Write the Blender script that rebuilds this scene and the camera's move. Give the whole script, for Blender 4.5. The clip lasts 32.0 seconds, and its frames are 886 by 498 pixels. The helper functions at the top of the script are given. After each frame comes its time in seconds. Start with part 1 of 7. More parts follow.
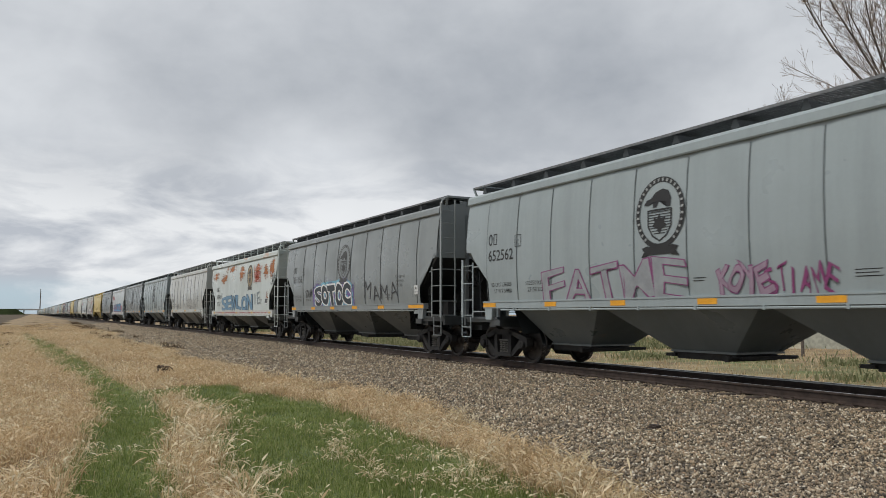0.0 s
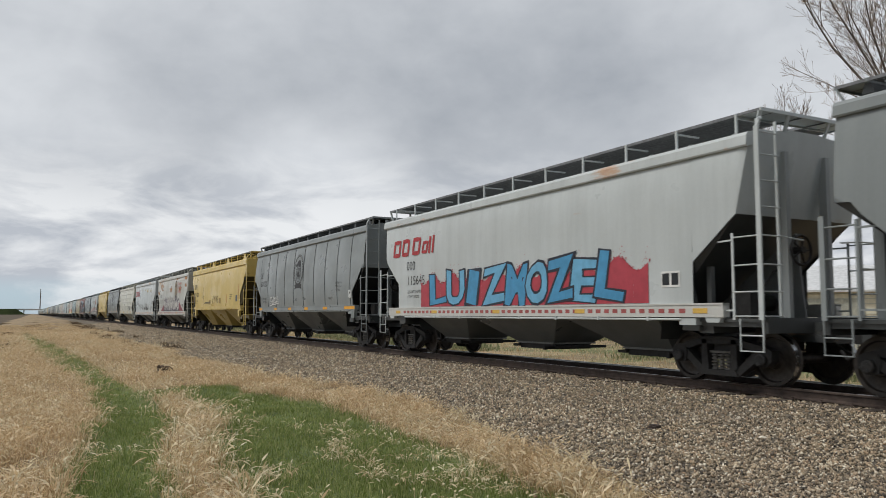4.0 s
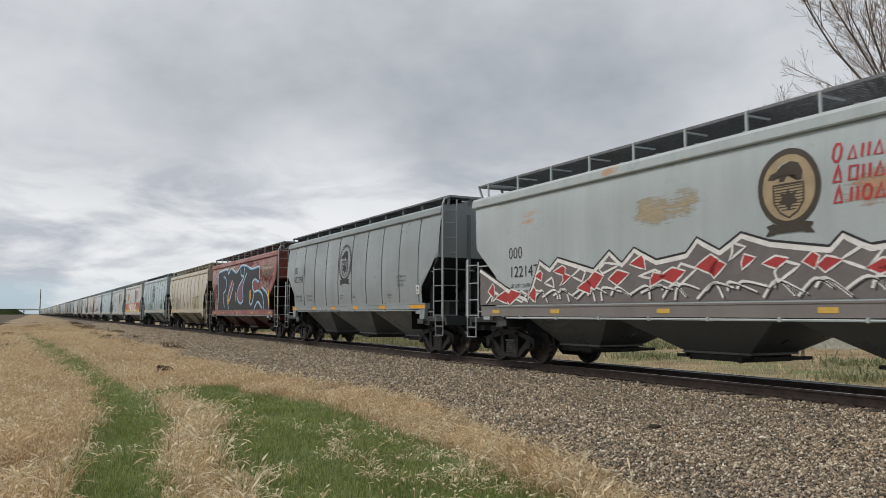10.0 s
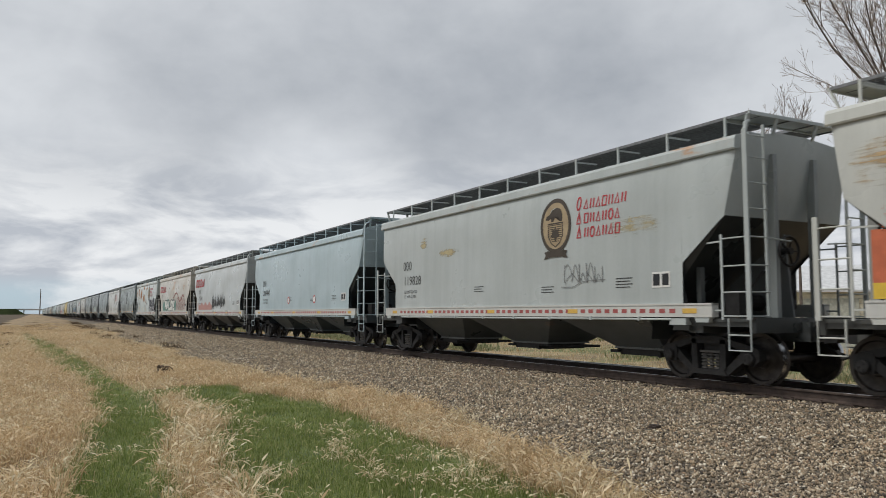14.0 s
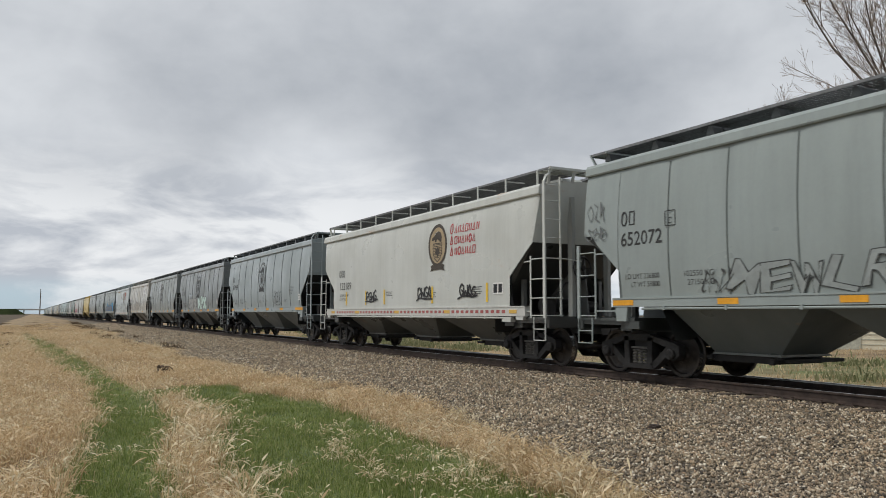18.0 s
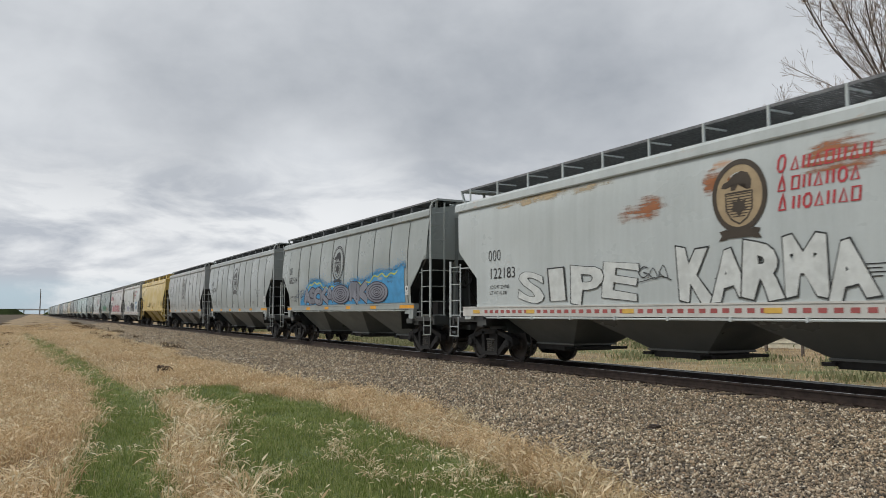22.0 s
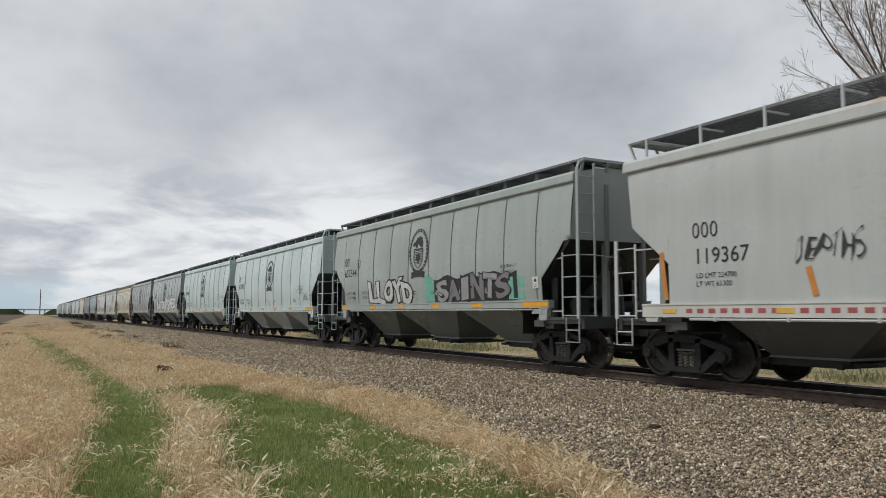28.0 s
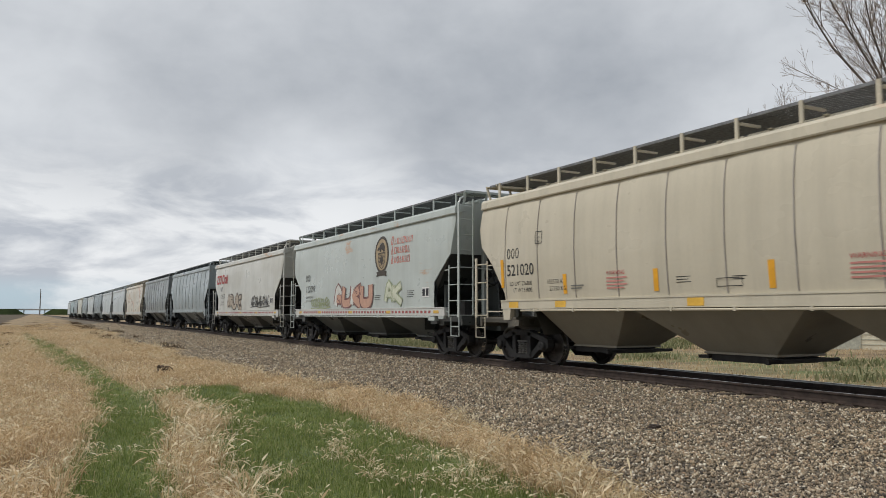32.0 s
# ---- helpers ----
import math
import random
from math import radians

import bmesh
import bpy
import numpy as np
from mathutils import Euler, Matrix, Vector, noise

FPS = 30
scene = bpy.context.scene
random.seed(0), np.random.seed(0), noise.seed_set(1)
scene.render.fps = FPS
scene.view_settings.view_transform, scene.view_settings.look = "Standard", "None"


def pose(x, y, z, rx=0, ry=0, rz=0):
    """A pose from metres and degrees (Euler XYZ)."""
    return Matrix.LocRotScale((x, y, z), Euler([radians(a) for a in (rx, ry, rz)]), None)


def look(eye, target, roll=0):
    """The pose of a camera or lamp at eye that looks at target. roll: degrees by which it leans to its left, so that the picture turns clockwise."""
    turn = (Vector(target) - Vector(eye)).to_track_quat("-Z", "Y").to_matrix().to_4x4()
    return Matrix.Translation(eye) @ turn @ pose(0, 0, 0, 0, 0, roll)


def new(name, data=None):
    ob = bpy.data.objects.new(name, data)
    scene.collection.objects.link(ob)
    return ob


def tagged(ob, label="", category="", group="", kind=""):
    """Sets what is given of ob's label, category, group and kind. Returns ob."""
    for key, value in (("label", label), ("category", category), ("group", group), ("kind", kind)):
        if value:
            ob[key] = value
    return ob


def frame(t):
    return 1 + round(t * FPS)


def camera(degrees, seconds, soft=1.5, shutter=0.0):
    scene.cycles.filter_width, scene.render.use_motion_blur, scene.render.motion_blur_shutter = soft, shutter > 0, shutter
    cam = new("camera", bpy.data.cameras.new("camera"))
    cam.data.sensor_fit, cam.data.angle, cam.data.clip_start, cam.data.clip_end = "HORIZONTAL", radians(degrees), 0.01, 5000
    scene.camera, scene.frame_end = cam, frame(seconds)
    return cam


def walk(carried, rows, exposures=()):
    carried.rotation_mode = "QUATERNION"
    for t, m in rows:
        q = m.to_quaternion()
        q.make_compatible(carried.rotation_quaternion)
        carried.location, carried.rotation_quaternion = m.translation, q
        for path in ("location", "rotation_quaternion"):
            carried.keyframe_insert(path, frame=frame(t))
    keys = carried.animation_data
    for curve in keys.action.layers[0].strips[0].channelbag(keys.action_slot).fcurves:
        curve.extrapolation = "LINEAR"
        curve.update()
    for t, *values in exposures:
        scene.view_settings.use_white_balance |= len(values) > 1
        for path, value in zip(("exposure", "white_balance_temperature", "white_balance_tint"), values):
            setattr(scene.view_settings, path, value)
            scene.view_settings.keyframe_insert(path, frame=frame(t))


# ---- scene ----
from collections import defaultdict

TRACK_X = 12.16          # centre line of the track, along +y
SPEED = 23.613           # metres a second, towards -y
eye = Vector((0.0, 0.0, 1.2216))
yaw, pitch = 0.4939, 0.0847
aim = Vector((math.sin(yaw) * math.cos(pitch), math.cos(yaw) * math.cos(pitch), math.sin(pitch)))
cam = camera(59.81, 32.0, 0.8, 0.05)
STAND = look(eye, eye + aim * 10, 0.126)
walk(cam, [(0, STAND), (32, STAND)], exposures=[(0, 0.2), (32, 0.2)])

# ---- sky and light ----
SUN_EL, SUN_AZ = radians(58), radians(282)   # azimuth from +y towards +x


def build_world():
    world = bpy.data.worlds.new("overcast_sky")
    scene.world = world
    world.use_nodes = True
    nt = world.node_tree
    nt.nodes.clear()
    N = nt.nodes.new
    out, bg = N("ShaderNodeOutputWorld"), N("ShaderNodeBackground")
    sky = N("ShaderNodeTexSky")
    sky.sky_type, sky.sun_disc = "NISHITA", False
    sky.sun_elevation, sky.sun_rotation = SUN_EL, SUN_AZ
    dim = N("ShaderNodeMix")
    dim.data_type, dim.blend_type = "RGBA", "MULTIPLY"
    dim.inputs[0].default_value = 1
    dim.inputs[7].default_value = (0.072, 0.092, 0.112, 1)
    nt.links.new(sky.outputs[0], dim.inputs[6])
    co = N("ShaderNodeTexCoord")
    sep = N("ShaderNodeSeparateXYZ")
    nt.links.new(co.outputs["Generated"], sep.inputs[0])

    def m(op, a, b=None, clamp=False):
        n = N("ShaderNodeMath")
        n.operation, n.use_clamp = op, clamp
        for i, v in enumerate((a, b)):
            if v is None:
                continue
            if isinstance(v, (int, float)):
                n.inputs[i].default_value = v
            else:
                nt.links.new(v, n.inputs[i])
        return n.outputs[0]
    z = m("MAXIMUM", sep.outputs[2], 0.0)

    def squash(k):
        mp = N("ShaderNodeMapping")
        mp.inputs["Scale"].default_value = (1, 1, k)
        nt.links.new(co.outputs["Generated"], mp.inputs[0])
        return mp.outputs[0]
    deck, base = squash(1.5), squash(2.9)

    def cloud(src, scale, detail, seed, rough=0.55, dist=0.3):
        n = N("ShaderNodeTexNoise")
        n.inputs["Scale"].default_value, n.inputs["Detail"].default_value = scale, detail
        n.inputs["Roughness"].default_value, n.inputs["Distortion"].default_value = rough, dist
        mp = N("ShaderNodeMapping")
        mp.inputs["Location"].default_value = seed
        nt.links.new(src, mp.inputs[0])
        nt.links.new(mp.outputs[0], n.inputs["Vector"])
        return n.outputs[0]

    def spread(v, lo, hi, a=0.0, b=1.0):
        r = N("ShaderNodeMapRange")
        r.interpolation_type = "SMOOTHSTEP"
        nt.links.new(v, r.inputs[0])
        for i, x in enumerate((lo, hi, a, b)):
            r.inputs[i + 1].default_value = x
        return r.outputs[0]

    # broad heaps of lighter and darker cloud
    def heap(way, wide, soft, k):
        d = N("ShaderNodeVectorMath")
        d.operation = "DOT_PRODUCT"
        nt.links.new(co.outputs["Generated"], d.inputs[0])
        d.inputs[1].default_value = Vector(way).normalized()
        return m("MULTIPLY", spread(d.outputs["Value"], math.cos(radians(wide + soft)), math.cos(radians(max(wide - soft, 0)))), k)
    big, mid, fine = cloud(deck, 2.2, 3, (3.1, 1.7, 0), 0.45, 0.0), cloud(deck, 5.5, 5, (0.4, 5.2, 2), 0.5, 0.25), cloud(deck, 17, 6, (1.4, 2.2, 5), 0.55, 0.1)
    form = None
    for args in (((0.40, 0.87, 0.25), 34, 22, 0.22), ((-0.006, 0.951, 0.31), 15, 13, 0.17), ((0.465, 0.841, 0.277), 11, 12, -0.04), ((0.163, 0.964, 0.21), 6, 7, -0.13),
                 ((0.787, 0.531, 0.315), 7, 8, 0.30), ((0.695, 0.652, 0.302), 8, 8, -0.08), ((0.369, 0.903, 0.220), 8, 8, -0.03), ((0.322, 0.94, 0.10), 5, 5.5, 0.42), ((0.001, 0.99, 0.139), 5, 6, 0.22)):
        form = heap(*args) if form is None else m("ADD", form, heap(*args))
    wisp = m("ADD", m("ADD", m("MULTIPLY", m("SUBTRACT", big, 0.5), 0.7), m("MULTIPLY", m("SUBTRACT", mid, 0.5), 0.62)), m("MULTIPLY", m("SUBTRACT", fine, 0.5), 0.26))
    body = m("ADD", m("ADD", form, wisp), 0.27)
    ramp = N("ShaderNodeValToRGB")
    e = ramp.color_ramp.elements
    e[0].position, e[0].color = 0.05, (0.275, 0.302, 0.342, 1)
    e[1].position, e[1].color = 1.0, (0.675, 0.70, 0.73, 1)
    q = ramp.color_ramp.elements.new(0.5)
    q.color = (0.455, 0.48, 0.515, 1)
    nt.links.new(body, ramp.inputs[0])
    # rows of cumulus seen edge-on low down, over a thin clear band
    rows = cloud(base, 6.5, 7, (2.3, 0.9, 1), 0.56, 0.3)
    bright = N("ShaderNodeMix")
    bright.data_type = "RGBA"
    tops = N("ShaderNodeValToRGB")
    te = tops.color_ramp.elements
    te[0].position, te[0].color = 0.42, (0.40, 0.43, 0.48, 1)
    te[1].position, te[1].color = 0.59, (0.74, 0.755, 0.77, 1)
    nt.links.new(rows, tops.inputs[0])
    nt.links.new(tops.outputs[0], bright.inputs[7])
    nt.links.new(spread(z, 0.24, 0.09, 0.0, 0.85), bright.inputs[0])
    nt.links.new(ramp.outputs[0], bright.inputs[6])
    blue = N("ShaderNodeMix")
    blue.data_type = "RGBA"
    nt.links.new(m("MULTIPLY", spread(z, 0.05, 0.018), spread(rows, 0.62, 0.42, 0.35, 1.0), True), blue.inputs[0])
    nt.links.new(bright.outputs[2], blue.inputs[6])
    clear = N("ShaderNodeMix")
    clear.data_type = "RGBA"
    clear.inputs[0].default_value = 0.7
    nt.links.new(dim.outputs[2], clear.inputs[6])
    clear.inputs[7].default_value = (0.44, 0.54, 0.63, 1)
    nt.links.new(clear.outputs[2], blue.inputs[7])
    nt.links.new(blue.outputs[2], bg.inputs[0])
    bg.inputs[1].default_value = 1.0
    nt.links.new(bg.outputs[0], out.inputs[0])


build_world()
sun = new("sun", bpy.data.lights.new("sun", "SUN"))
sun.data.energy, sun.data.angle, sun.data.color = 2.0, radians(22), (1.0, 0.96, 0.90)
sd = Vector((math.sin(SUN_AZ) * math.cos(SUN_EL), math.cos(SUN_AZ) * math.cos(SUN_EL), math.sin(SUN_EL)))
sun.matrix_world = look(sd * 100, (0, 0, 0))

# ---- materials ----


class Mat:
    """A small builder of node materials."""

    def __init__(self, name, rough=0.6, metal=0.0):
        self.mat = bpy.data.materials.new(name)
        self.mat.use_nodes = True
        self.nt = self.mat.node_tree
        self.bsdf = self.nt.nodes["Principled BSDF"]
        self.bsdf.inputs["Roughness"].default_value = rough
        self.bsdf.inputs["Metallic"].default_value = metal
        self.co = self.nt.nodes.new("ShaderNodeTexCoord").outputs["Object"]

    def node(self, kind):
        return self.nt.nodes.new(kind)

    def link(self, a, b):
        self.nt.links.new(a, b)

    def put(self, socket, v):
        if isinstance(v, (int, float)):
            socket.default_value = v
        elif isinstance(v, tuple):
            socket.default_value = (*v, 1)[:4]
        else:
            self.link(v, socket)

    def noise(self, scale, detail=4, stretch=(1, 1, 1), rough=0.55, shift=None):
        mp = self.node("ShaderNodeMapping")
        mp.inputs["Scale"].default_value = stretch
        self.link(self.co, mp.inputs[0])
        if shift is not None:
            self.link(shift, mp.inputs["Location"])
        n = self.node("ShaderNodeTexNoise")
        n.inputs["Scale"].default_value, n.inputs["Detail"].default_value = scale, detail
        n.inputs["Roughness"].default_value = rough
        self.link(mp.outputs[0], n.inputs["Vector"])
        return n.outputs[0]

    def math(self, op, a, b=0.0, clamp=False):
        n = self.node("ShaderNodeMath")
        n.operation, n.use_clamp = op, clamp
        self.put(n.inputs[0], a)
        self.put(n.inputs[1], b)
        return n.outputs[0]

    def band(self, v, lo, hi, a=0.0, b=1.0):
        n = self.node("ShaderNodeMapRange")
        n.interpolation_type = "SMOOTHSTEP"
        for i, x in enumerate((v, lo, hi, a, b)):
            self.put(n.inputs[i], x)
        return n.outputs[0]

    def mix(self, f, a, b, how="MIX"):
        n = self.node("ShaderNodeMix")
        n.data_type, n.blend_type = "RGBA", how
        self.put(n.inputs[0], f)
        self.put(n.inputs[6], a)
        self.put(n.inputs[7], b)
        return n.outputs[2]

    def bump(self, h, strength=0.3, dist=0.01):
        n = self.node("ShaderNodeBump")
        n.inputs["Strength"].default_value, n.inputs["Distance"].default_value = strength, dist
        self.link(h, n.inputs["Height"])
        self.link(n.outputs[0], self.bsdf.inputs["Normal"])

    def done(self, colour, rough=None):
        self.put(self.bsdf.inputs["Base Color"], colour)
        if rough is not None:
            self.put(self.bsdf.inputs["Roughness"], rough)
        return self.mat


def paint_material():
    """Weathered car paint: the object's colour, dust streaks, and rust by the colour's alpha."""
    k = Mat("weathered_paint", 0.5)
    info = k.node("ShaderNodeObjectInfo")
    shift = k.node("ShaderNodeCombineXYZ")
    k.link(k.math("MULTIPLY", info.outputs["Random"], 60), shift.inputs[1])
    sh = shift.outputs[0]
    base = info.outputs["Color"]
    streak = k.band(k.noise(1.0, 6, (1, 1.7, 0.16), 0.68, sh), 0.35, 0.75)
    blotch = k.band(k.noise(0.8, 4, (1, 0.6, 0.9), 0.6, sh), 0.3, 0.7)
    fine = k.noise(14, 3, (1, 1, 1), 0.6, sh)
    c = k.mix(k.math("MULTIPLY", streak, 0.30), base, (0.52, 0.53, 0.53), "MULTIPLY")
    c = k.mix(k.math("MULTIPLY", blotch, 0.5), c, (0.86, 0.86, 0.85), "MULTIPLY")
    c = k.mix(k.math("MULTIPLY", fine, 0.18), c, (0.5, 0.5, 0.5), "MULTIPLY")
    rn = k.math("ADD", k.math("MULTIPLY", k.noise(0.55, 5, (1, 0.8, 1.2), 0.62, sh), 0.65), k.math("MULTIPLY", k.noise(1.4, 6, (1, 0.5, 3.5), 0.65, sh), 0.35))
    edge = k.math("SUBTRACT", 0.645, k.math("MULTIPLY", info.outputs["Alpha"], 0.18))
    rust = k.math("MULTIPLY", k.band(rn, edge, k.math("ADD", edge, 0.07)), k.math("MULTIPLY", info.outputs["Alpha"], 5.0, True))
    tone = k.mix(k.noise(5, 5, (1, 1, 2), 0.6, sh), (0.42, 0.17, 0.06), (0.52, 0.32, 0.16))
    c = k.mix(k.math("MULTIPLY", rust, 0.75), c, tone)
    k.bump(k.noise(0.9, 3, (1, 1, 1), 0.5, sh), 0.10, 0.02)
    return k.done(c, k.band(blotch, 0, 1, 0.27, 0.45))


def plain(name, colour, rough=0.6, metal=0.0, vary=0.25, scale=6.0, bump=0.15):
    k = Mat(name, rough, metal)
    dark = tuple(x * (1 - vary) for x in colour)
    lite = tuple(min(1, x * (1 + vary)) for x in colour)
    n = k.noise(scale, 5, (1, 1, 1), 0.6)
    c = k.mix(k.band(n, 0.3, 0.7), dark, lite)
    c = k.mix(k.math("MULTIPLY", k.band(k.noise(scale * 9, 3), 0.45, 0.75), 0.35), c, dark)
    if bump:
        k.bump(n, bump, 0.01)
    return k.done(c)


PAINT = paint_material()
STEEL_DARK = plain("grimy_cast_steel", (0.017, 0.0165, 0.0165), 0.7, 0.1, 0.4, 9)
WHEEL = plain("brown_wheel_steel", (0.05, 0.043, 0.038), 0.5, 0.5, 0.4, 7)
TREAD = plain("polished_tread", (0.55, 0.55, 0.56), 0.22, 1.0, 0.1, 12, 0.05)
GALV = plain("galvanised_grating", (0.11, 0.113, 0.116), 0.55, 0.4, 0.3, 12)
GALV_RIM = plain("galvanised_edge_strip", (0.20, 0.205, 0.21), 0.5, 0.4, 0.25, 9)
GRIME = plain("soot_black", (0.022, 0.021, 0.020), 0.75, 0, 0.4, 5)
BLACK = plain("black_stencil_paint", (0.035, 0.035, 0.036), 0.6, 0, 0.3, 9, 0)

# ---- mesh helpers ----


class Shape:
    """Collects vertices and faces for one mesh."""

    def __init__(self):
        self.v, self.f, self.m = [], [], []

    def face(self, pts, m=0):
        i = len(self.v)
        self.v += [tuple(p) for p in pts]
        self.f.append(tuple(range(i, i + len(pts))))
        self.m.append(m)

    def solid(self, pts, faces, m=0):
        i = len(self.v)
        self.v += [tuple(p) for p in pts]
        self.f += [tuple(i + j for j in f) for f in faces]
        self.m += [m] * len(faces)
        return self

    def box(self, x0, x1, y0, y1, z0, z1, m=0):
        p = [(x, y, z) for z in (z0, z1) for x, y in ((x0, y0), (x1, y0), (x1, y1), (x0, y1))]
        return self.solid(p, [(3, 2, 1, 0), (4, 5, 6, 7), (0, 1, 5, 4), (1, 2, 6, 5), (2, 3, 7, 6), (3, 0, 4, 7)], m)

    def frustum(self, lo, hi, z0, z1, m=0):
        """lo, hi: (x0, x1, y0, y1) at z0 and z1."""
        p = [(x, y, z) for (x0, x1, y0, y1), z in ((lo, z0), (hi, z1)) for x, y in ((x0, y0), (x1, y0), (x1, y1), (x0, y1))]
        return self.solid(p, [(3, 2, 1, 0), (4, 5, 6, 7), (0, 1, 5, 4), (1, 2, 6, 5), (2, 3, 7, 6), (3, 0, 4, 7)], m)

    def beam(self, a, b, w=0.03, h=None, up=(0, 0, 1), m=0):
        a, b = Vector(a), Vector(b)
        d = (b - a).normalized()
        u = Vector(up)
        if abs(d.dot(u)) > 0.95:
            u = Vector((1, 0, 0))
        r = d.cross(u).normalized() * (w / 2)
        u = r.cross(d).normalized() * ((h or w) / 2)
        p = [q + i * r + j * u for q in (a, b) for i, j in ((-1, -1), (1, -1), (1, 1), (-1, 1))]
        return self.solid(p, [(3, 2, 1, 0), (4, 5, 6, 7), (0, 1, 5, 4), (1, 2, 6, 5), (2, 3, 7, 6), (3, 0, 4, 7)], m)

    def rod(self, pts, r=0.02, n=6, m=0):
        """A round bar along a line of points, also tapered (r may be a list)."""
        pts = [Vector(p) for p in pts]
        rs = r if isinstance(r, (list, tuple)) else [r] * len(pts)
        base = len(self.v)
        for i, p in enumerate(pts):
            d = (pts[min(i + 1, len(pts) - 1)] - pts[max(i - 1, 0)]).normalized()
            s = d.cross(Vector((0.31, 0.2, 0.93))).normalized()
            t = d.cross(s)
            for j in range(n):
                a = 2 * math.pi * j / n
                self.v.append(tuple(p + rs[i] * (math.cos(a) * s + math.sin(a) * t)))
        for i in range(len(pts) - 1):
            for j in range(n):
                a, b = base + i * n + j, base + i * n + (j + 1) % n
                self.f.append((a, b, b + n, a + n))
                self.m.append(m)
        self.f.append(tuple(base + j for j in range(n))[::-1])
        self.f.append(tuple(base + (len(pts) - 1) * n + j for j in range(n)))
        self.m += [m, m]
        return self

    def lathe(self, prof, centre=(0, 0, 0), axis="x", n=24, m=0, mats=None):
        """prof: (offset along the axis, radius)."""
        base = len(self.v)
        for o, r in prof:
            for j in range(n):
                a = 2 * math.pi * j / n
                c, s = r * math.cos(a), r * math.sin(a)
                q = {"x": (o, c, s), "y": (c, o, s), "z": (c, s, o)}[axis]
                self.v.append(tuple(q[i] + centre[i] for i in range(3)))
        for i in range(len(prof) - 1):
            for j in range(n):
                a, b = base + i * n + j, base + i * n + (j + 1) % n
                self.f.append((a, b, b + n, a + n))
                self.m.append(mats[i] if mats else m)
        return self

    def prism(self, poly, x0, x1, m=0):
        """A polygon in y, z extruded along x."""
        n = len(poly)
        p = [(x0, y, z) for y, z in poly] + [(x1, y, z) for y, z in poly]
        f = [tuple(range(n))[::-1], tuple(range(n, 2 * n))] + [(i, (i + 1) % n, n + (i + 1) % n, n + i) for i in range(n)]
        return self.solid(p, f, m)

    def mesh(self, name, mats, smooth=False, weld=0.0):
        me = bpy.data.meshes.new(name)
        me.from_pydata(self.v, [], self.f)
        for mt in (mats if isinstance(mats, (list, tuple)) else [mats]):
            me.materials.append(mt)
        if any(self.m):
            me.polygons.foreach_set("material_index", self.m)
        bm = bmesh.new()
        bm.from_mesh(me)
        if weld:
            bmesh.ops.remove_doubles(bm, verts=bm.verts, dist=weld)
        bmesh.ops.recalc_face_normals(bm, faces=bm.faces)
        bm.to_mesh(me)
        bm.free()
        if smooth:
            me.polygons.foreach_set("use_smooth", [True] * len(me.polygons))
            me.set_sharp_from_angle(angle=radians(38))
        me.update()
        return me


def part(name, data, parent, label="", colour=None, loc=None):
    """Links one mesh as a part under a thing or under a part."""
    ob = new(name, data)
    ob.parent = parent
    if loc is not None:
        ob.location = loc
    if label:
        ob["label"] = label
    if colour is not None:
        ob.color = colour
    return ob


def lerp(pts, x):
    if x <= pts[0][0]:
        return pts[0][1]
    for (a, b), (c, d) in zip(pts, pts[1:]):
        if x <= c:
            return b + (d - b) * (x - a) / (c - a)
    return pts[-1][1]


# ---- ground ----
GRAVEL_EDGE = [(-40, 4.6), (3, 4.6), (5.5, 4.9), (7.4, 5.4), (9.3, 5.95), (11.9, 6.5), (16.5, 6.7), (22, 6.0), (29, 5.7), (36, 5.6), (43, 5.2), (54, 5.4), (67, 6.1), (101, 6.7), (200, 8.5), (400, 9.5)]
# the two green wheel tracks: (distance, left edge, right edge)
TRACK_L = [(4, 0.15, 0.85), (7.5, 0.38, 1.19), (9.3, 0.53, 1.45), (12.4, 0.97, 1.95), (15, 1.20, 2.25), (18.3, 1.45, 2.10), (21.8, 1.34, 1.92), (26.6, 1.04, 1.86), (37, 0.56, 1.5), (57, 0.0, 0.5), (75, -0.3, 0.0)]
TRACK_R = [(4, 1.80, 3.9), (6.1, 1.9, 4.4), (8.8, 1.95, 4.75), (10.6, 2.34, 4.8), (12.9, 2.95, 4.75), (14.4, 2.75, 4.85), (16.3, 3.0, 4.45), (18, 3.5, 3.7)]


def ground_z(x, y):
    """Height of the ground: ballast shoulder at the track, grass beside it, a field behind."""
    d = TRACK_X - x
    if d >= 0:
        z = lerp([(0, -0.20), (1.55, -0.205), (2.2, -0.30), (4.2, -0.42), (6.5, -0.47), (9, -0.45), (13, -0.42), (30, -0.55), (200, -0.8)], d)
    else:
        z = lerp([(0, -0.20), (1.55, -0.205), (2.6, -0.45), (4.5, -0.75), (9, -0.80), (40, -0.7), (400, -0.3)], -d)
    if 25 < y < 320 and 3 < d < 14:
        z += 0.22 * math.exp(-((d - 8.6) / 2.6) ** 2) * min(1, (y - 25) / 30) * (1 + 1.2 * noise.noise((x * 0.25, y * 0.08, 12.0)))
    k = min(1, max(0, (abs(d) - 2.0) / 3))
    z += k * 0.07 * noise.noise((x * 0.35, y * 0.22, 3.1)) - 0.07 * min(1, max(0, max(within(TRACK_L, x, y), within(TRACK_R, x, y)) / 0.3 + 0.3)) + k * 0.03 * noise.noise((x * 1.3, y * 1.1, 7.7))
    return z


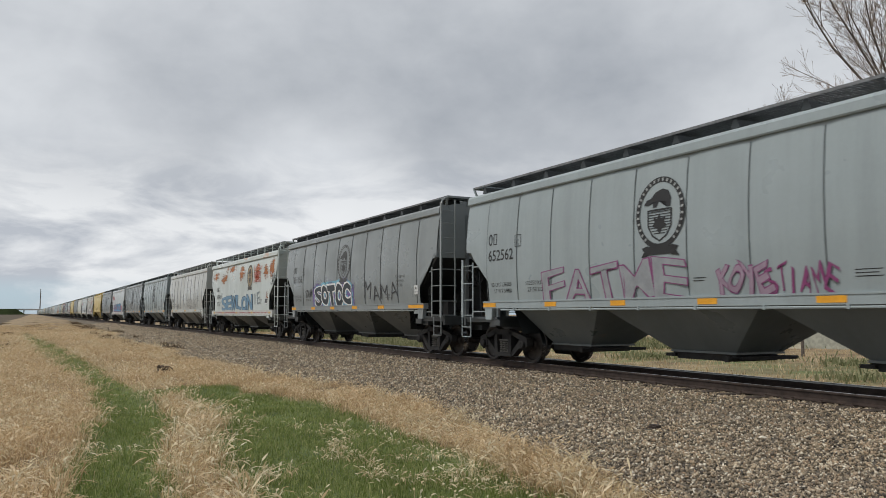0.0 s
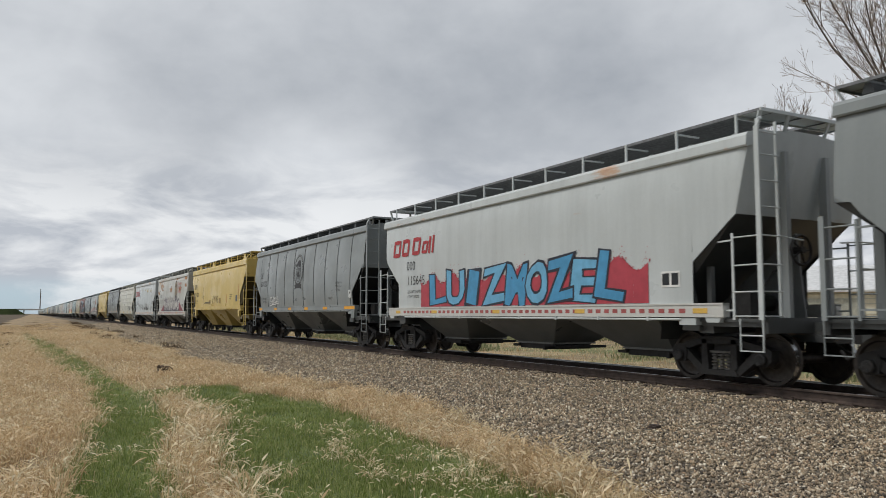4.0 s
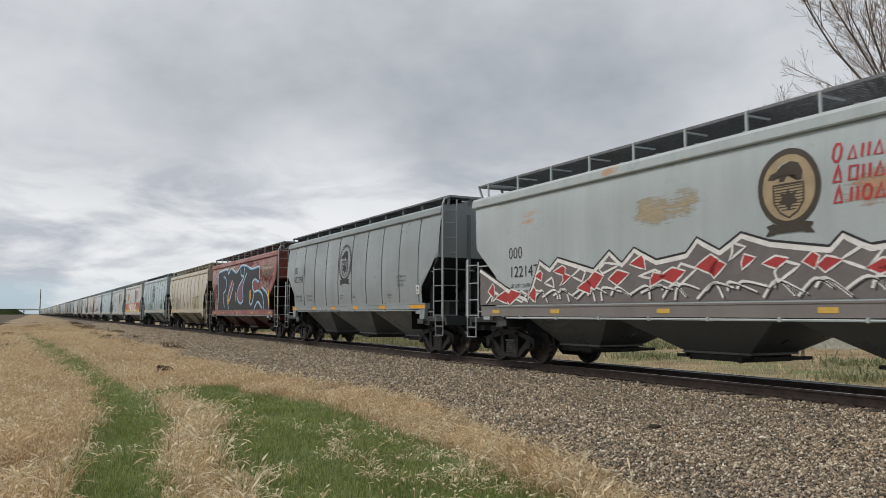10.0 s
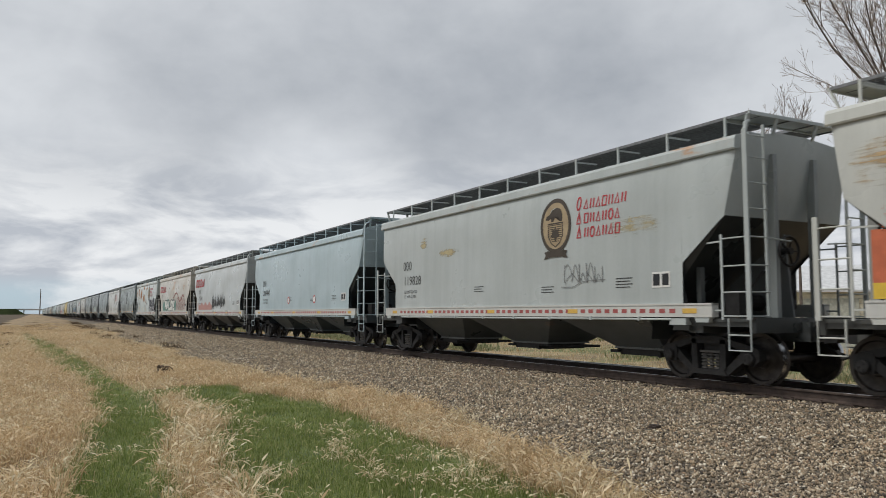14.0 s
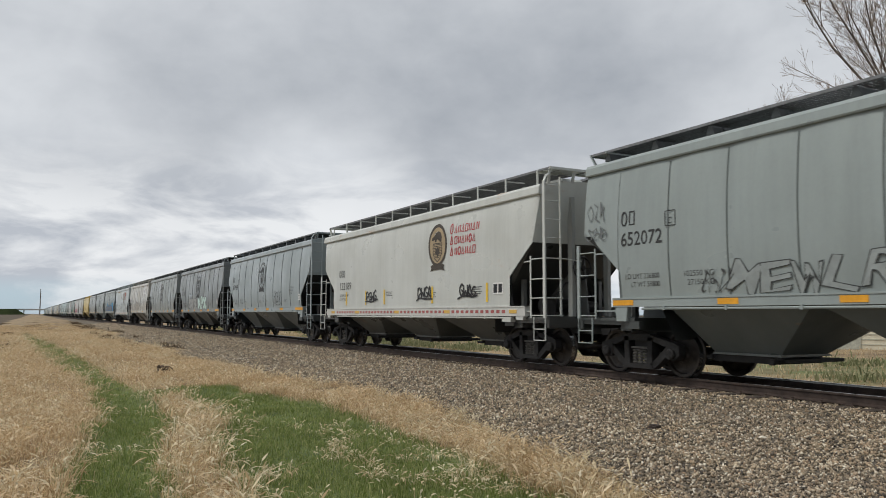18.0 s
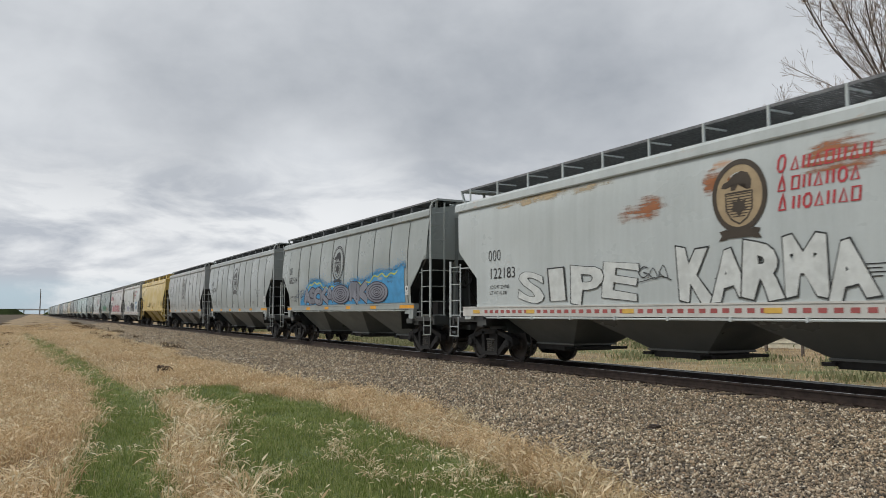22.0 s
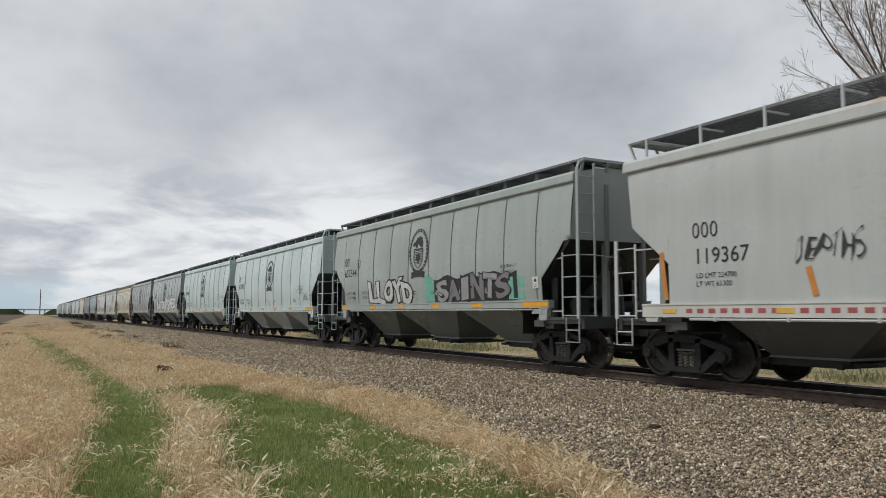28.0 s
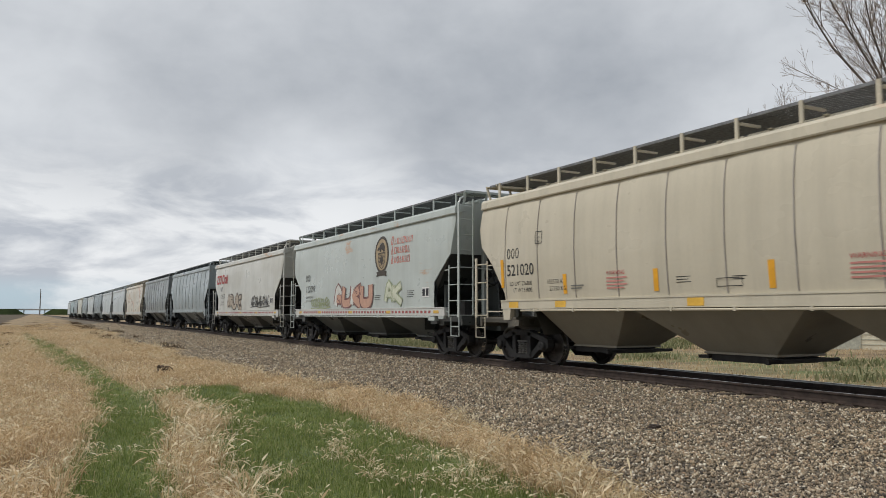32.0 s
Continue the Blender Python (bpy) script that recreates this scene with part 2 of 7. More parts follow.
def gravel_cover(x, y):
    d = x - lerp(GRAVEL_EDGE, y) + 0.55 * noise.noise((x * 0.5, y * 0.35, 0.5)) + 0.3 * noise.noise((x * 2.1, y * 1.7, 4.5))
    near = min(1, max(0, d / 0.5 + 0.5))
    far = min(1, max(0, (TRACK_X + 3.4 - x) / 0.5 + 0.5))
    return near * far


def within(rows, x, y):
    """How far (x, y) lies inside a wheel track, in metres; negative outside."""
    if not rows[0][0] <= y <= rows[-1][0]:
        return -1.0
    a, b = lerp([(r[0], r[1]) for r in rows], y), lerp([(r[0], r[2]) for r in rows], y)
    return min(x - a, b - x, (rows[-1][0] - y) * 0.3)


def green_cover(x, y):
    """The fresh green wheel tracks in the dry grass."""
    w = 0.20 * noise.noise((x * 1.1, y * 0.7, 9.0)) + 0.16 * noise.noise((x * 3.1, y * 2.2, 2.0)) + 0.10 * noise.noise((x * 7.1, y * 5.4, 6.0))
    d = max(within(TRACK_L, x, y), within(TRACK_R, x, y))
    if 15.5 < y < 19.5:
        d = max(d, min(0.10, 0.7 - abs(y - 17.4 - 0.25 * (x - 2.4))) if 1.6 < x < 4.4 else -1)
    if x > TRACK_X:
        d = max(d, -0.27 + 0.22 * (1 - math.hypot((x - 27) / 10, (y - 35) / 60)) + 0.15 * noise.noise((x * 0.2, y * 0.1, 4.0)))
    k = 0.8 if y > 26 and x < TRACK_X else 1.0
    return min(1, max(0, (d + w) / 0.26 + 0.85)) * k


def ground_material():
    k = Mat("railside_ground", 0.95)
    g = k.node("ShaderNodeAttribute")
    g.attribute_name = "gravel"
    gr = k.node("ShaderNodeAttribute")
    gr.attribute_name = "green"
    so = k.node("ShaderNodeAttribute")
    so.attribute_name = "tilled"
    cell = k.node("ShaderNodeTexVoronoi")
    cell.inputs["Scale"].default_value = 17
    k.link(k.co, cell.inputs["Vector"])
    stone = k.mix(k.band(k.noise(0.5, 4), 0.3, 0.7), (0.12, 0.094, 0.062), (0.18, 0.147, 0.10))
    tone = k.node("ShaderNodeSeparateColor")
    k.link(cell.outputs["Color"], tone.inputs[0])
    stone = k.mix(k.math("MULTIPLY", tone.outputs[0], 0.5), stone, (0.36, 0.31, 0.24))
    # cell borders darkened: shade in the gaps between stones, put into the colour
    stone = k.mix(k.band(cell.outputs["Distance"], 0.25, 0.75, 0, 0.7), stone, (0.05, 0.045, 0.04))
    dry = k.mix(k.band(k.noise(0.6, 5, (1, 1, 1), 0.65), 0.32, 0.68), (0.17, 0.12, 0.068), (0.42, 0.32, 0.19))
    dry = k.mix(k.math("MULTIPLY", k.band(k.noise(9, 4), 0.4, 0.7), 0.45), dry, (0.20, 0.14, 0.08))
    dry = k.mix(k.math("MULTIPLY", k.band(k.noise(0.12, 6, (1, 1, 1), 0.7), 0.52, 0.66), 0.55), dry, (0.13, 0.095, 0.06))
    lush = k.mix(k.band(k.noise(3, 5), 0.3, 0.7), (0.075, 0.10, 0.03), (0.15, 0.19, 0.065))
    soil = k.mix(k.noise(0.4, 5), (0.045, 0.034, 0.022), (0.13, 0.095, 0.055))
    c = k.mix(gr.outputs["Fac"], dry, lush)
    c = k.mix(so.outputs["Fac"], c, soil)
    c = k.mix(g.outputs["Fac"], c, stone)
    h = k.math("ADD", k.math("MULTIPLY", cell.outputs["Distance"], -1.0), k.noise(20, 4))
    k.bump(h, 0.6, 0.03)
    return k.done(c)


def steps(bands):
    """Grid lines from (end, step) pairs, starting at the first end."""
    out = [bands[0]]
    for end, st in bands[1:]:
        n = max(1, round((end - out[-1]) / st))
        a = out[-1]
        out += [a + (end - a) * (i + 1) / n for i in range(n)]
    return out


def build_ground():
    xs = steps([-3000, (-600, 600), (-120, 60), (-30, 10), (-8, 1.5), (-2, 0.4), (12, 0.14), (16, 0.4), (40, 2), (120, 10), (700, 80), (3000, 600)])
    ys = steps([-900, (-60, 90), (-4, 4), (3, 0.5), (22, 0.16), (50, 0.5), (110, 2), (300, 10), (1200, 60), (4500, 500)])
    nx = len(xs)
    v, a, b, c = [], [], [], []
    for y in ys:
        for x in xs:
            g, w = gravel_cover(x, y), green_cover(x, y)
            t = 1.0 if (y > 95 and x < -3.9 + (y - 105) * 0.0075 + 0.8 * noise.noise((x * 0.3, y * 0.05, 1.5))) else 0.0
            e = x - lerp(GRAVEL_EDGE, y)
            if 36 < y < 170 and -1.6 < e < 1.2 and noise.noise((x * 0.6, y * 0.12, 31.0)) + 0.5 * noise.noise((x * 2.0, y * 0.5, 3.0)) > 0.12:
                t = max(t, 0.6)
                g *= 0.3
            v.append((x, y, ground_z(x, y)))
            a.append(g)
            b.append(w)
            c.append(t)
    f = [(j * nx + i, j * nx + i + 1, (j + 1) * nx + i + 1, (j + 1) * nx + i) for j in range(len(ys) - 1) for i in range(nx - 1)]
    me = bpy.data.meshes.new("ground")
    me.from_pydata(v, [], f)
    for key, val in (("gravel", a), ("green", b), ("tilled", c)):
        me.attributes.new(key, "FLOAT", "POINT").data.foreach_set("value", val)
    me.materials.append(ground_material())
    me.polygons.foreach_set("use_smooth", [True] * len(me.polygons))
    return tagged(new("ground", me), "railside ground of gravel, dry straw and green grass", "ground", kind="structure")


build_ground()

# ---- track ----
RUST = plain("rail_rust", (0.062, 0.044, 0.036), 0.7, 0.2, 0.35, 5, 0.3)
TIE = plain("creosoted_timber", (0.075, 0.058, 0.045), 0.9, 0, 0.45, 6, 0.5)
RAIL_TOP = plain("worn_rail_head", (0.68, 0.68, 0.68), 0.3, 1.0, 0.15, 3, 0.05)


def build_track():
    tr = tagged(new("railway_track"), "single railway track on wooden sleepers in ballast", "railway track", kind="structure")
    prof = [(-0.07, -0.17), (0.07, -0.17), (0.07, -0.158), (0.012, -0.13), (0.012, -0.045), (0.036, -0.035), (0.036, -0.014), (0.024, 0), (-0.024, 0), (-0.036, -0.014), (-0.036, -0.035), (-0.012, -0.045), (-0.012, -0.13), (-0.07, -0.158)]
    for sx in (-1, 1):
        s = Shape()
        cx = TRACK_X + sx * 0.755
        n = len(prof)
        p = [(cx + a, y, b) for y in (-900, 3000) for a, b in prof]
        s.solid(p, [(i, (i + 1) % n, n + (i + 1) % n, n + i) for i in range(n)])
        s.m[7] = s.m[8 if sx > 0 else 6] = 1
        if sx > 0:
            s.m[9] = 1
        part("rail", s.mesh("rail", [RUST, RAIL_TOP]), tr, "rusty steel rail with a bright worn head")
    s = Shape().box(-1.29, 1.29, -0.115, 0.115, -0.35, -0.172)
    me = s.mesh("sleeper", TIE)
    plate = Shape()
    for sx in (-1, 1):
        plate.box(sx * 0.755 - 0.17, sx * 0.755 + 0.17, -0.09, 0.09, -0.173, -0.158)
        for q in (-0.11, 0.11):
            plate.box(sx * 0.755 + q - 0.012, sx * 0.755 + q + 0.012, -0.05, -0.025, -0.16, -0.135)
    pme = plate.mesh("tie_plate", RUST)
    rng = random.Random(4)
    far = Shape()
    y = -4.0
    while y < 400:
        if y < 90:
            t = part("sleeper", me, tr, loc=(TRACK_X + rng.uniform(-0.05, 0.05), y, rng.uniform(-0.01, 0.004)))
            t.rotation_euler[2] = rng.uniform(-0.02, 0.02)
            if y < 60:
                part("tie_plate", pme, tr, loc=(TRACK_X, y, 0))
        else:
            far.box(TRACK_X - 1.29, TRACK_X + 1.29, y - 0.11, y + 0.11, -0.3, -0.172)
        y += 0.53
    tagged(part("far_sleepers", far.mesh("far_sleepers", TIE), tr), kind="stuff")


build_track()

# ---- the grain cars ----
# s runs from the leading end of a car (0) to its trailing end (L); the near side is -x
KINDS = {
    "ribbed": dict(L=16.7, cut=[(0.88, 2.90), (1.14, 2.88), (1.30, 2.68), (2.00, 2.07), (2.01, 1.60)], top=4.30, cap=(4.20, 4.45), roof=4.60,
                   sill=(1.38, 1.55, 1.74), hw=[(1.35, 1.52), (1.8, 1.57), (2.4, 1.60), (3.2, 1.585), (3.9, 1.52), (4.3, 1.45)], posts="low", seams=True),
    "smooth": dict(L=16.7, cut=[(0.85, 4.25), (1.08, 2.95), (1.33, 2.76), (2.07, 2.18), (2.08, 1.45)], top=4.22, cap=(4.08, 4.34), roof=4.48,
                   sill=(1.18, 1.42, 1.38), hw=[(1.15, 1.57), (1.6, 1.575), (3.6, 1.57), (4.0, 1.53), (4.25, 1.46)], posts="tall", seams=False),
    "yellow": dict(L=17.8, cut=[(1.20, 3.30), (1.46, 3.28), (1.60, 3.00), (2.38, 2.33), (2.40, 1.70)], top=4.15, cap=(3.96, 4.30), roof=4.46,
                   sill=(1.55, 1.70, 2.12), hw=[(1.5, 1.55), (1.9, 1.58), (3.5, 1.575), (3.9, 1.54), (4.2, 1.44)], posts="yellow", seams=False),
    "beige": dict(L=16.7, cut=[(0.72, 4.15), (0.66, 3.60), (0.80, 3.00), (1.35, 2.50), (1.90, 1.62)], top=4.12, cap=(4.00, 4.26), roof=4.42,
                  sill=(1.36, 1.57, 1.72), hw=[(1.3, 1.50), (1.8, 1.56), (2.6, 1.60), (3.4, 1.575), (3.9, 1.50), (4.15, 1.40)], posts="square", seams=True),
    "banded": dict(L=16.7, cut=[(0.85, 4.2), (0.95, 3.00), (1.30, 2.70), (2.00, 2.10), (2.02, 1.55)], top=4.2, cap=(4.06, 4.32), roof=4.5,
                   sill=(1.30, 1.52, 1.60), hw=[(1.2, 1.54), (1.8, 1.58), (2.6, 1.60), (3.5, 1.57), (4.0, 1.50), (4.25, 1.40)], posts="tall", seams=False),
}
KINDS["beige"]["cut"] = [(0.70, 3.45), (0.82, 3.00), (1.35, 2.50), (1.88, 1.75), (1.90, 1.60)]
KINDS["curved"] = dict(KINDS["ribbed"], top=4.22, cap=(4.08, 4.34), roof=4.48, posts="tall")
CACHE = {}


def cached(key, make):
    if key not in CACHE:
        CACHE[key] = make()
    return CACHE[key]


def half_width(kind, z):
    return lerp(KINDS[kind]["hw"], z)


def body_mesh(kind):
    """The shell: both curved sides with cut-away ends, roof, end walls and end slope sheets."""
    k = KINDS[kind]
    L, cut, top = k["L"], k["cut"], k["top"]
    low = k["sill"][1] - 0.03
    s0 = cut[0][0]
    cols = [c for c in cut] + [(cut[-1][0] + 0.01, low)]
    right = cols[-1][0]
    inner = [right + (L - 2 * right) * i / 12 for i in range(1, 12)]
    dent = {}
    if k["seams"]:
        inner = []
        for i in range(10):
            q = 2.22 + i * 1.392
            for o, e in ((-0.55, 0.006), (-0.16, 0.0), (-0.03, -0.013), (0.03, -0.013), (0.16, 0.0), (0.55, 0.006)):
                if right + 0.02 < q + o < L - right - 0.02:
                    inner.append(q + o)
                    dent[q + o] = e
    cols += [(s, low) for s in inner]
    cols += [(L - a, b) for a, b in ([(cut[-1][0] + 0.01, low)] + cut[::-1])]
    sh = Shape()
    rows = 9
    for sx in (-1, 1):
        base = len(sh.v)
        for s, zl in cols:
            for r in range(rows + 1):
                z = zl + (top - zl) * r / rows
                sh.v.append((sx * (half_width(kind, z) + dent.get(s, 0.0)), s - L / 2, z))
        for i in range(len(cols) - 1):
            for r in range(rows):
                a = base + i * (rows + 1) + r
                sh.f.append((a, a + rows + 1, a + rows + 2, a + 1))
                sh.m.append(0)
    # roof
    w, e0, e1 = half_width(kind, top), s0 - L / 2, L / 2 - s0
    rf = k["roof"]
    cross = [(-w, top), (-w * 0.93, top + 0.14), (-0.95, rf - 0.07), (-0.3, rf), (0.3, rf), (0.95, rf - 0.07), (w * 0.93, top + 0.14), (w, top)]
    for (a, b), (c, d) in zip(cross, cross[1:]):
        sh.face([(a, e0, b), (c, e0, d), (c, e1, d), (a, e1, b)])
    zc = cut[0][1] if cut[0][1] < top - 0.5 else cut[1][1]
    se = (cut[0][0] if cut[0][1] < top - 0.5 else cut[1][0])
    for sg in (1, -1):
        def yy(s):
            return sg * (s - L / 2)
        hw0 = half_width(kind, zc) - 0.02
        sh.face([(a, yy(s0), b) for a, b in cross] + [(hw0, yy(se), zc), (-hw0, yy(se), zc)])
    sh.face([(-1.45, 3.0 - L / 2, low), (1.45, 3.0 - L / 2, low), (1.45, L / 2 - 3.0, low), (-1.45, L / 2 - 3.0, low)])
    return sh.mesh("body", PAINT, True, 0.03)


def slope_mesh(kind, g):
    """End slope sheet with its side webs, under the overhang of the body; coloured for soot and shade."""
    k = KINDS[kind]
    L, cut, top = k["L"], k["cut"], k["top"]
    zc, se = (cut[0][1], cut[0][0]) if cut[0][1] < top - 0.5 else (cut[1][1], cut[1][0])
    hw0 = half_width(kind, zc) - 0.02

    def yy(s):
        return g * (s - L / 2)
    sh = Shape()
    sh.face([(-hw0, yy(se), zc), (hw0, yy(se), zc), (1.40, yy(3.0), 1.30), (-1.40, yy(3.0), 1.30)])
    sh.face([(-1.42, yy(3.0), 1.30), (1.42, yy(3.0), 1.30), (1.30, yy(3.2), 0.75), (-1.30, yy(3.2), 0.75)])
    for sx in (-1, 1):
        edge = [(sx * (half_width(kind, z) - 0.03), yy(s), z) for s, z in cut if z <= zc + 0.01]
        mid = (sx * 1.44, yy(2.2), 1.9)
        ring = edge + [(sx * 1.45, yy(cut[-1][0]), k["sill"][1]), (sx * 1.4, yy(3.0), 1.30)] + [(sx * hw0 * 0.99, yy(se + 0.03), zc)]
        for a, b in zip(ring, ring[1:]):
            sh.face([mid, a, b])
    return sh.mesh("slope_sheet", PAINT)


def crossover_mesh(kind, g):
    """Short cross walk over the end of the roof."""
    k = KINDS[kind]
    L, z = k["L"], k["cap"][1] + (0.42 if k["posts"] != "low" else 0.30)
    s0 = k["cut"][0][0] - 0.12
    sh = Shape()
    for s in (s0, s0 + 0.52):
        y = g * (s - L / 2)
        sh.box(-1.3, 1.3, y - 0.015, y + 0.015, z - 0.06, z)
    ya, yb = sorted((g * (s0 - L / 2), g * (s0 + 0.52 - L / 2)))
    sh.box(-1.28, 1.28, ya, yb, z - 0.03, z - 0.015)
    for x in (-1.28, -0.55, 0.55, 1.28):
        sh.beam((x, g * (s0 + 0.02 - L / 2), z - 0.05), (x * 0.95, g * (s0 + 0.25 - L / 2), k["cap"][0] + 0.05), 0.07, 0.03)
    return sh.mesh("crossover", PAINT)


def cap_mesh(kind, sx):
    k = KINDS[kind]
    L, (z0, z1) = k["L"], k["cap"]
    a = half_width(kind, z0) + 0.055
    b = half_width(kind, z1) - 0.02
    s0 = k["cut"][0][0] - 0.02
    poly = [(a - 0.10, z0 + 0.02), (a - 0.012, z0), (a + 0.004, z0 + 0.03), (a - 0.012, z1 - 0.07), (a - 0.05, z1 - 0.01), (b - 0.10, z1 + 0.02), (b - 0.2, z0 + 0.1)]
    sh = Shape()
    n = len(poly)
    p = [(sx * x, y, z) for y in (s0 - L / 2, L / 2 - s0) for x, z in poly]
    sh.solid(p, [tuple(range(n)), tuple(range(n, 2 * n))] + [(i, (i + 1) % n, n + (i + 1) % n, n + i) for i in range(n)])
    return sh.mesh("roof_rail", PAINT)


def sill_mesh(kind, sx):
    k = KINDS[kind]
    L, (z0, z1, s0) = k["L"], k["sill"]
    x = half_width(kind, z1) + 0.03
    sh = Shape()
    xa, xb = sorted((sx * (x - 0.16), sx * x))
    sh.box(xa, xb, s0 - L / 2, L / 2 - s0, z0, z1)
    xa, xb = sorted((sx * (x - 0.16), sx * (x + 0.012)))
    sh.box(xa, xb, s0 - L / 2, L / 2 - s0, z1 - 0.02, z1 + 0.012)
    return sh.mesh("side_sill", PAINT)


def seam_mesh(kind):
    k = KINDS[kind]
    z0, z1 = k["sill"][1] + 0.03, k["cap"][0] - 0.06
    sh = Shape()
    n = 10
    for w, o in ((0.010, 0.001), (0.005, 0.004)):
        for i in range(n):
            za, zb = z0 + (z1 - z0) * i / n, z0 + (z1 - z0) * (i + 1) / n
            xa, xb = -half_width(kind, za), -half_width(kind, zb)
            sh.face([(xa - o, -w, za), (xa - o, w, za), (xb - o, w, zb), (xb - o, -w, zb)])
            for q in (-w, w):
                sh.face([(xa + 0.01, q, za), (xa - o, q, za), (xb - o, q, zb), (xb + 0.01, q, zb)])
    return sh.mesh("weld_seam", PAINT)


def rib_mesh(kind, z):
    L = KINDS[kind]["L"]
    x = half_width(kind, z)
    s = L / 2 - 2.1 if z < 2.2 else L / 2 - 1.0
    return Shape().frustum((-x - 0.01, -x + 0.05, -s, s), (-x - 0.01, -x + 0.05, -s, s), z - 0.035, z).frustum((-x - 0.026, -x + 0.05, -s, s), (-x - 0.005, -x + 0.05, -s, s), z, z + 0.05).mesh("side_rib", PAINT)


def hopper_mesh(which, L, zt):
    """One of three discharge hoppers, as a frustum under the floor."""
    c = (which - 1) * 4.15
    a0, a1 = -2.06, 2.06
    b0, b1 = -0.78, 0.78
    half = L / 2
    if which == 0:
        a0, b0 = 3.15 - half - c, max(3.55 - half - c, -1.1)
    if which == 2:
        a1, b1 = half - 3.15 - c, min(half - 3.55 - c, 1.1)
    sh = Shape()
    sh.frustum((-0.62, 0.62, c + b0, c + b1), (-1.47, 1.47, c + a0, c + a1), 0.52, zt)
    sh.frustum((-0.66, 0.66, c + b0 - 0.04, c + b1 + 0.04), (-0.66, 0.66, c + b0 - 0.04, c + b1 + 0.04), 0.49, 0.53)
    return sh.mesh("hopper", PAINT)


def gate_mesh():
    sh = Shape()
    sh.box(-0.6, 0.6, -0.7, 0.7, 0.36, 0.49)
    sh.box(-0.68, 0.68, -0.95, -0.7, 0.40, 0.46)
    sh.box(-0.68, 0.68, 0.7, 0.95, 0.40, 0.46)
    sh.rod([(-0.95, -0.86, 0.42), (0.95, -0.86, 0.42)], 0.035, 8)
    sh.lathe([(-0.99, 0.0), (-0.99, 0.055), (-0.90, 0.055), (-0.90, 0.0)], (0, -0.86, 0.42), "x", 8)
    for y in (-0.8, 0.8):
        sh.rod([(-0.6, y, 0.46), (-0.6, y * 0.7, 0.52)], 0.025, 6)
    return sh.mesh("outlet_gate", STEEL_DARK)


def wheel_mesh(sg):
    """A solid wheel with its flange towards the track's middle; sg: -1 near side, 1 far side."""
    prof = [(-0.09, 0.08), (-0.09, 0.14), (-0.03, 0.17), (0.0, 0.28), (-0.02, 0.37), (-0.065, 0.39), (-0.07, 0.450), (0.045, 0.457), (0.055, 0.485), (0.075, 0.483), (0.08, 0.40), (0.04, 0.37), (0.06, 0.08)]
    mats = [0] * (len(prof) - 1)
    mats[6] = 1
    sh = Shape().lathe([(-sg * o, r) for o, r in prof], (0, 0, 0), "x", 28, mats=mats)
    for q in range(3):
        a = q * 2.094
        sh.box(*sorted((sg * 0.085, sg * 0.095)), 0.11 * math.cos(a) - 0.012, 0.11 * math.cos(a) + 0.012, 0.11 * math.sin(a) - 0.012, 0.11 * math.sin(a) + 0.012)
    return sh.mesh("wheel", [WHEEL, TREAD], True)


WHEELSETS = []


def frame_mesh():
    """Cast side frame of a truck, seen from outside."""
    sh = Shape()
    for g in (-1, 1):
        sh.prism([(g * y, z) for y, z in ((1.12, 0.62), (1.13, 0.44), (1.00, 0.33), (0.80, 0.36), (0.76, 0.55), (0.80, 0.66), (0.98, 0.68))], -0.12, 0.06)
        sh.prism([(g * y, z) for y, z in ((0.95, 0.68), (0.72, 0.60), (0.40, 0.70), (0.40, 0.80))], -0.11, 0.07)
        sh.prism([(g * y, z) for y, z in ((0.83, 0.44), (0.42, 0.14), (0.30, 0.14), (0.30, 0.24), (0.42, 0.30), (0.76, 0.58))], -0.10, 0.07)
        sh.prism([(g * y, z) for y, z in ((0.40, 0.78), (0.28, 0.78), (0.24, 0.20), (0.40, 0.26))], -0.12, 0.07)
        sh.lathe([(-0.20, 0.0), (-0.20, 0.085), (-0.18, 0.105), (-0.02, 0.11), (0.0, 0.09)], (0, g * 0.94, 0.457), "x", 14)
        for a in range(3):
            sh.lathe([(-0.215, 0.0), (-0.215, 0.014), (-0.19, 0.014)], (0, g * 0.94 + 0.05 * math.cos(a * 2.1), 0.457 + 0.05 * math.sin(a * 2.1)), "x", 6)
    sh.prism([(-0.45, 0.80), (-0.40, 0.70), (0.40, 0.70), (0.45, 0.80), (0.3, 0.84), (-0.3, 0.84)], -0.12, 0.07)
    sh.prism([(-0.42, 0.14), (0.42, 0.14), (0.36, 0.235), (-0.36, 0.235)], -0.13, 0.09)
    return sh.mesh("side_frame", STEEL_DARK)


def spring_mesh():
    sh = Shape()
    for y in (-0.15, 0.0, 0.15):
        coil = []
        for i in range(5):
            z = 0.235 + i * 0.060
            coil += [(z, 0.042), (z + 0.012, 0.068), (z + 0.036, 0.068), (z + 0.048, 0.042)]
        sh.lathe(coil, (-0.03, y, 0), "z", 8)
    sh.box(-0.08, 0.02, -0.24, 0.24, 0.535, 0.575)
    return sh.mesh("spring_nest", SPRING)


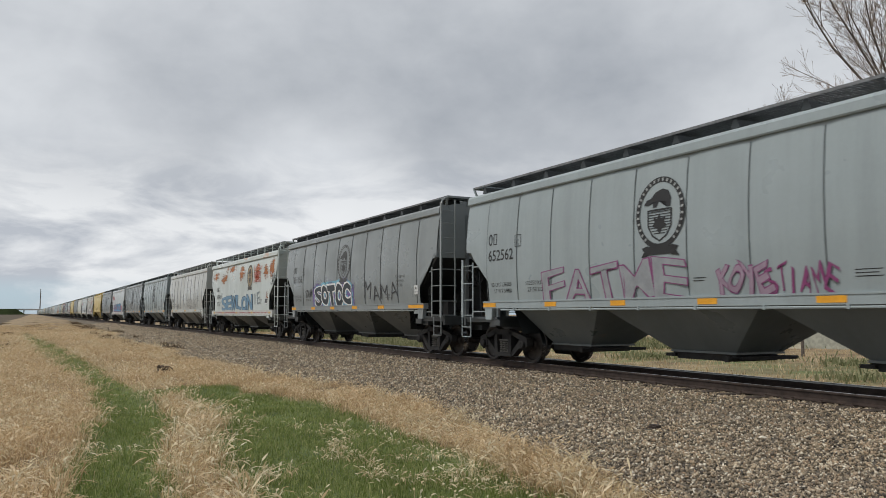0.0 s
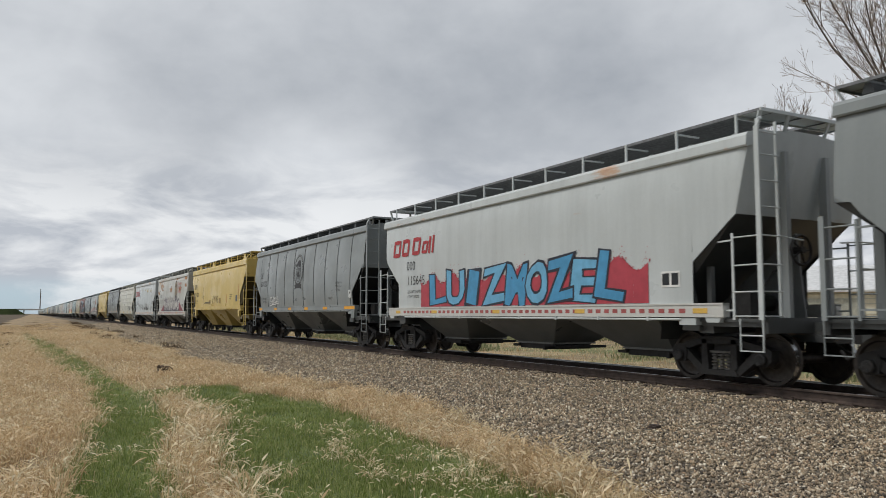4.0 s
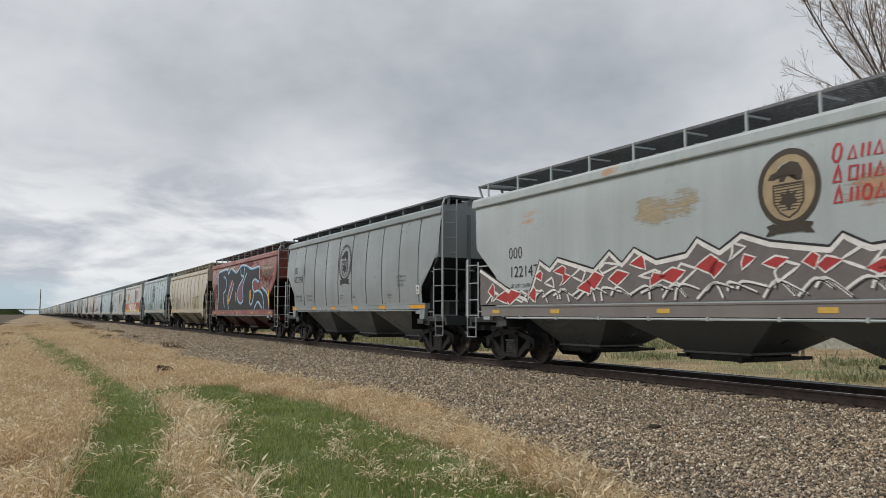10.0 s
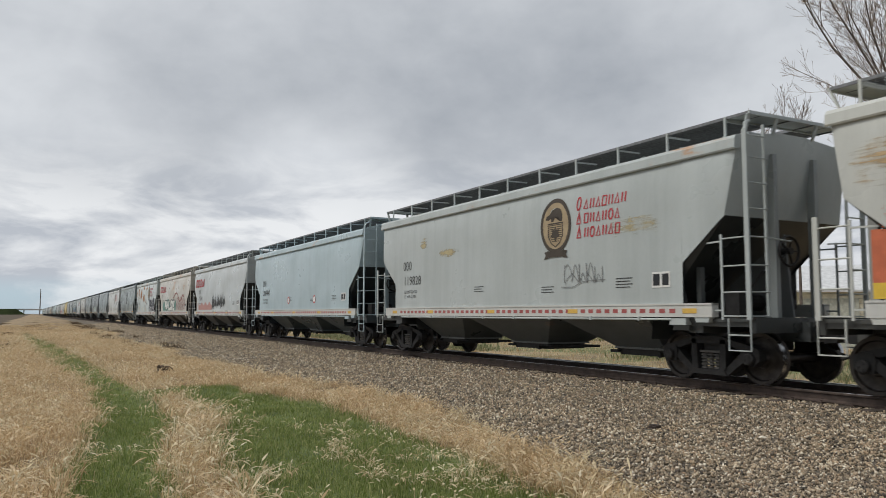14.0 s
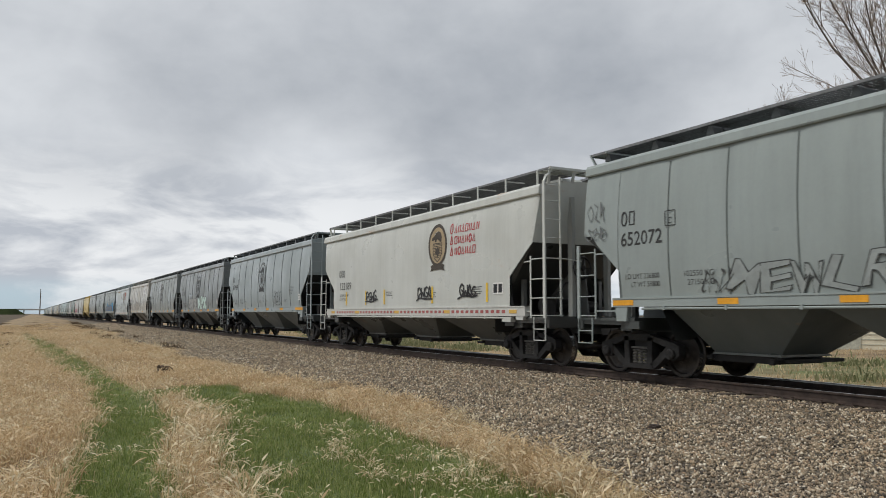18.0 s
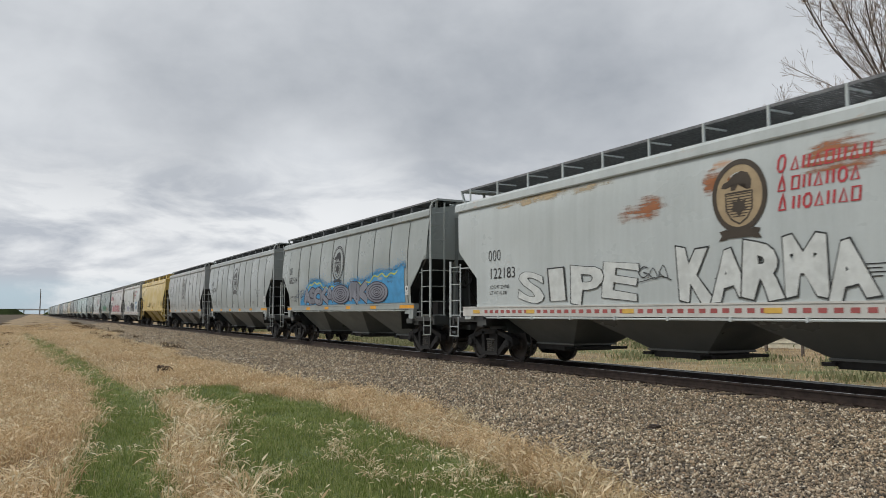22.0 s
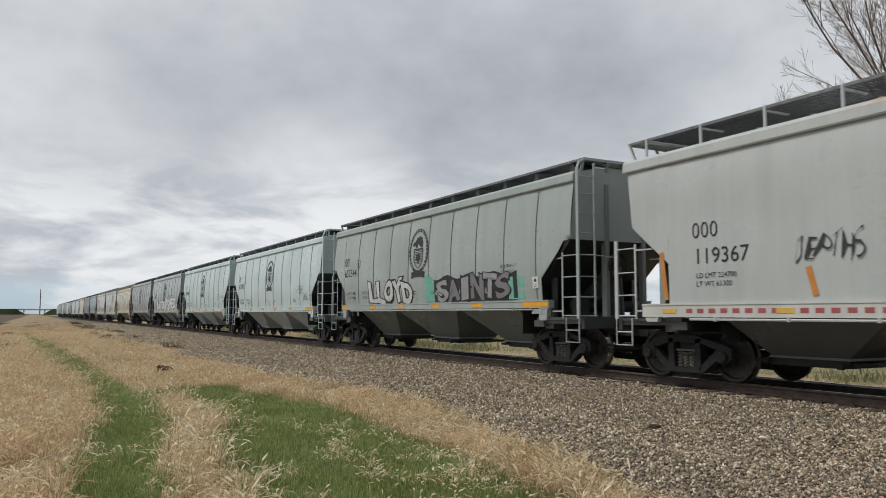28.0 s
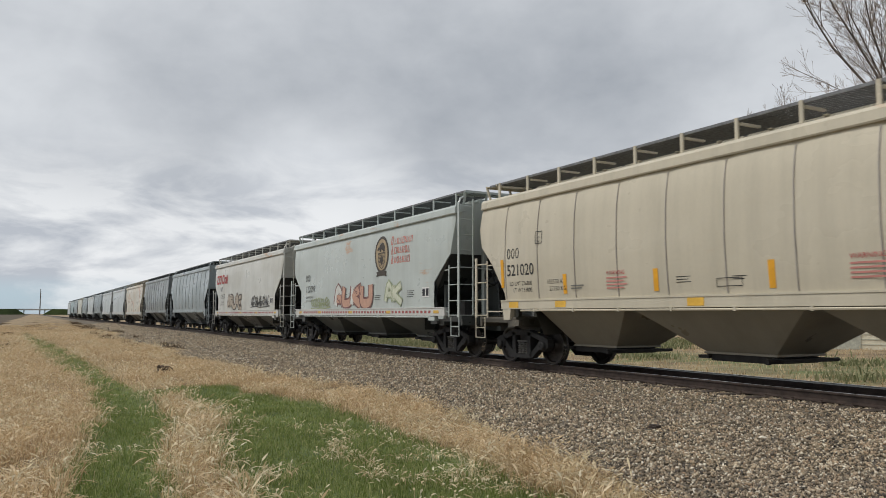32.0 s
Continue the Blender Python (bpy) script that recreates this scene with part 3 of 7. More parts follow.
def make_truck(car, y):
    tr = part("truck", cached("bolster", lambda: Shape().box(-1.0, 1.0, -0.2, 0.2, 0.55, 0.74).box(-0.35, 0.35, -0.25, 0.25, 0.6, 0.86).mesh("bolster", STEEL_DARK)), car, loc=(0, y, 0))
    fm, sm = cached("frame", frame_mesh), cached("spring", spring_mesh)
    am = cached("axle", lambda: Shape().lathe([(-0.95, 0.0), (-0.95, 0.07), (-0.6, 0.085), (0.6, 0.085), (0.95, 0.07), (0.95, 0.0)], (0, 0, 0), "x", 12).mesh("axle", WHEEL, True))
    for y2 in (-0.93, 0.93):
        WHEELSETS.append(part("axle", am, tr, loc=(0, y2, 0.457)))
        for sx in (-1, 1):
            WHEELSETS.append(part("wheel", cached(("wheel", sx), lambda: wheel_mesh(sx)), tr, loc=(sx * 0.755, y2, 0.457)))
    for sx in (-1, 1):
        f, s = part("side_frame", fm, tr, loc=(sx * 0.99, 0, 0)), part("spring_nest", sm, tr, loc=(sx * 0.99, 0, 0))
        if sx > 0:
            f.rotation_euler[2] = s.rotation_euler[2] = math.pi
    return tr


def ladder_mesh(kind, g, sx):
    """Corner ladder: side rungs, tall end rungs and the stirrup step. g: 1 leading end, -1 trailing end."""
    k = KINDS[kind]
    L = k["L"]
    off = k["cut"][0][0] - 0.88 + (0.0 if kind != "beige" else 0.05)
    x = sx * 1.57

    def p(s, z, xx=x):
        return (xx, g * (s + off - L / 2), z)
    zt = k["cap"][1] + 0.16
    sh = Shape()
    sh.beam(p(1.20, 1.14), p(1.20, 2.62), 0.045, 0.02)
    tall = g > 0
    sh.beam(p(0.64, 1.14), p(0.64, zt - 0.12 if tall else 2.72), 0.09, 0.035)
    if tall:
        sh.rod([p(0.64, zt - 0.14), p(0.66, zt, sx * 1.50), p(0.70, zt + 0.05, sx * 1.38), p(0.86, zt + 0.05, sx * 1.30)], 0.03, 6)
        sh.rod([p(0.62, 2.54, sx * 1.06), p(0.62, 2.50, sx * 0.5)], 0.014, 6)
        sh.beam(p(0.64, 1.14, sx * 1.10), p(0.64, zt, sx * 1.10), 0.05, 0.03)
    for z in (1.20, 1.61, 2.06, 2.54):
        sh.rod([p(1.22, z), p(0.62, z)], 0.014, 6)
    for z in (1.20, 1.61, 2.06, 2.54, 3.02, 3.46, 3.90, 4.28) if tall else ():
        sh.rod([p(0.62, z, sx * 1.58), p(0.62, z, sx * 1.06)], 0.014, 6)
    sh.rod([p(1.08, 1.16), p(1.08, 0.62), p(0.62, 0.62), p(0.62, 1.16)], 0.018, 6)
    sh.rod([p(1.08, 0.88), p(0.62, 0.88)], 0.014, 6)
    for z in (1.3, 2.5):
        sh.beam(p(1.20, z), p(1.75, z, sx * 1.45), 0.03, 0.03)
    return sh.mesh("ladder", PAINT)


def platform_mesh(kind, g):
    """End platform, draft sill and striker."""
    L = KINDS[kind]["L"]

    def b(sh, x0, x1, s0, s1, z0, z1):
        ya, yb = sorted((g * (s0 - L / 2), g * (s1 - L / 2)))
        return sh.box(x0, x1, ya, yb, z0, z1)
    sh = Shape()
    b(sh, -1.50, 1.50, 0.58, 2.30, 1.10, 1.16)
    b(sh, -1.48, 1.48, 0.56, 0.66, 0.92, 1.18)
    b(sh, -0.33, 0.33, 0.40, 3.4, 0.76, 1.10)
    b(sh, -1.40, 1.40, 1.78, 2.10, 0.90, 1.10)
    for sx in (-1, 1):
        xa, xb = sorted((sx * 1.50, sx * 1.36))
        b(sh, xa, xb, 2.02, 2.42, 0.94, 1.09)
        xa, xb = sorted((sx * 1.46, sx * 1.40))
        b(sh, xa, xb, 0.6, 2.3, 1.02, 1.10)
    return sh.mesh("end_platform", PAINT)


def bracket_end_mesh(kind, g, sx):
    """Short plate between the end of the side sill and the bolster."""
    k = KINDS[kind]
    L, s0 = k["L"], k["sill"][2] + (0.28 if kind == "yellow" else 0.06)
    x = half_width(kind, k["sill"][1])
    xa, xb = sorted((sx * (x - 0.10), sx * (x + 0.02)))
    ya, yb = sorted((g * (s0 - L / 2), g * (s0 + 0.36 - L / 2)))
    return Shape().frustum((xa, xb, ya + 0.04, yb - 0.04), (xa, xb, ya, yb), 1.09, k["sill"][0] + 0.01).mesh("sill_bracket", PAINT)


def gusset_mesh():
    k = KINDS["yellow"]
    z0, z1 = k["cap"][1] - 0.03, k["cap"][1] + 0.36
    return Shape().prism([(-0.42, z0), (0.42, z0), (0.06, z1), (-0.06, z1)], -1.30, -1.26).mesh("walkway_gusset", PAINT)


def post_mesh(kind, g, x):
    """One post that carries the end of the body above the platform."""
    k = KINDS[kind]
    L, s1 = k["L"], k["cut"][0][0] + 0.05
    if abs(x) < 1:
        return Shape().beam((x, g * (s1 - L / 2), 1.15), (x, g * (s1 - L / 2), k["cap"][0]), 0.16, 0.10).mesh("end_post", PAINT)
    return Shape().beam((x, g * (2.0 - L / 2), 1.15), (x, g * (2.0 - L / 2), 2.1), 0.1, 0.1).mesh("end_post", PAINT)


def web_mesh(kind, g):
    L = KINDS[kind]["L"]
    return Shape().prism([(g * (a - L / 2), b) for a, b in ((0.95, 1.16), (2.9, 1.16), (2.9, 1.4), (1.1, 2.7))], -0.02, 0.02).mesh("end_web", PAINT)


def coupler_mesh():
    sh = Shape()
    sh.box(-0.09, 0.09, -0.5, 0.55, 0.80, 0.98)
    sh.prism([(-0.5, 0.74), (-0.74, 0.76), (-0.80, 0.88), (-0.74, 1.02), (-0.5, 1.04)], -0.16, 0.14)
    sh.rod([(0.3, 0.1, 0.9), (0.32, -0.3, 0.62), (0.25, -0.7, 0.5), (0.1, -0.9, 0.62)], 0.03, 6)
    return sh.mesh("coupler", STEEL_DARK)


def brake_mesh():
    sh = Shape()
    sh.lathe([(-0.03, 0.26), (0.0, 0.285), (0.03, 0.26), (0.0, 0.235), (-0.03, 0.26)], (0, 0, 0), "y", 20)
    for a in range(5):
        t = a * 2 * math.pi / 5
        sh.beam((0, 0, 0), (0.26 * math.cos(t), 0, 0.26 * math.sin(t)), 0.03, 0.02)
    sh.lathe([(-0.06, 0.0), (-0.06, 0.06), (0.16, 0.06), (0.16, 0.0)], (0, 0, 0), "y", 10)
    return sh.mesh("brake_wheel", STEEL_DARK)


def gear_mesh():
    """Air reservoir, brake cylinder and valve on the end platform."""
    sh = Shape()
    sh.lathe([(-0.45, 0.0), (-0.42, 0.16), (0.42, 0.16), (0.45, 0.0)], (-0.5, 0.15, 1.45), "x", 14)
    sh.lathe([(-0.28, 0.0), (-0.28, 0.14), (0.2, 0.14), (0.2, 0.0)], (0.55, 0.1, 1.42), "x", 12)
    sh.box(-0.95, -0.7, -0.15, 0.15, 1.16, 1.62)
    sh.rod([(-0.8, -0.2, 1.6), (-0.5, -0.3, 2.0), (0.1, -0.3, 2.1), (0.5, -0.1, 1.6)], 0.02, 6)
    return sh.mesh("brake_gear", GRIME)


def pipe_mesh(kind):
    k = KINDS[kind]
    L, z = k["L"], k["sill"][0] - 0.04
    x = -half_width(kind, k["sill"][1]) - 0.03
    sh = Shape().rod([(x, 2.35 - L / 2, z), (x, L / 2 - 2.6, z)], 0.022, 6)
    for i in range(8):
        y = 3.2 - L / 2 + i * (L - 6.4) / 7
        sh.box(x - 0.03, x + 0.05, y - 0.025, y + 0.025, z - 0.03, z + 0.05)
    sh.box(x, x + 0.14, 2.0 - L / 2, 2.4 - L / 2, z - 0.10, z + 0.02)
    return sh.mesh("air_pipe", PAINT)


def walkway_mesh(kind, sx):
    """Running board of open grating on brackets beside the roof hatches."""
    k = KINDS[kind]
    L = k["L"]
    z = k["cap"][1] + (0.42 if k["posts"] != "low" else 0.30)
    a, b = (0.52 if kind == A or sx > 0 else 0.15, 1.27)
    e = L / 2 - 0.75 - (0.35 if kind == "yellow" else 0)
    sh = Shape()
    for x in (a, b):
        sh.box(*sorted((sx * (x - 0.012), sx * (x + 0.012))), -e, e, z - 0.05, z, 1)
    n = int(2 * e / 0.085)
    xa, xb = sorted((sx * a, sx * b))
    for i in range(n):
        y = -e + (i + 0.5) * 2 * e / n
        sh.face([(xa, y - 0.027, z - 0.014), (xb, y - 0.027, z - 0.014), (xb, y + 0.027, z - 0.026), (xa, y + 0.027, z - 0.026)])
    xa, xb = sorted((sx * 0.88, sx * 0.91))
    sh.face([(xa, -e, z - 0.035), (xb, -e, z - 0.035), (xb, e, z - 0.035), (xa, e, z - 0.035)])
    return sh.mesh("walkway", [GALV, GALV_RIM])


def bracket_mesh(kind, sx):
    k = KINDS[kind]
    z = k["cap"][1] + (0.42 if k["posts"] != "low" else 0.30) - 0.02
    zr = k["cap"][1] - 0.02
    sh = Shape()
    if k["posts"] == "low":
        sh.prism([(-0.10, zr + 0.1), (0.10, zr + 0.1), (0.04, z - 0.04), (-0.04, z - 0.04)], *sorted((sx * 0.62, sx * 1.22)))
    elif k["posts"] == "square":
        sh.box(*sorted((sx * 1.27, sx * 1.31)), -0.035, 0.035, zr - 0.02, z + 0.02)
        sh.box(*sorted((sx * 0.7, sx * 1.2)), -0.03, 0.03, z - 0.09, z - 0.05)
    else:
        sh.beam((sx * 1.29, 0, zr), (sx * 1.29, 0, z + 0.01), 0.045, 0.035)
        sh.beam((sx * 0.7, 0, z - 0.06), (sx * 1.25, 0, z - 0.06), 0.04, 0.03)
    return sh.mesh("walkway_bracket", PAINT)


def hatch_mesh(kind):
    """Trough hatch along the roof's middle, with hinged covers."""
    k = KINDS[kind]
    L, z = k["L"], k["roof"]
    e = L / 2 - 1.5
    sh = Shape()
    sh.box(-0.33, 0.33, -e, e, z - 0.02, z + 0.12)
    n = 4
    for i in range(n):
        y0, y1 = -e + i * 2 * e / n + 0.03, -e + (i + 1) * 2 * e / n - 0.03
        sh.frustum((-0.36, 0.36, y0, y1), (-0.30, 0.30, y0 + 0.05, y1 - 0.05), z + 0.12, z + 0.20)
        for j in range(3):
            y = y0 + (j + 0.5) * (y1 - y0) / 3
            sh.box(-0.38, 0.38, y - 0.04, y + 0.04, z + 0.18, z + (0.23 if kind == A else 0.205))
    return sh.mesh("hatch", PAINT)


SPRING = plain("dusty_springs", (0.12, 0.115, 0.105), 0.6, 0.3, 0.3, 9)


def srgb(r, g, b, a=0.0):
    def c(v):
        v /= 255
        return v / 12.92 if v <= 0.04045 else ((v + 0.055) / 1.055) ** 2.4
    return (c(r), c(g), c(b), a)


def make_car(kind, colour, label, sill=None, under=None, trim=None):
    """A covered hopper car with all its parts, standing at the world's origin."""
    k = KINDS[kind]
    L = k["L"]
    if kind == A:
        colour = (colour[0] * 0.92, colour[1] * 0.955, colour[2] * 0.965, colour[3])
    car = tagged(new("hopper_car"), label, "hopper car", "cars of the grain train")
    car.empty_display_size = 0.5
    flat = trim or (*colour[:3], 0.0)
    # hoppers: body colour scaled down, with the shade under the car painted in
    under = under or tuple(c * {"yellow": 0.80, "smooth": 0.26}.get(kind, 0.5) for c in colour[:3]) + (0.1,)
    # end webs and outer posts: soot and the shade between cars in one colour
    soot_shade = tuple(c * 0.22 for c in colour[:3]) + (0.1,)
    seam = tuple(c * (0.50 if kind == A else 0.74) if c < 0.5 else c * 0.62 for c in colour[:3]) + (0.0,)
    # inner end posts: trim colour darkened for the shade at the car ends
    shaded_post = tuple(c * 0.62 for c in flat[:3]) + (0.0,)
    body = part("body", cached((kind, "body"), lambda: body_mesh(kind)), car, colour=colour)
    for sx in (-1, 1):
        part("roof_rail", cached((kind, "cap", sx), lambda: cap_mesh(kind, sx)), car, colour=(*colour[:3], max(colour[3], 0.5)) if kind == B else colour)
        part("side_sill", cached((kind, "sill", sx), lambda: sill_mesh(kind, sx)), car, colour=sill or colour)
        w = part("walkway", cached((kind, "walk", sx), lambda: walkway_mesh(kind, sx)), car, "dark open steel grating")
        if sx < 0:
            n = 11 if k["posts"] != "square" else 12
            for i in range(n):
                # low brackets take 14% of the body colour, walkway shade painted in
                part("walkway_bracket", cached((kind, "bracket", sx), lambda: bracket_mesh(kind, sx)), w, colour=flat if k["posts"] != "low" else tuple(c * 0.14 for c in colour[:3]) + (0.0,), loc=(0, -L / 2 + 1.25 + i * (L - 2.5) / (n - 1), 0))
    part("hatch", cached((kind, "hatch"), lambda: hatch_mesh(kind)), car, colour=flat)
    gm = cached("gate", gate_mesh)
    for i in range(3):
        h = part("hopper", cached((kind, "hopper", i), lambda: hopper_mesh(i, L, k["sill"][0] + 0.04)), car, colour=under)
        part("outlet_gate", gm, h, loc=(0, (i - 1) * 4.15, 0))
    for g in (1, -1):
        for sx in (-1, 1):
            part("ladder", cached((kind, "ladder", g, sx), lambda: ladder_mesh(kind, g, sx)), car, colour=flat)
        # platform colour cut far down: grime and the gap's shade together
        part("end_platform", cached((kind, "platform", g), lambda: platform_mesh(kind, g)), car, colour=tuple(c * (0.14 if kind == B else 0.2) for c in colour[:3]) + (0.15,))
        # slope sheet: body colour at 9%, soot plus the overhang's shade painted in
        part("slope_sheet", cached((kind, "slope", g), lambda: slope_mesh(kind, g)), car, "dark sloping end sheet with soot and shade in its colour", tuple(c * 0.09 for c in colour[:3]) + (0.0,))
        part("crossover", cached((kind, "crossover", g), lambda: crossover_mesh(kind, g)), car, colour=flat)
        for sx in (-1, 1):
            part("sill_bracket", cached((kind, "sill_bracket", g, sx), lambda: bracket_end_mesh(kind, g, sx)), car, colour=flat)
        part("end_web", cached((kind, "web", g), lambda: web_mesh(kind, g)), car, colour=soot_shade)
        for x in (-1.2, -0.55, 0.55, 1.2):
            part("end_post", cached((kind, "post", g, x), lambda: post_mesh(kind, g, x)), car, colour=shaded_post if abs(x) < 1 else soot_shade)
        make_truck(car, g * (1.95 - L / 2 + (0.08 if kind == "yellow" else 0)))
        c = part("coupler", cached("coupler", coupler_mesh), car, loc=(0, g * (0.78 - L / 2), 0))
        if g < 0:
            c.rotation_euler[2] = math.pi
    part("brake_wheel", cached("brake", brake_mesh), car, loc=(-0.35, 0.75 - L / 2, 2.35))
    part("brake_gear", cached("gear", gear_mesh), car, loc=(0, 1.5 - L / 2, 0))
    part("air_pipe", cached((kind, "pipe"), lambda: pipe_mesh(kind)), car, colour=flat)
    if k["seams"]:
        for i in range(10):
            s = 2.22 + i * 1.392
            part("weld_seam", cached((kind, "seam"), lambda: seam_mesh(kind)), body, colour=seam, loc=(0, s - L / 2, 0))
    if kind == "yellow":
        for y in (-6.3, -2.1, 2.1, 6.3):
            part("walkway_gusset", cached("gusset", gusset_mesh), car, colour=flat, loc=(0, y, 0))
    if kind == "banded":
        for z in (1.75, 2.15, 2.6, 3.05, 3.5, 3.9):
            part("side_rib", cached((kind, "rib", z), lambda: rib_mesh(kind, z)), body, colour=colour)
    return car


A, B, C, D, E, F = "ribbed", "smooth", "yellow", "beige", "banded", "curved"
GREY, PALE, DARKG = srgb(164, 172, 174, 0.0), srgb(194, 200, 200, 0.1), srgb(143, 147, 147, 0.0)
BLUEG, YEL, CREAM, TAN = srgb(178, 192, 193, 0.0), srgb(213, 187, 108, 0.05), srgb(203, 202, 188, 0.0), srgb(196, 186, 164, 0.12)
# position of each joint at 0 s, from the leading end of the first car
JOINTS = [2.45, 19.16, 35.85, 52.45, 69.24, 85.94, 102.6, 119.1, 136.0, 153.8, 170.55, 187.22, 203.8, 220.3, 238.2, 255.05, 272.0, 288.5, 305.4, 322.1, 338.85, 355.6, 372.3, 389.05, 405.55, 422.36, 439.1, 455.8, 472.6, 489.3, 506.0, 522.6, 539.3, 556.0, 572.75, 589.4, 607.0, 623.75, 640.5, 657.2, 674.0, 690.6, 707.2, 723.7, 740.4, 757.2, 773.9, 790.3, 807.3, 824.1, 840.9, 857.7, 874.5, 891.3, 908.1, 924.9, 941.7, 958.5, 975.3, 992.1, 1008.9]
PLAN = [(A, GREY), (A, DARKG), (B, srgb(198, 206, 202, 0.25)), (F, srgb(190, 192, 187, 0.1)), (A, srgb(162, 170, 170)), (A, DARKG), (B, PALE), (A, DARKG), (C, YEL),
        (B, srgb(188, 188, 180, 0.4)), (B, PALE), (E, CREAM), (A, srgb(140, 142, 140)), (C, YEL), (B, srgb(180, 189, 190, 0.2)), (A, srgb(156, 162, 163)), (B, srgb(146, 84, 76, 0.3)),
        (D, TAN), (A, BLUEG), (B, srgb(198, 200, 194, 0.35)), (B, srgb(182, 189, 188, 0.12)), (B, srgb(176, 194, 200, 0.0)), (B, PALE), (B, srgb(200, 196, 186, 0.4)),
        (B, srgb(195, 203, 200, 0.3)), (A, srgb(160, 167, 165)), (B, srgb(202, 205, 200, 0.1)), (A, GREY), (A, DARKG), (A, srgb(158, 162, 160)), (F, srgb(194, 192, 184, 0.15)),
        (B, srgb(190, 198, 198, 0.2)), (A, srgb(166, 171, 168)), (A, srgb(170, 174, 172)), (A, srgb(176, 177, 174)), (C, YEL), (B, srgb(200, 202, 196, 0.25)), (B, srgb(196, 194, 190, 0.2)),
        (A, srgb(166, 174, 170)), (B, srgb(188, 193, 191, 0.1)), (A, srgb(172, 178, 174)), (A, srgb(208, 221, 221)), (A, srgb(206, 220, 219)), (A, srgb(176, 184, 182)), (A, srgb(164, 166, 163)),
        (D, srgb(206, 198, 178, 0.1)), (B, srgb(190, 198, 194, 0.2)), (B, srgb(202, 202, 194, 0.15)), (A, GREY), (A, DARKG), (B, srgb(206, 198, 180, 0.6)), (B, PALE), (B, PALE), (A, GREY),
        (B, PALE), (A, GREY), (B, CREAM), (A, GREY), (A, BLUEG), (B, PALE)]
NOTE = {A: "grey ribbed steel hopper car rolling on the track", B: "pale grey smooth-sided hopper car rolling on the track", C: "yellow steel hopper car rolling on the track",
        D: "beige curved-side hopper car rolling on the track", E: "cream hopper car with horizontal side ribs", F: "pale curved-side hopper car rolling on the track"}
CARS = []
for i, (kind, colour) in enumerate(PLAN):
    car = make_car(kind, colour, NOTE[kind], sill=srgb(205, 205, 200, 0.1) if kind == B and i not in (14, 16) else srgb(132, 126, 122, 0.1) if i == 14 else None,
                   under=tuple(c * 0.8 for c in colour[:3]) + (0.1,) if i in (11, 41, 42) else None,
                   trim=srgb(150, 158, 158) if i == 16 else None)
    CARS.append(car)

# ---- markings and sprayed lettering on the near sides ----
SPRAY = {}


def spray(r, g, b):
    key = (r, g, b)
    if key not in SPRAY:
        SPRAY[key] = plain("spray_paint", srgb(r, g, b)[:3], 0.5, 0, 0.12, 4, 0)
    return SPRAY[key]


INK, CHALK, RED, ORANGE, SIGNRED = (38, 38, 40), (222, 222, 220), (178, 48, 48), (222, 160, 40), (150, 52, 50)


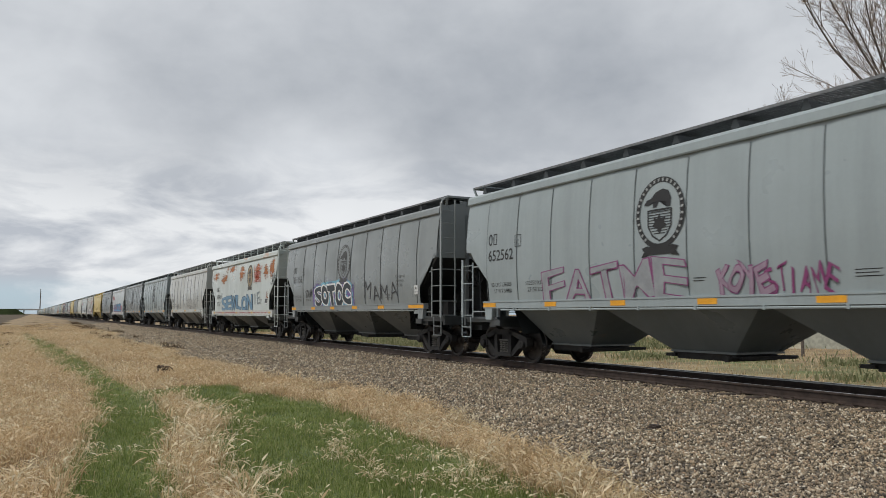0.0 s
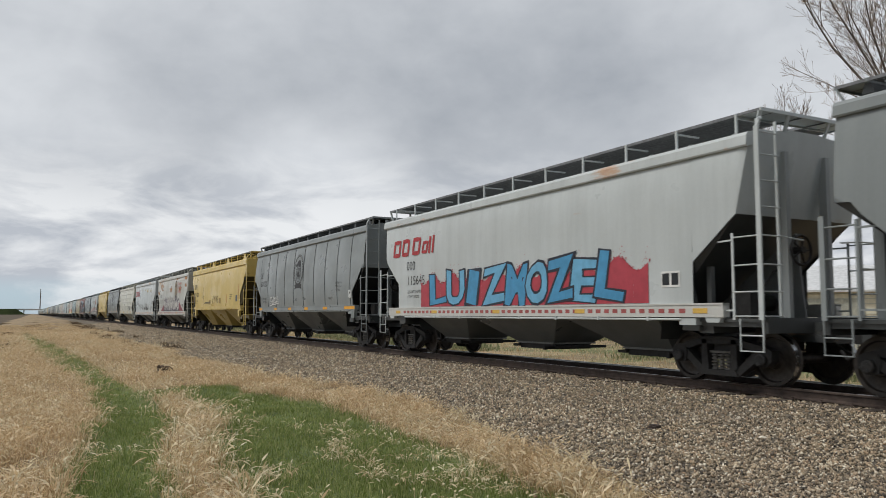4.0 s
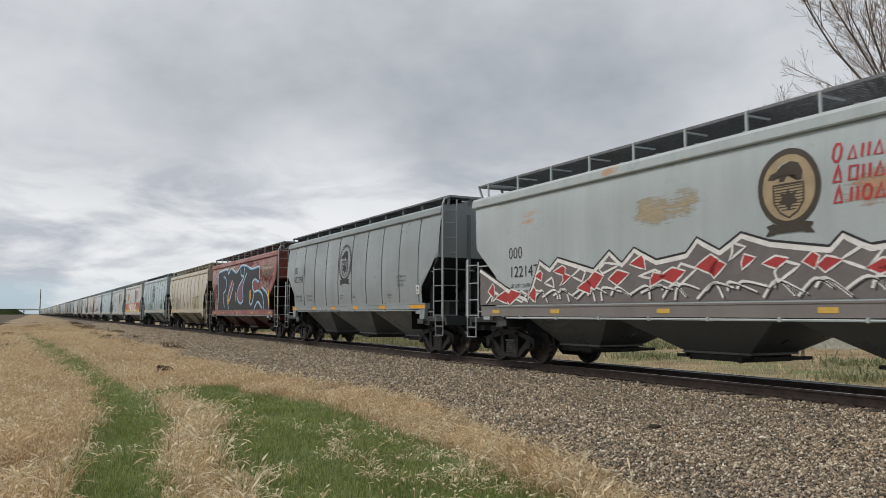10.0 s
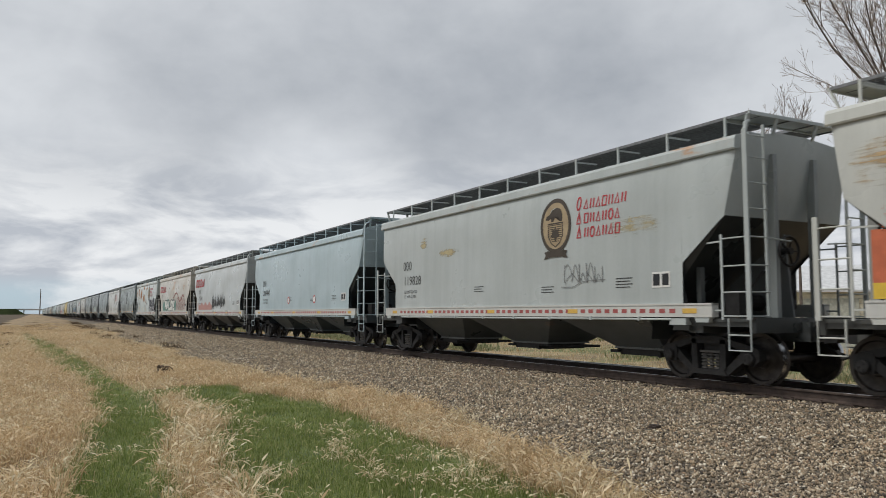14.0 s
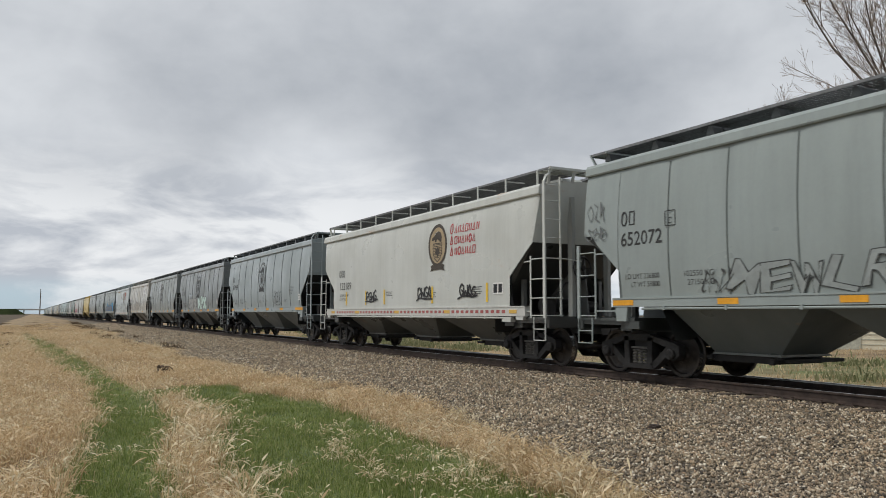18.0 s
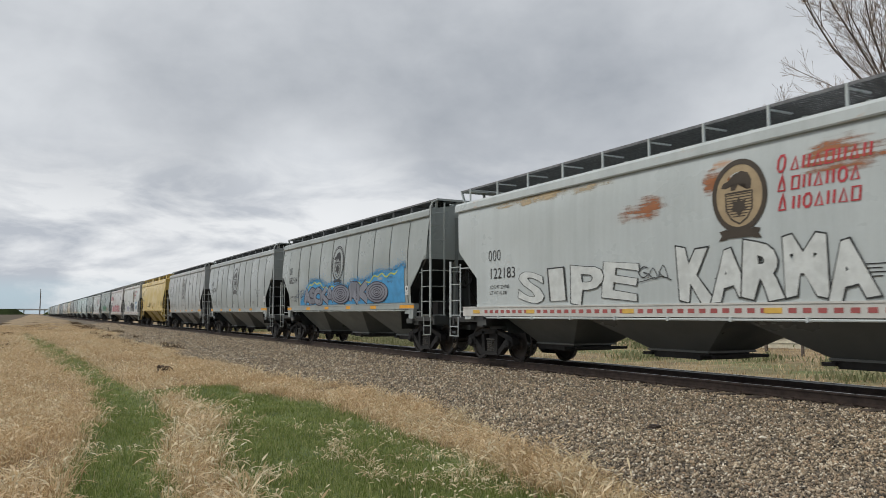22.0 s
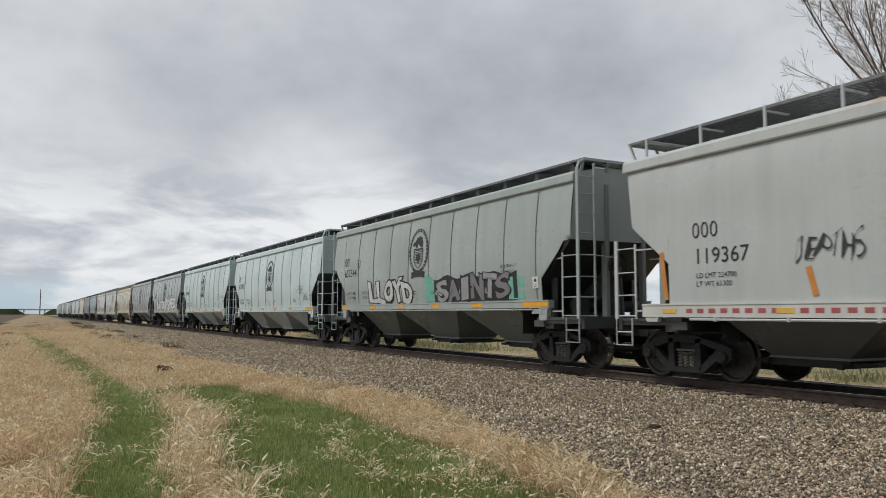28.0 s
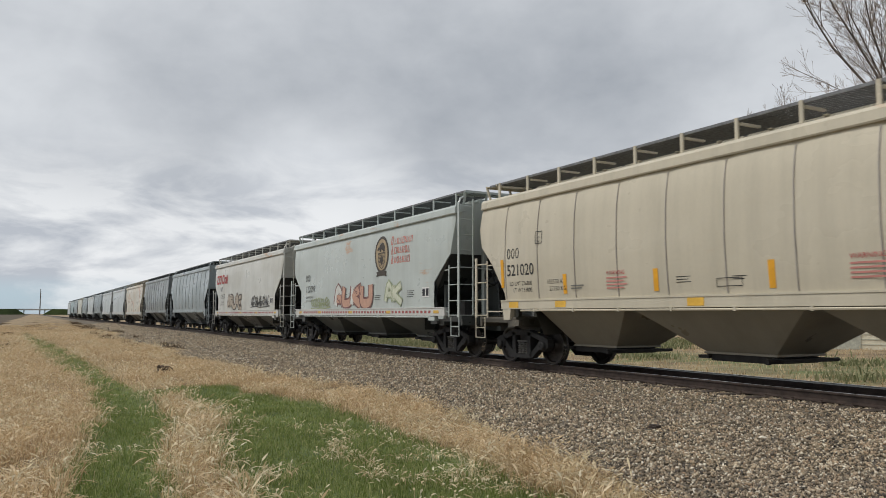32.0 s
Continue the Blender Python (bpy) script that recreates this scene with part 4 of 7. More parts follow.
class Side:
    """Draws thin paint shapes on the near side of one car; s, z in metres along and above the rail."""

    def __init__(self, kind, lift=0.008):
        self.kind, self.L, self.lift, self.sh, self.mats, self.done = kind, KINDS[kind]["L"], lift, Shape(), [], []

    def at(self, s, z, up=0.0):
        return (-half_width(self.kind, z) - self.lift - up, s - self.L / 2, z)

    def ink(self, colour):
        mt = spray(*colour)
        if mt not in self.mats:
            self.mats.append(mt)
        return self.mats.index(mt)

    def rect(self, s0, s1, z0, z1, colour, up=0.0):
        m = self.ink(colour)
        n = max(1, int((z1 - z0) / 0.3))
        for i in range(n):
            a, b = z0 + (z1 - z0) * i / n, z0 + (z1 - z0) * (i + 1) / n
            self.sh.face([self.at(s0, a, up), self.at(s1, a, up), self.at(s1, b, up), self.at(s0, b, up)], m)

    def poly(self, pts, colour, up=0.0):
        """A filled star-shaped outline round its middle."""
        m = self.ink(colour)
        cs, cz = sum(p[0] for p in pts) / len(pts), sum(p[1] for p in pts) / len(pts)
        for a, b in zip(pts, pts[1:] + pts[:1]):
            self.sh.face([self.at(cs, cz, up), self.at(*a, up), self.at(*b, up)], m)

    def ring(self, cs, cz, rs, rz, t, colour, up=0.0, n=40, a0=0, a1=360):
        m = self.ink(colour)
        for i in range(n):
            a, b = (radians(a0 + (a1 - a0) * (i + j) / n) for j in (0, 1))
            q = [(cs + k * math.cos(c), cz + h * math.sin(c)) for c, k, h in ((a, rs, rz), (b, rs, rz), (b, rs - t, rz - t), (a, rs - t, rz - t))]
            self.sh.face([self.at(*p, up) for p in q], m)

    def stroke(self, pts, w, colour, up=0.0, close=False):
        m = self.ink(colour)
        if close:
            pts = pts + pts[:1]
        fine = []
        for (a, b), (c, d) in zip(pts, pts[1:]):
            k = max(1, int(math.hypot(c - a, d - b) / 0.12))
            fine += [(a + (c - a) * i / k, b + (d - b) * i / k) for i in range(k)]
        fine.append(pts[-1])
        edge = []
        for i, (s, z) in enumerate(fine):
            p, q = fine[max(i - 1, 0)], fine[min(i + 1, len(fine) - 1)]
            if close and i in (0, len(fine) - 1):
                p, q = fine[-2], fine[1]
            ds, dz = q[0] - p[0], q[1] - p[1]
            ln = math.hypot(ds, dz) or 1
            edge.append((self.at(s - dz / ln * w / 2, z + ds / ln * w / 2, up), self.at(s + dz / ln * w / 2, z - ds / ln * w / 2, up)))
        for (a, b), (c, d) in zip(edge, edge[1:]):
            self.sh.face([a, b, d, c], m)

    def band(self, s0, s1, low, high, colour, up=0.0, step=0.06):
        """A filled band between two outlines given as functions of s."""
        m = self.ink(colour)
        n = max(1, int(abs(s1 - s0) / step))
        ss = [s0 + (s1 - s0) * i / n for i in range(n + 1)]
        for a, b in zip(ss, ss[1:]):
            la, ha, lb, hb = low(a), high(a), low(b), high(b)
            r = max(1, int((max(ha, hb) - min(la, lb)) / 0.35))
            for i in range(r):
                t0, t1 = i / r, (i + 1) / r
                self.sh.face([self.at(a, la + (ha - la) * t0, up), self.at(b, lb + (hb - lb) * t0, up), self.at(b, lb + (hb - lb) * t1, up), self.at(a, la + (ha - la) * t1, up)], m)

    def text(self, words, s, z, size, colour, up=0.0, grow=0.0, stretch=1.0, slant=0.0, wide=None):
        """Built-in font, from its left end at s, on the base line z. wide: length to fit."""
        m = self.ink(colour)
        vs, fs = glyphs(words, grow)
        k = size / 0.69
        w = max(v[0] for v in vs)
        kx = (wide / w) if wide else k * stretch
        base = len(self.sh.v)
        self.sh.v += [self.at(s - v[0] * kx - slant * v[1] * k, z + v[1] * k, up) for v in vs]
        self.sh.f += [tuple(base + i for i in f) for f in fs]
        self.sh.m += [m] * len(fs)

    def cut(self, name="sprayed_letter"):
        """Closes the shape so far as a piece of its own."""
        if self.sh.f:
            self.done.append((name, self.sh, self.mats))
            self.sh, self.mats = Shape(), []

    def put(self, name, parent, label=""):
        self.cut(name)
        for n, sh, mats in self.done:
            self.sh, self.mats = sh, mats
            self.link(n, parent, label if n == name else "")

    def link(self, name, parent, label):
        me = bpy.data.meshes.new(name)
        me.from_pydata(self.sh.v, [], self.sh.f)
        for mt in self.mats:
            me.materials.append(mt)
        me.polygons.foreach_set("material_index", self.sh.m)
        me.update()
        ob = part(name, me, parent, label)
        if name in ("small_stencil", "weight_stencil", "placard"):
            tagged(ob, kind="stuff")
        return ob


GLYPHS = {}


def glyphs(words, grow=0.0):
    key = (words, grow)
    if key not in GLYPHS:
        cu = bpy.data.curves.new("lettering", "FONT")
        cu.body, cu.offset, cu.resolution_u = words, grow, 3
        ob = bpy.data.objects.new("lettering", cu)
        me = bpy.data.meshes.new_from_object(ob)
        GLYPHS[key] = ([(v.co.x, v.co.y) for v in me.vertices], [tuple(p.vertices) for p in me.polygons])
        bpy.data.objects.remove(ob)
        bpy.data.curves.remove(cu)
        bpy.data.meshes.remove(me)
    return GLYPHS[key]


def wobble(rng, s0, z0, s1, z1, n, amp):
    """A wandering line for tags."""
    out = []
    for i in range(n):
        t = i / (n - 1)
        out.append((s0 + (s1 - s0) * t + rng.uniform(-amp, amp) * 0.6, z0 + (z1 - z0) * t + rng.uniform(-amp, amp)))
    return smooth_line(out)


def smooth_line(p, k=4):
    """Catmull-Rom through the points."""
    out = []
    for i in range(len(p) - 1):
        a, b, c, d = p[max(i - 1, 0)], p[i], p[i + 1], p[min(i + 2, len(p) - 1)]
        for j in range(k):
            t = j / k
            out.append(tuple(0.5 * (2 * b[q] + (c[q] - a[q]) * t + (2 * a[q] - 5 * b[q] + 4 * c[q] - d[q]) * t * t + (3 * b[q] - a[q] - 3 * c[q] + d[q]) * t ** 3) for q in (0, 1)))
    out.append(p[-1])
    return out


def tag(g, rng, s0, s1, z0, z1, colour, w=0.045):
    """A quick scrawl between s0 (left) and s1 (right): loops and a tail that spell nothing."""
    n = max(3, int(abs(s0 - s1) / max(0.22, (z1 - z0) * 0.42)))
    for i in range(n):
        a, b = s0 + (s1 - s0) * i / n, s0 + (s1 - s0) * (i + 0.95) / n
        h0, h1 = z0 + (z1 - z0) * rng.uniform(0, 0.15), z1 - (z1 - z0) * rng.uniform(0, 0.25)
        m = (a + b) / 2
        kind = rng.randrange(4)
        if kind == 0:
            pts = [(a, h1), (a + 0.1 * (b - a), h0), (m, (h0 + h1) / 2), (b, h0), (b, h1)]
        elif kind == 1:
            pts = [(b, h1 - 0.1 * (h1 - h0)), (m, h1), (a, (h0 + h1) / 2), (m, h0), (b, h0 + 0.3 * (h1 - h0)), (m, (h0 + h1) / 2)]
        elif kind == 2:
            pts = [(a, h0), (m, h1), (b, h0), (m, (h0 + h1) / 2.1), (a, (h0 + h1) / 2)]
        else:
            pts = [(a, h1), (a, h0), (m, h0 + 0.1), (b, (h0 + h1) / 2), (m, h1), (a, h1 - 0.08)]
        g.stroke(smooth_line(pts), w * rng.uniform(0.8, 1.2), colour, 0.004)
    g.stroke(wobble(rng, s0 + 0.1, z0 - 0.03, s1 - 0.1, z0 + 0.02, 5, 0.05), w * 0.8, colour, 0.004)
    g.cut("sprayed_tag")


FORMS = [[[(0.15, 0), (0.15, 1)], [(0.15, 0.95), (0.8, 0.85), (0.75, 0.5), (0.2, 0.5)], [(0.45, 0.5), (0.85, 0)]],
         [[(0.85, 0.85), (0.5, 1), (0.15, 0.8), (0.4, 0.55), (0.8, 0.35), (0.6, 0.05), (0.12, 0.1)]],
         [[(0.1, 0.0), (0.45, 1), (0.85, 0.0)], [(0.25, 0.38), (0.75, 0.38)]],
         [[(0.12, 1), (0.15, 0.1), (0.5, 0), (0.85, 0.15), (0.85, 1)]],
         [[(0.5, 1), (0.12, 0.75), (0.12, 0.25), (0.5, 0), (0.88, 0.25), (0.88, 0.75), (0.5, 1)]],
         [[(0.85, 0.95), (0.15, 0.9), (0.15, 0.05), (0.88, 0.0)], [(0.15, 0.5), (0.7, 0.5)]],
         [[(0.1, 0.0), (0.15, 0.95), (0.5, 0.35), (0.85, 0.95), (0.9, 0.0)]],
         [[(0.15, 1), (0.15, 0)], [(0.85, 1), (0.25, 0.5), (0.9, 0.0)]]]


def bubbles(g, rng, s0, s1, z0, z1, n, fill, line, glow=None, w=0.07, sharp=0.0):
    """A piece of fat, interlocking letter-like forms with an outline."""
    step = (s1 - s0) / n
    g.cut("spray_cloud")
    last = -1
    for i in range(n):
        pick = rng.randrange(len(FORMS))
        if pick == last:
            pick = (pick + 3) % len(FORMS)
        last = pick
        lean, up0 = rng.uniform(-0.18, 0.18), rng.uniform(-0.06, 0.06)
        thick = abs(step) * rng.uniform(0.26, 0.36)
        over = 0.12 if not sharp else 0.2
        lines = []
        for bar in FORMS[pick]:
            pts = []
            for a, b in bar:
                a2, b2 = a * (1 + 2 * over) - over + lean * (b - 0.5), 0.12 + 0.76 * b
                pts.append((s0 + step * (i + a2) + rng.uniform(-0.03, 0.03), z0 + (z1 - z0) * (b2 + up0) + rng.uniform(-0.03, 0.03)))
            lines.append(pts if sharp and len(pts) < 4 else smooth_line(pts))
        lift = 0.0022 * (i % 4)
        if glow:
            for p in lines:
                g.stroke(p, thick + w * 4.5, glow, 0.0)
        for p in lines:
            g.stroke(p, thick + 2 * w, line, 0.003 + lift)
        for j, p in enumerate(lines):
            g.stroke(p, thick, fill[(i + j) % len(fill)], 0.0045 + lift + 0.0004 * j)
        for q in range(2 + int(3 * sharp)):
            p = rng.choice(lines)
            k = rng.randrange(len(p))
            a, b = p[k]
            g.stroke([(a, b), (a + rng.uniform(-0.25, 0.25), b + rng.uniform(-0.22, 0.22)), (a + rng.uniform(-0.3, 0.3), b + rng.uniform(-0.1, 0.25))], w * 0.5, line, 0.0062 + lift)
        if sharp:
            a = s0 + step * (i + rng.random())
            zt = z1 + rng.uniform(-0.05, 0.12)
            g.poly([(a - 0.14, zt - 0.3), (a + rng.uniform(-0.1, 0.1), zt), (a + 0.14, zt - 0.3), (a, zt - 0.22)], line, 0.0035 + lift)
        g.cut()


def mist(g, rng, s0, s1, low, high, colour, n=900, fall=0.22):
    """Overspray: fine dots that thin out past the edge of a sprayed cloud."""
    m = g.ink(colour)
    for _ in range(n):
        s = rng.uniform(min(s0, s1) - fall * 0.6, max(s0, s1) + fall * 0.6)
        t = rng.expovariate(1 / fall)
        z = high(s) + t - 0.03
        if rng.random() < 0.12:
            z = low(s) + rng.random() * (high(s) - low(s))
        r = rng.uniform(0.008, 0.035) * max(0.35, 1 - t / (3 * fall))
        if z > 4.0 or z < KINDS[g.kind]["sill"][1] + 0.03:
            continue
        g.sh.face([g.at(s + r * math.cos(a), z + r * math.sin(a), 0.001) for a in (0, 1.05, 2.1, 3.14, 4.19, 5.24)], m)


def flames(g, rng, s0, s1, z0, z1, fill, line, back=None, n=40):
    """A row of tall pointed strokes, as wild lettering."""
    if back:
        g.band(s0 + 0.1, s1 - 0.1, lambda s: z0 - 0.02, lambda s: z1 - 0.15 + 0.28 * abs(math.sin(s * 6.1)) * (0.5 + 0.5 * math.sin(s * 2.3)), back)
    for i in range(n):
        a = s0 + (s1 - s0) * (i + 0.5) / n
        h = z0 + (z1 - z0) * rng.uniform(0.55, 1.0)
        lean = rng.uniform(-0.3, 0.3)
        b = z0 + (z1 - z0) * rng.uniform(0.0, 0.35)
        w = rng.uniform(0.05, 0.11)
        pts = [(a - w, b), (a - w * 0.5 + lean * 0.4, (b + h) / 2), (a + lean, h), (a + w * 0.7 + lean * 0.4, (b + h) / 2), (a + w, b)]
        g.poly(pts, fill[i % len(fill)], 0.005)
        if line:
            g.stroke(pts, 0.03, line, 0.008, True)


def emblem(g, cs, cz, dark, ground_c=None, k=1.0):
    """The round company device as plain shapes: ring, hump, striped shield, leaf and ribbon."""
    if ground_c:
        g.ring(cs, cz, 0.56 * k, 0.63 * k, 0.56 * k, ground_c, 0.0)
    g.ring(cs, cz, 0.64 * k, 0.70 * k, 0.105 * k, dark, 0.002, 44)
    if ground_c is None:
        for i in range(26):
            a = radians(-50 + i * 280 / 25)
            g.poly([(cs + (0.585 + q) * k * math.cos(a + w), cz + (0.645 + q) * k * math.sin(a + w)) for q, w in ((-0.03, -0.035), (0.03, -0.035), (0.03, 0.035), (-0.03, 0.035))], (150, 154, 153), 0.004)
    hump = [(0.42, 0.10), (0.36, 0.19), (0.24, 0.22), (0.12, 0.33), (-0.06, 0.38), (-0.22, 0.33), (-0.30, 0.18), (-0.28, 0.02), (-0.18, 0.02), (-0.16, 0.12), (0.02, 0.14), (0.08, 0.03), (0.18, 0.03), (0.18, 0.14), (0.30, 0.08)]
    g.poly([(cs + a * k, cz + 0.08 * k + b * k) for a, b in hump], dark, 0.003)
    sh = [(0.31, 0.06), (0.30, -0.26), (0.18, -0.44), (0, -0.54), (-0.18, -0.44), (-0.30, -0.26), (-0.31, 0.06)]
    g.stroke([(cs + a * k, cz + b * k) for a, b in sh], 0.035 * k, dark, 0.003, True)
    for i in range(9):
        z = 0.02 - i * 0.052
        w = 0.29 if z > -0.26 else 0.29 * (z + 0.54) / 0.28
        g.rect(cs - w * k, cs + w * k, cz + z * k - 0.008, cz + z * k + 0.008, dark, 0.003)
    leaf = [(0, 0.02), (-0.05, -0.08), (-0.16, -0.06), (-0.12, -0.16), (-0.20, -0.22), (-0.06, -0.28), (-0.02, -0.36), (0.02, -0.36), (0.06, -0.28), (0.20, -0.22), (0.12, -0.16), (0.16, -0.06), (0.05, -0.08)]
    g.poly([(cs + a * k, cz + b * k - 0.03) for a, b in leaf], dark, 0.005)
    g.rect(cs - 0.34 * k, cs + 0.34 * k, cz - 0.80 * k, cz - 0.64 * k, dark, 0.006)
    for q in (-1, 1):
        g.poly([(cs + q * a * k, cz + b * k) for a, b in ((0.30, -0.62), (0.48, -0.66), (0.42, -0.74), (0.50, -0.84), (0.30, -0.82))], dark, 0.004)


def small_lines(g, s, z, n, w, colour=INK, h=0.05, gap=0.10):
    for i in range(n):
        g.rect(s, s - w * (1 - 0.15 * (i % 2)), z - i * gap, z - i * gap + h, colour)


def plain_shape(g, pick, a, z, w, h, t, colour, lean=0.0):
    """One plain outlined shape: block, wedge, oval or pair of uprights."""
    if pick == 0:
        pts = [(0.0, 0.0), (1.0, 0.0), (1.0, 1.0), (0.0, 1.0)]
    elif pick == 1:
        pts = [(0.0, 0.0), (0.5, 1.0), (1.0, 0.0)]
    else:
        pts = [(0.28, 0.0), (0.72, 0.0), (1.0, 0.25), (1.0, 0.75), (0.72, 1.0), (0.28, 1.0), (0.0, 0.75), (0.0, 0.25)]
    line = [(a - w * u - lean * v * h, z + h * v) for u, v in pts]
    if pick == 3:
        for u in (0.1, 0.9):
            g.stroke([(a - w * u, z), (a - w * u - lean * h, z + h)], t, colour)
    else:
        g.stroke(line, t, colour, 0.0, True)


def initials(g, s, z, size, n, colour=INK):
    """Reporting initials as plain hollow shapes of the letters' size and weight."""
    for i in range(n):
        plain_shape(g, (2, 2, 2, 0)[i] if n > 2 else (2, 0)[i], s - i * size * 0.86, z, size * 0.52, size, size * 0.14, colour)


def word_bars(g, s, z, size, counts, colour):
    """A name in red as rows of plain letter-sized blocks."""
    for r, n in enumerate(counts):
        base = z - r * size * 1.55
        for i in range(n):
            a, h = s - i * size * 1.0 - (0.05 if i else 0.0), size * (1.3 if i == 0 else 1.0)
            plain_shape(g, (2, 1, 3, 1, 0, 3, 1, 3)[(i + 3 * r) % 8], a, base, size * 0.62, h, size * 0.22, colour, 0.12)


def standard_marks(i, car, kind, number, fade):
    """Number, weights, placards, reflectors and emblem that each kind of car carries."""
    body = car
    L = KINDS[kind]["L"]
    ink = tuple(int(38 + (c - 38) * fade) for c in (150, 150, 148))
    g = Side(kind)
    z0, z1, _ = KINDS[kind]["sill"]
    if kind in (A, D, F):
        initials(g, 14.62, 3.02 if kind == A else 2.62, 0.26 if kind == A else 0.22, 2 if kind == A else 3, ink)
        g.put("reporting_mark", body)
        g = Side(kind)
        g.text(number, 14.66, 2.60 if kind == A else 2.18, 0.27, ink, 0.0, 0.010, wide=1.16)
        g.put("car_number", body)
        g = Side(kind)
        g.text("LD LMT 226800", 14.55, 1.93, 0.10, ink, wide=0.95)
        g.text("LT WT 59800", 14.40, 1.77, 0.10, ink, wide=0.80)
        g.text("102550 KG", 13.0, 1.93, 0.10, ink, wide=0.72)
        g.text("27150 KG", 12.9, 1.77, 0.10, ink, wide=0.62)
        g.put("weight_stencil", body)
        g = Side(kind)
        g.stroke([(13.42, 2.9), (13.16, 2.9), (13.16, 3.18), (13.42, 3.18)], 0.02, ink, 0, True)
        g.text("C", 13.36, 2.94, 0.12, ink)
        g.put("plate_box", body)
        g = Side(kind)
        g.text("EX W 10-8 H 11-9", 3.75, 2.40, 0.085, ink, wide=0.72)
        g.text("E W 9-4 H 15-1", 3.72, 2.26, 0.085, ink, wide=0.64)
        g.text("CU FT 5431", 3.70, 2.12, 0.085, ink, wide=0.46)
        small_lines(g, 8.95, 1.92, 3, 0.36, ink, 0.013, 0.05)
        small_lines(g, 7.65, 1.88, 2, 0.3, ink, 0.013, 0.05)
        small_lines(g, 4.55, 1.88, 3, 0.42, ink, 0.014, 0.05)
        g.rect(2.36, 2.12, 1.84, 2.12, (206, 208, 206))
        g.ring(2.24, 2.03, 0.045, 0.045, 0.045, ink, 0.002, 12)
        small_lines(g, 2.32, 1.92, 2, 0.14, ink, 0.012, 0.04)
        g.put("small_stencil", body)
    if kind == A:
        g = Side(kind)
        emblem(g, 8.45, 3.17, ink)
        g.put("emblem", body, "faded round dark emblem" if fade > 0.3 else "round black emblem")
        for s, w in ((2.28, 1.05), (4.95, 0.5), (7.35, 0.45), (9.7, 0.45), (12.0, 0.45), (14.65, 0.6)):
            reflector(car, kind, s, w, (226, 160, 42))
    if kind == C:
        initials(g, 15.55, 2.95, 0.30, 3, (60, 55, 40))
        g.put("reporting_mark", body)
        g = Side(kind)
        g.text(number, 15.5, 2.40, 0.30, (46, 44, 38), wide=1.25)
        g.put("car_number", body)
        g = Side(kind)
        g.text("LD LMT 223900", 15.45, 2.07, 0.10, (70, 66, 48), wide=0.95)
        g.text("LT WT 62100", 15.45, 1.90, 0.10, (70, 66, 48), wide=0.85)
        g.put("weight_stencil", body)
        for s, z in ((15.95, 2.3), (12.7, 2.05), (9.15, 2.05), (5.65, 2.15), (2.75, 2.35)):
            q = Side(kind)
            q.rect(s, s - 0.09, z - 0.28, z + 0.25 + (0.3 if s < 3 else 0), (178, 122, 60))
            q.put("reflector", body, "faded orange vertical strip")
        g = Side(kind)
        small_lines(g, 12.3, 1.9, 1, 1.6, (120, 104, 60), 0.04)
        small_lines(g, 9.0 + 3.0, 2.1, 3, 0.0, (110, 96, 60))
        g.rect(10.75, 10.25, 1.85, 2.12, (150, 124, 66))
        g.rect(7.75, 7.25, 1.88, 2.2, (150, 124, 66))
        for k in range(3):
            for q in range(6 - k):
                g.rect(4.85 - q * 0.12, 4.77 - q * 0.12, 2.35 - k * 0.13, 2.40 - k * 0.13, (104, 92, 58))
        g.rect(3.35, 2.95, 1.95, 2.3, (70, 78, 88))
        g.put("placard", body)
    if kind in (B, E):
        initials(g, 14.0 if kind == B else 14.9, 2.62 if kind == B else 3.13, 0.24, 3 if kind == B else 4, ink)
        g.put("reporting_mark", body)
        g = Side(kind)
        g.text(number, 14.0 if kind == B else 14.9, 2.14 if kind == B else 2.71, 0.27, ink, 0.0 if kind == B else 0.012, wide=1.22)
        g.put("car_number", body)
        g = Side(kind)
        g.text("LD LMT 224700", 13.95, 1.88, 0.09, ink, wide=0.9)
        g.text("LT WT 61300", 13.95, 1.73, 0.09, ink, wide=0.8)
        g.put("weight_stencil", body)
        g = Side(kind)
        small_lines(g, 9.6, 1.95, 3, 0.5, ink, 0.016, 0.06)
        small_lines(g, 3.9, 1.95, 4, 0.5, ink, 0.016, 0.06)
        small_lines(g, 6.5, 1.85, 3, 0.5, ink, 0.016, 0.06)
        g.put("small_stencil", body)
        g = Side(kind)
        g.rect(2.86, 2.38, 1.74, 2.04, (215, 215, 212))
        g.rect(2.83, 2.65, 1.78, 2.0, (34, 36, 40), 0.003)
        g.rect(2.59, 2.42, 1.78, 2.0, (34, 36, 40), 0.003)
        g.put("placard", body, "black and white routing placard")
        if kind == B:
            if i not in (14, 16):
                tape(car)
            for s in (1.9, 5.3, 8.7, 12.1, 14.6):
                reflector(car, kind, s, 0.34, (204, 166, 80))
    if kind == E:
        for s in (3.5, 6.5, 10.5, 13.5):
            reflector(car, kind, s, 0.5, (224, 178, 60))
    if kind in (D, F):
        for s in (4.5, 8.5, 12.5, 14.4):
            reflector(car, kind, s, 0.4, (222, 176, 70))


REFLECT = {}


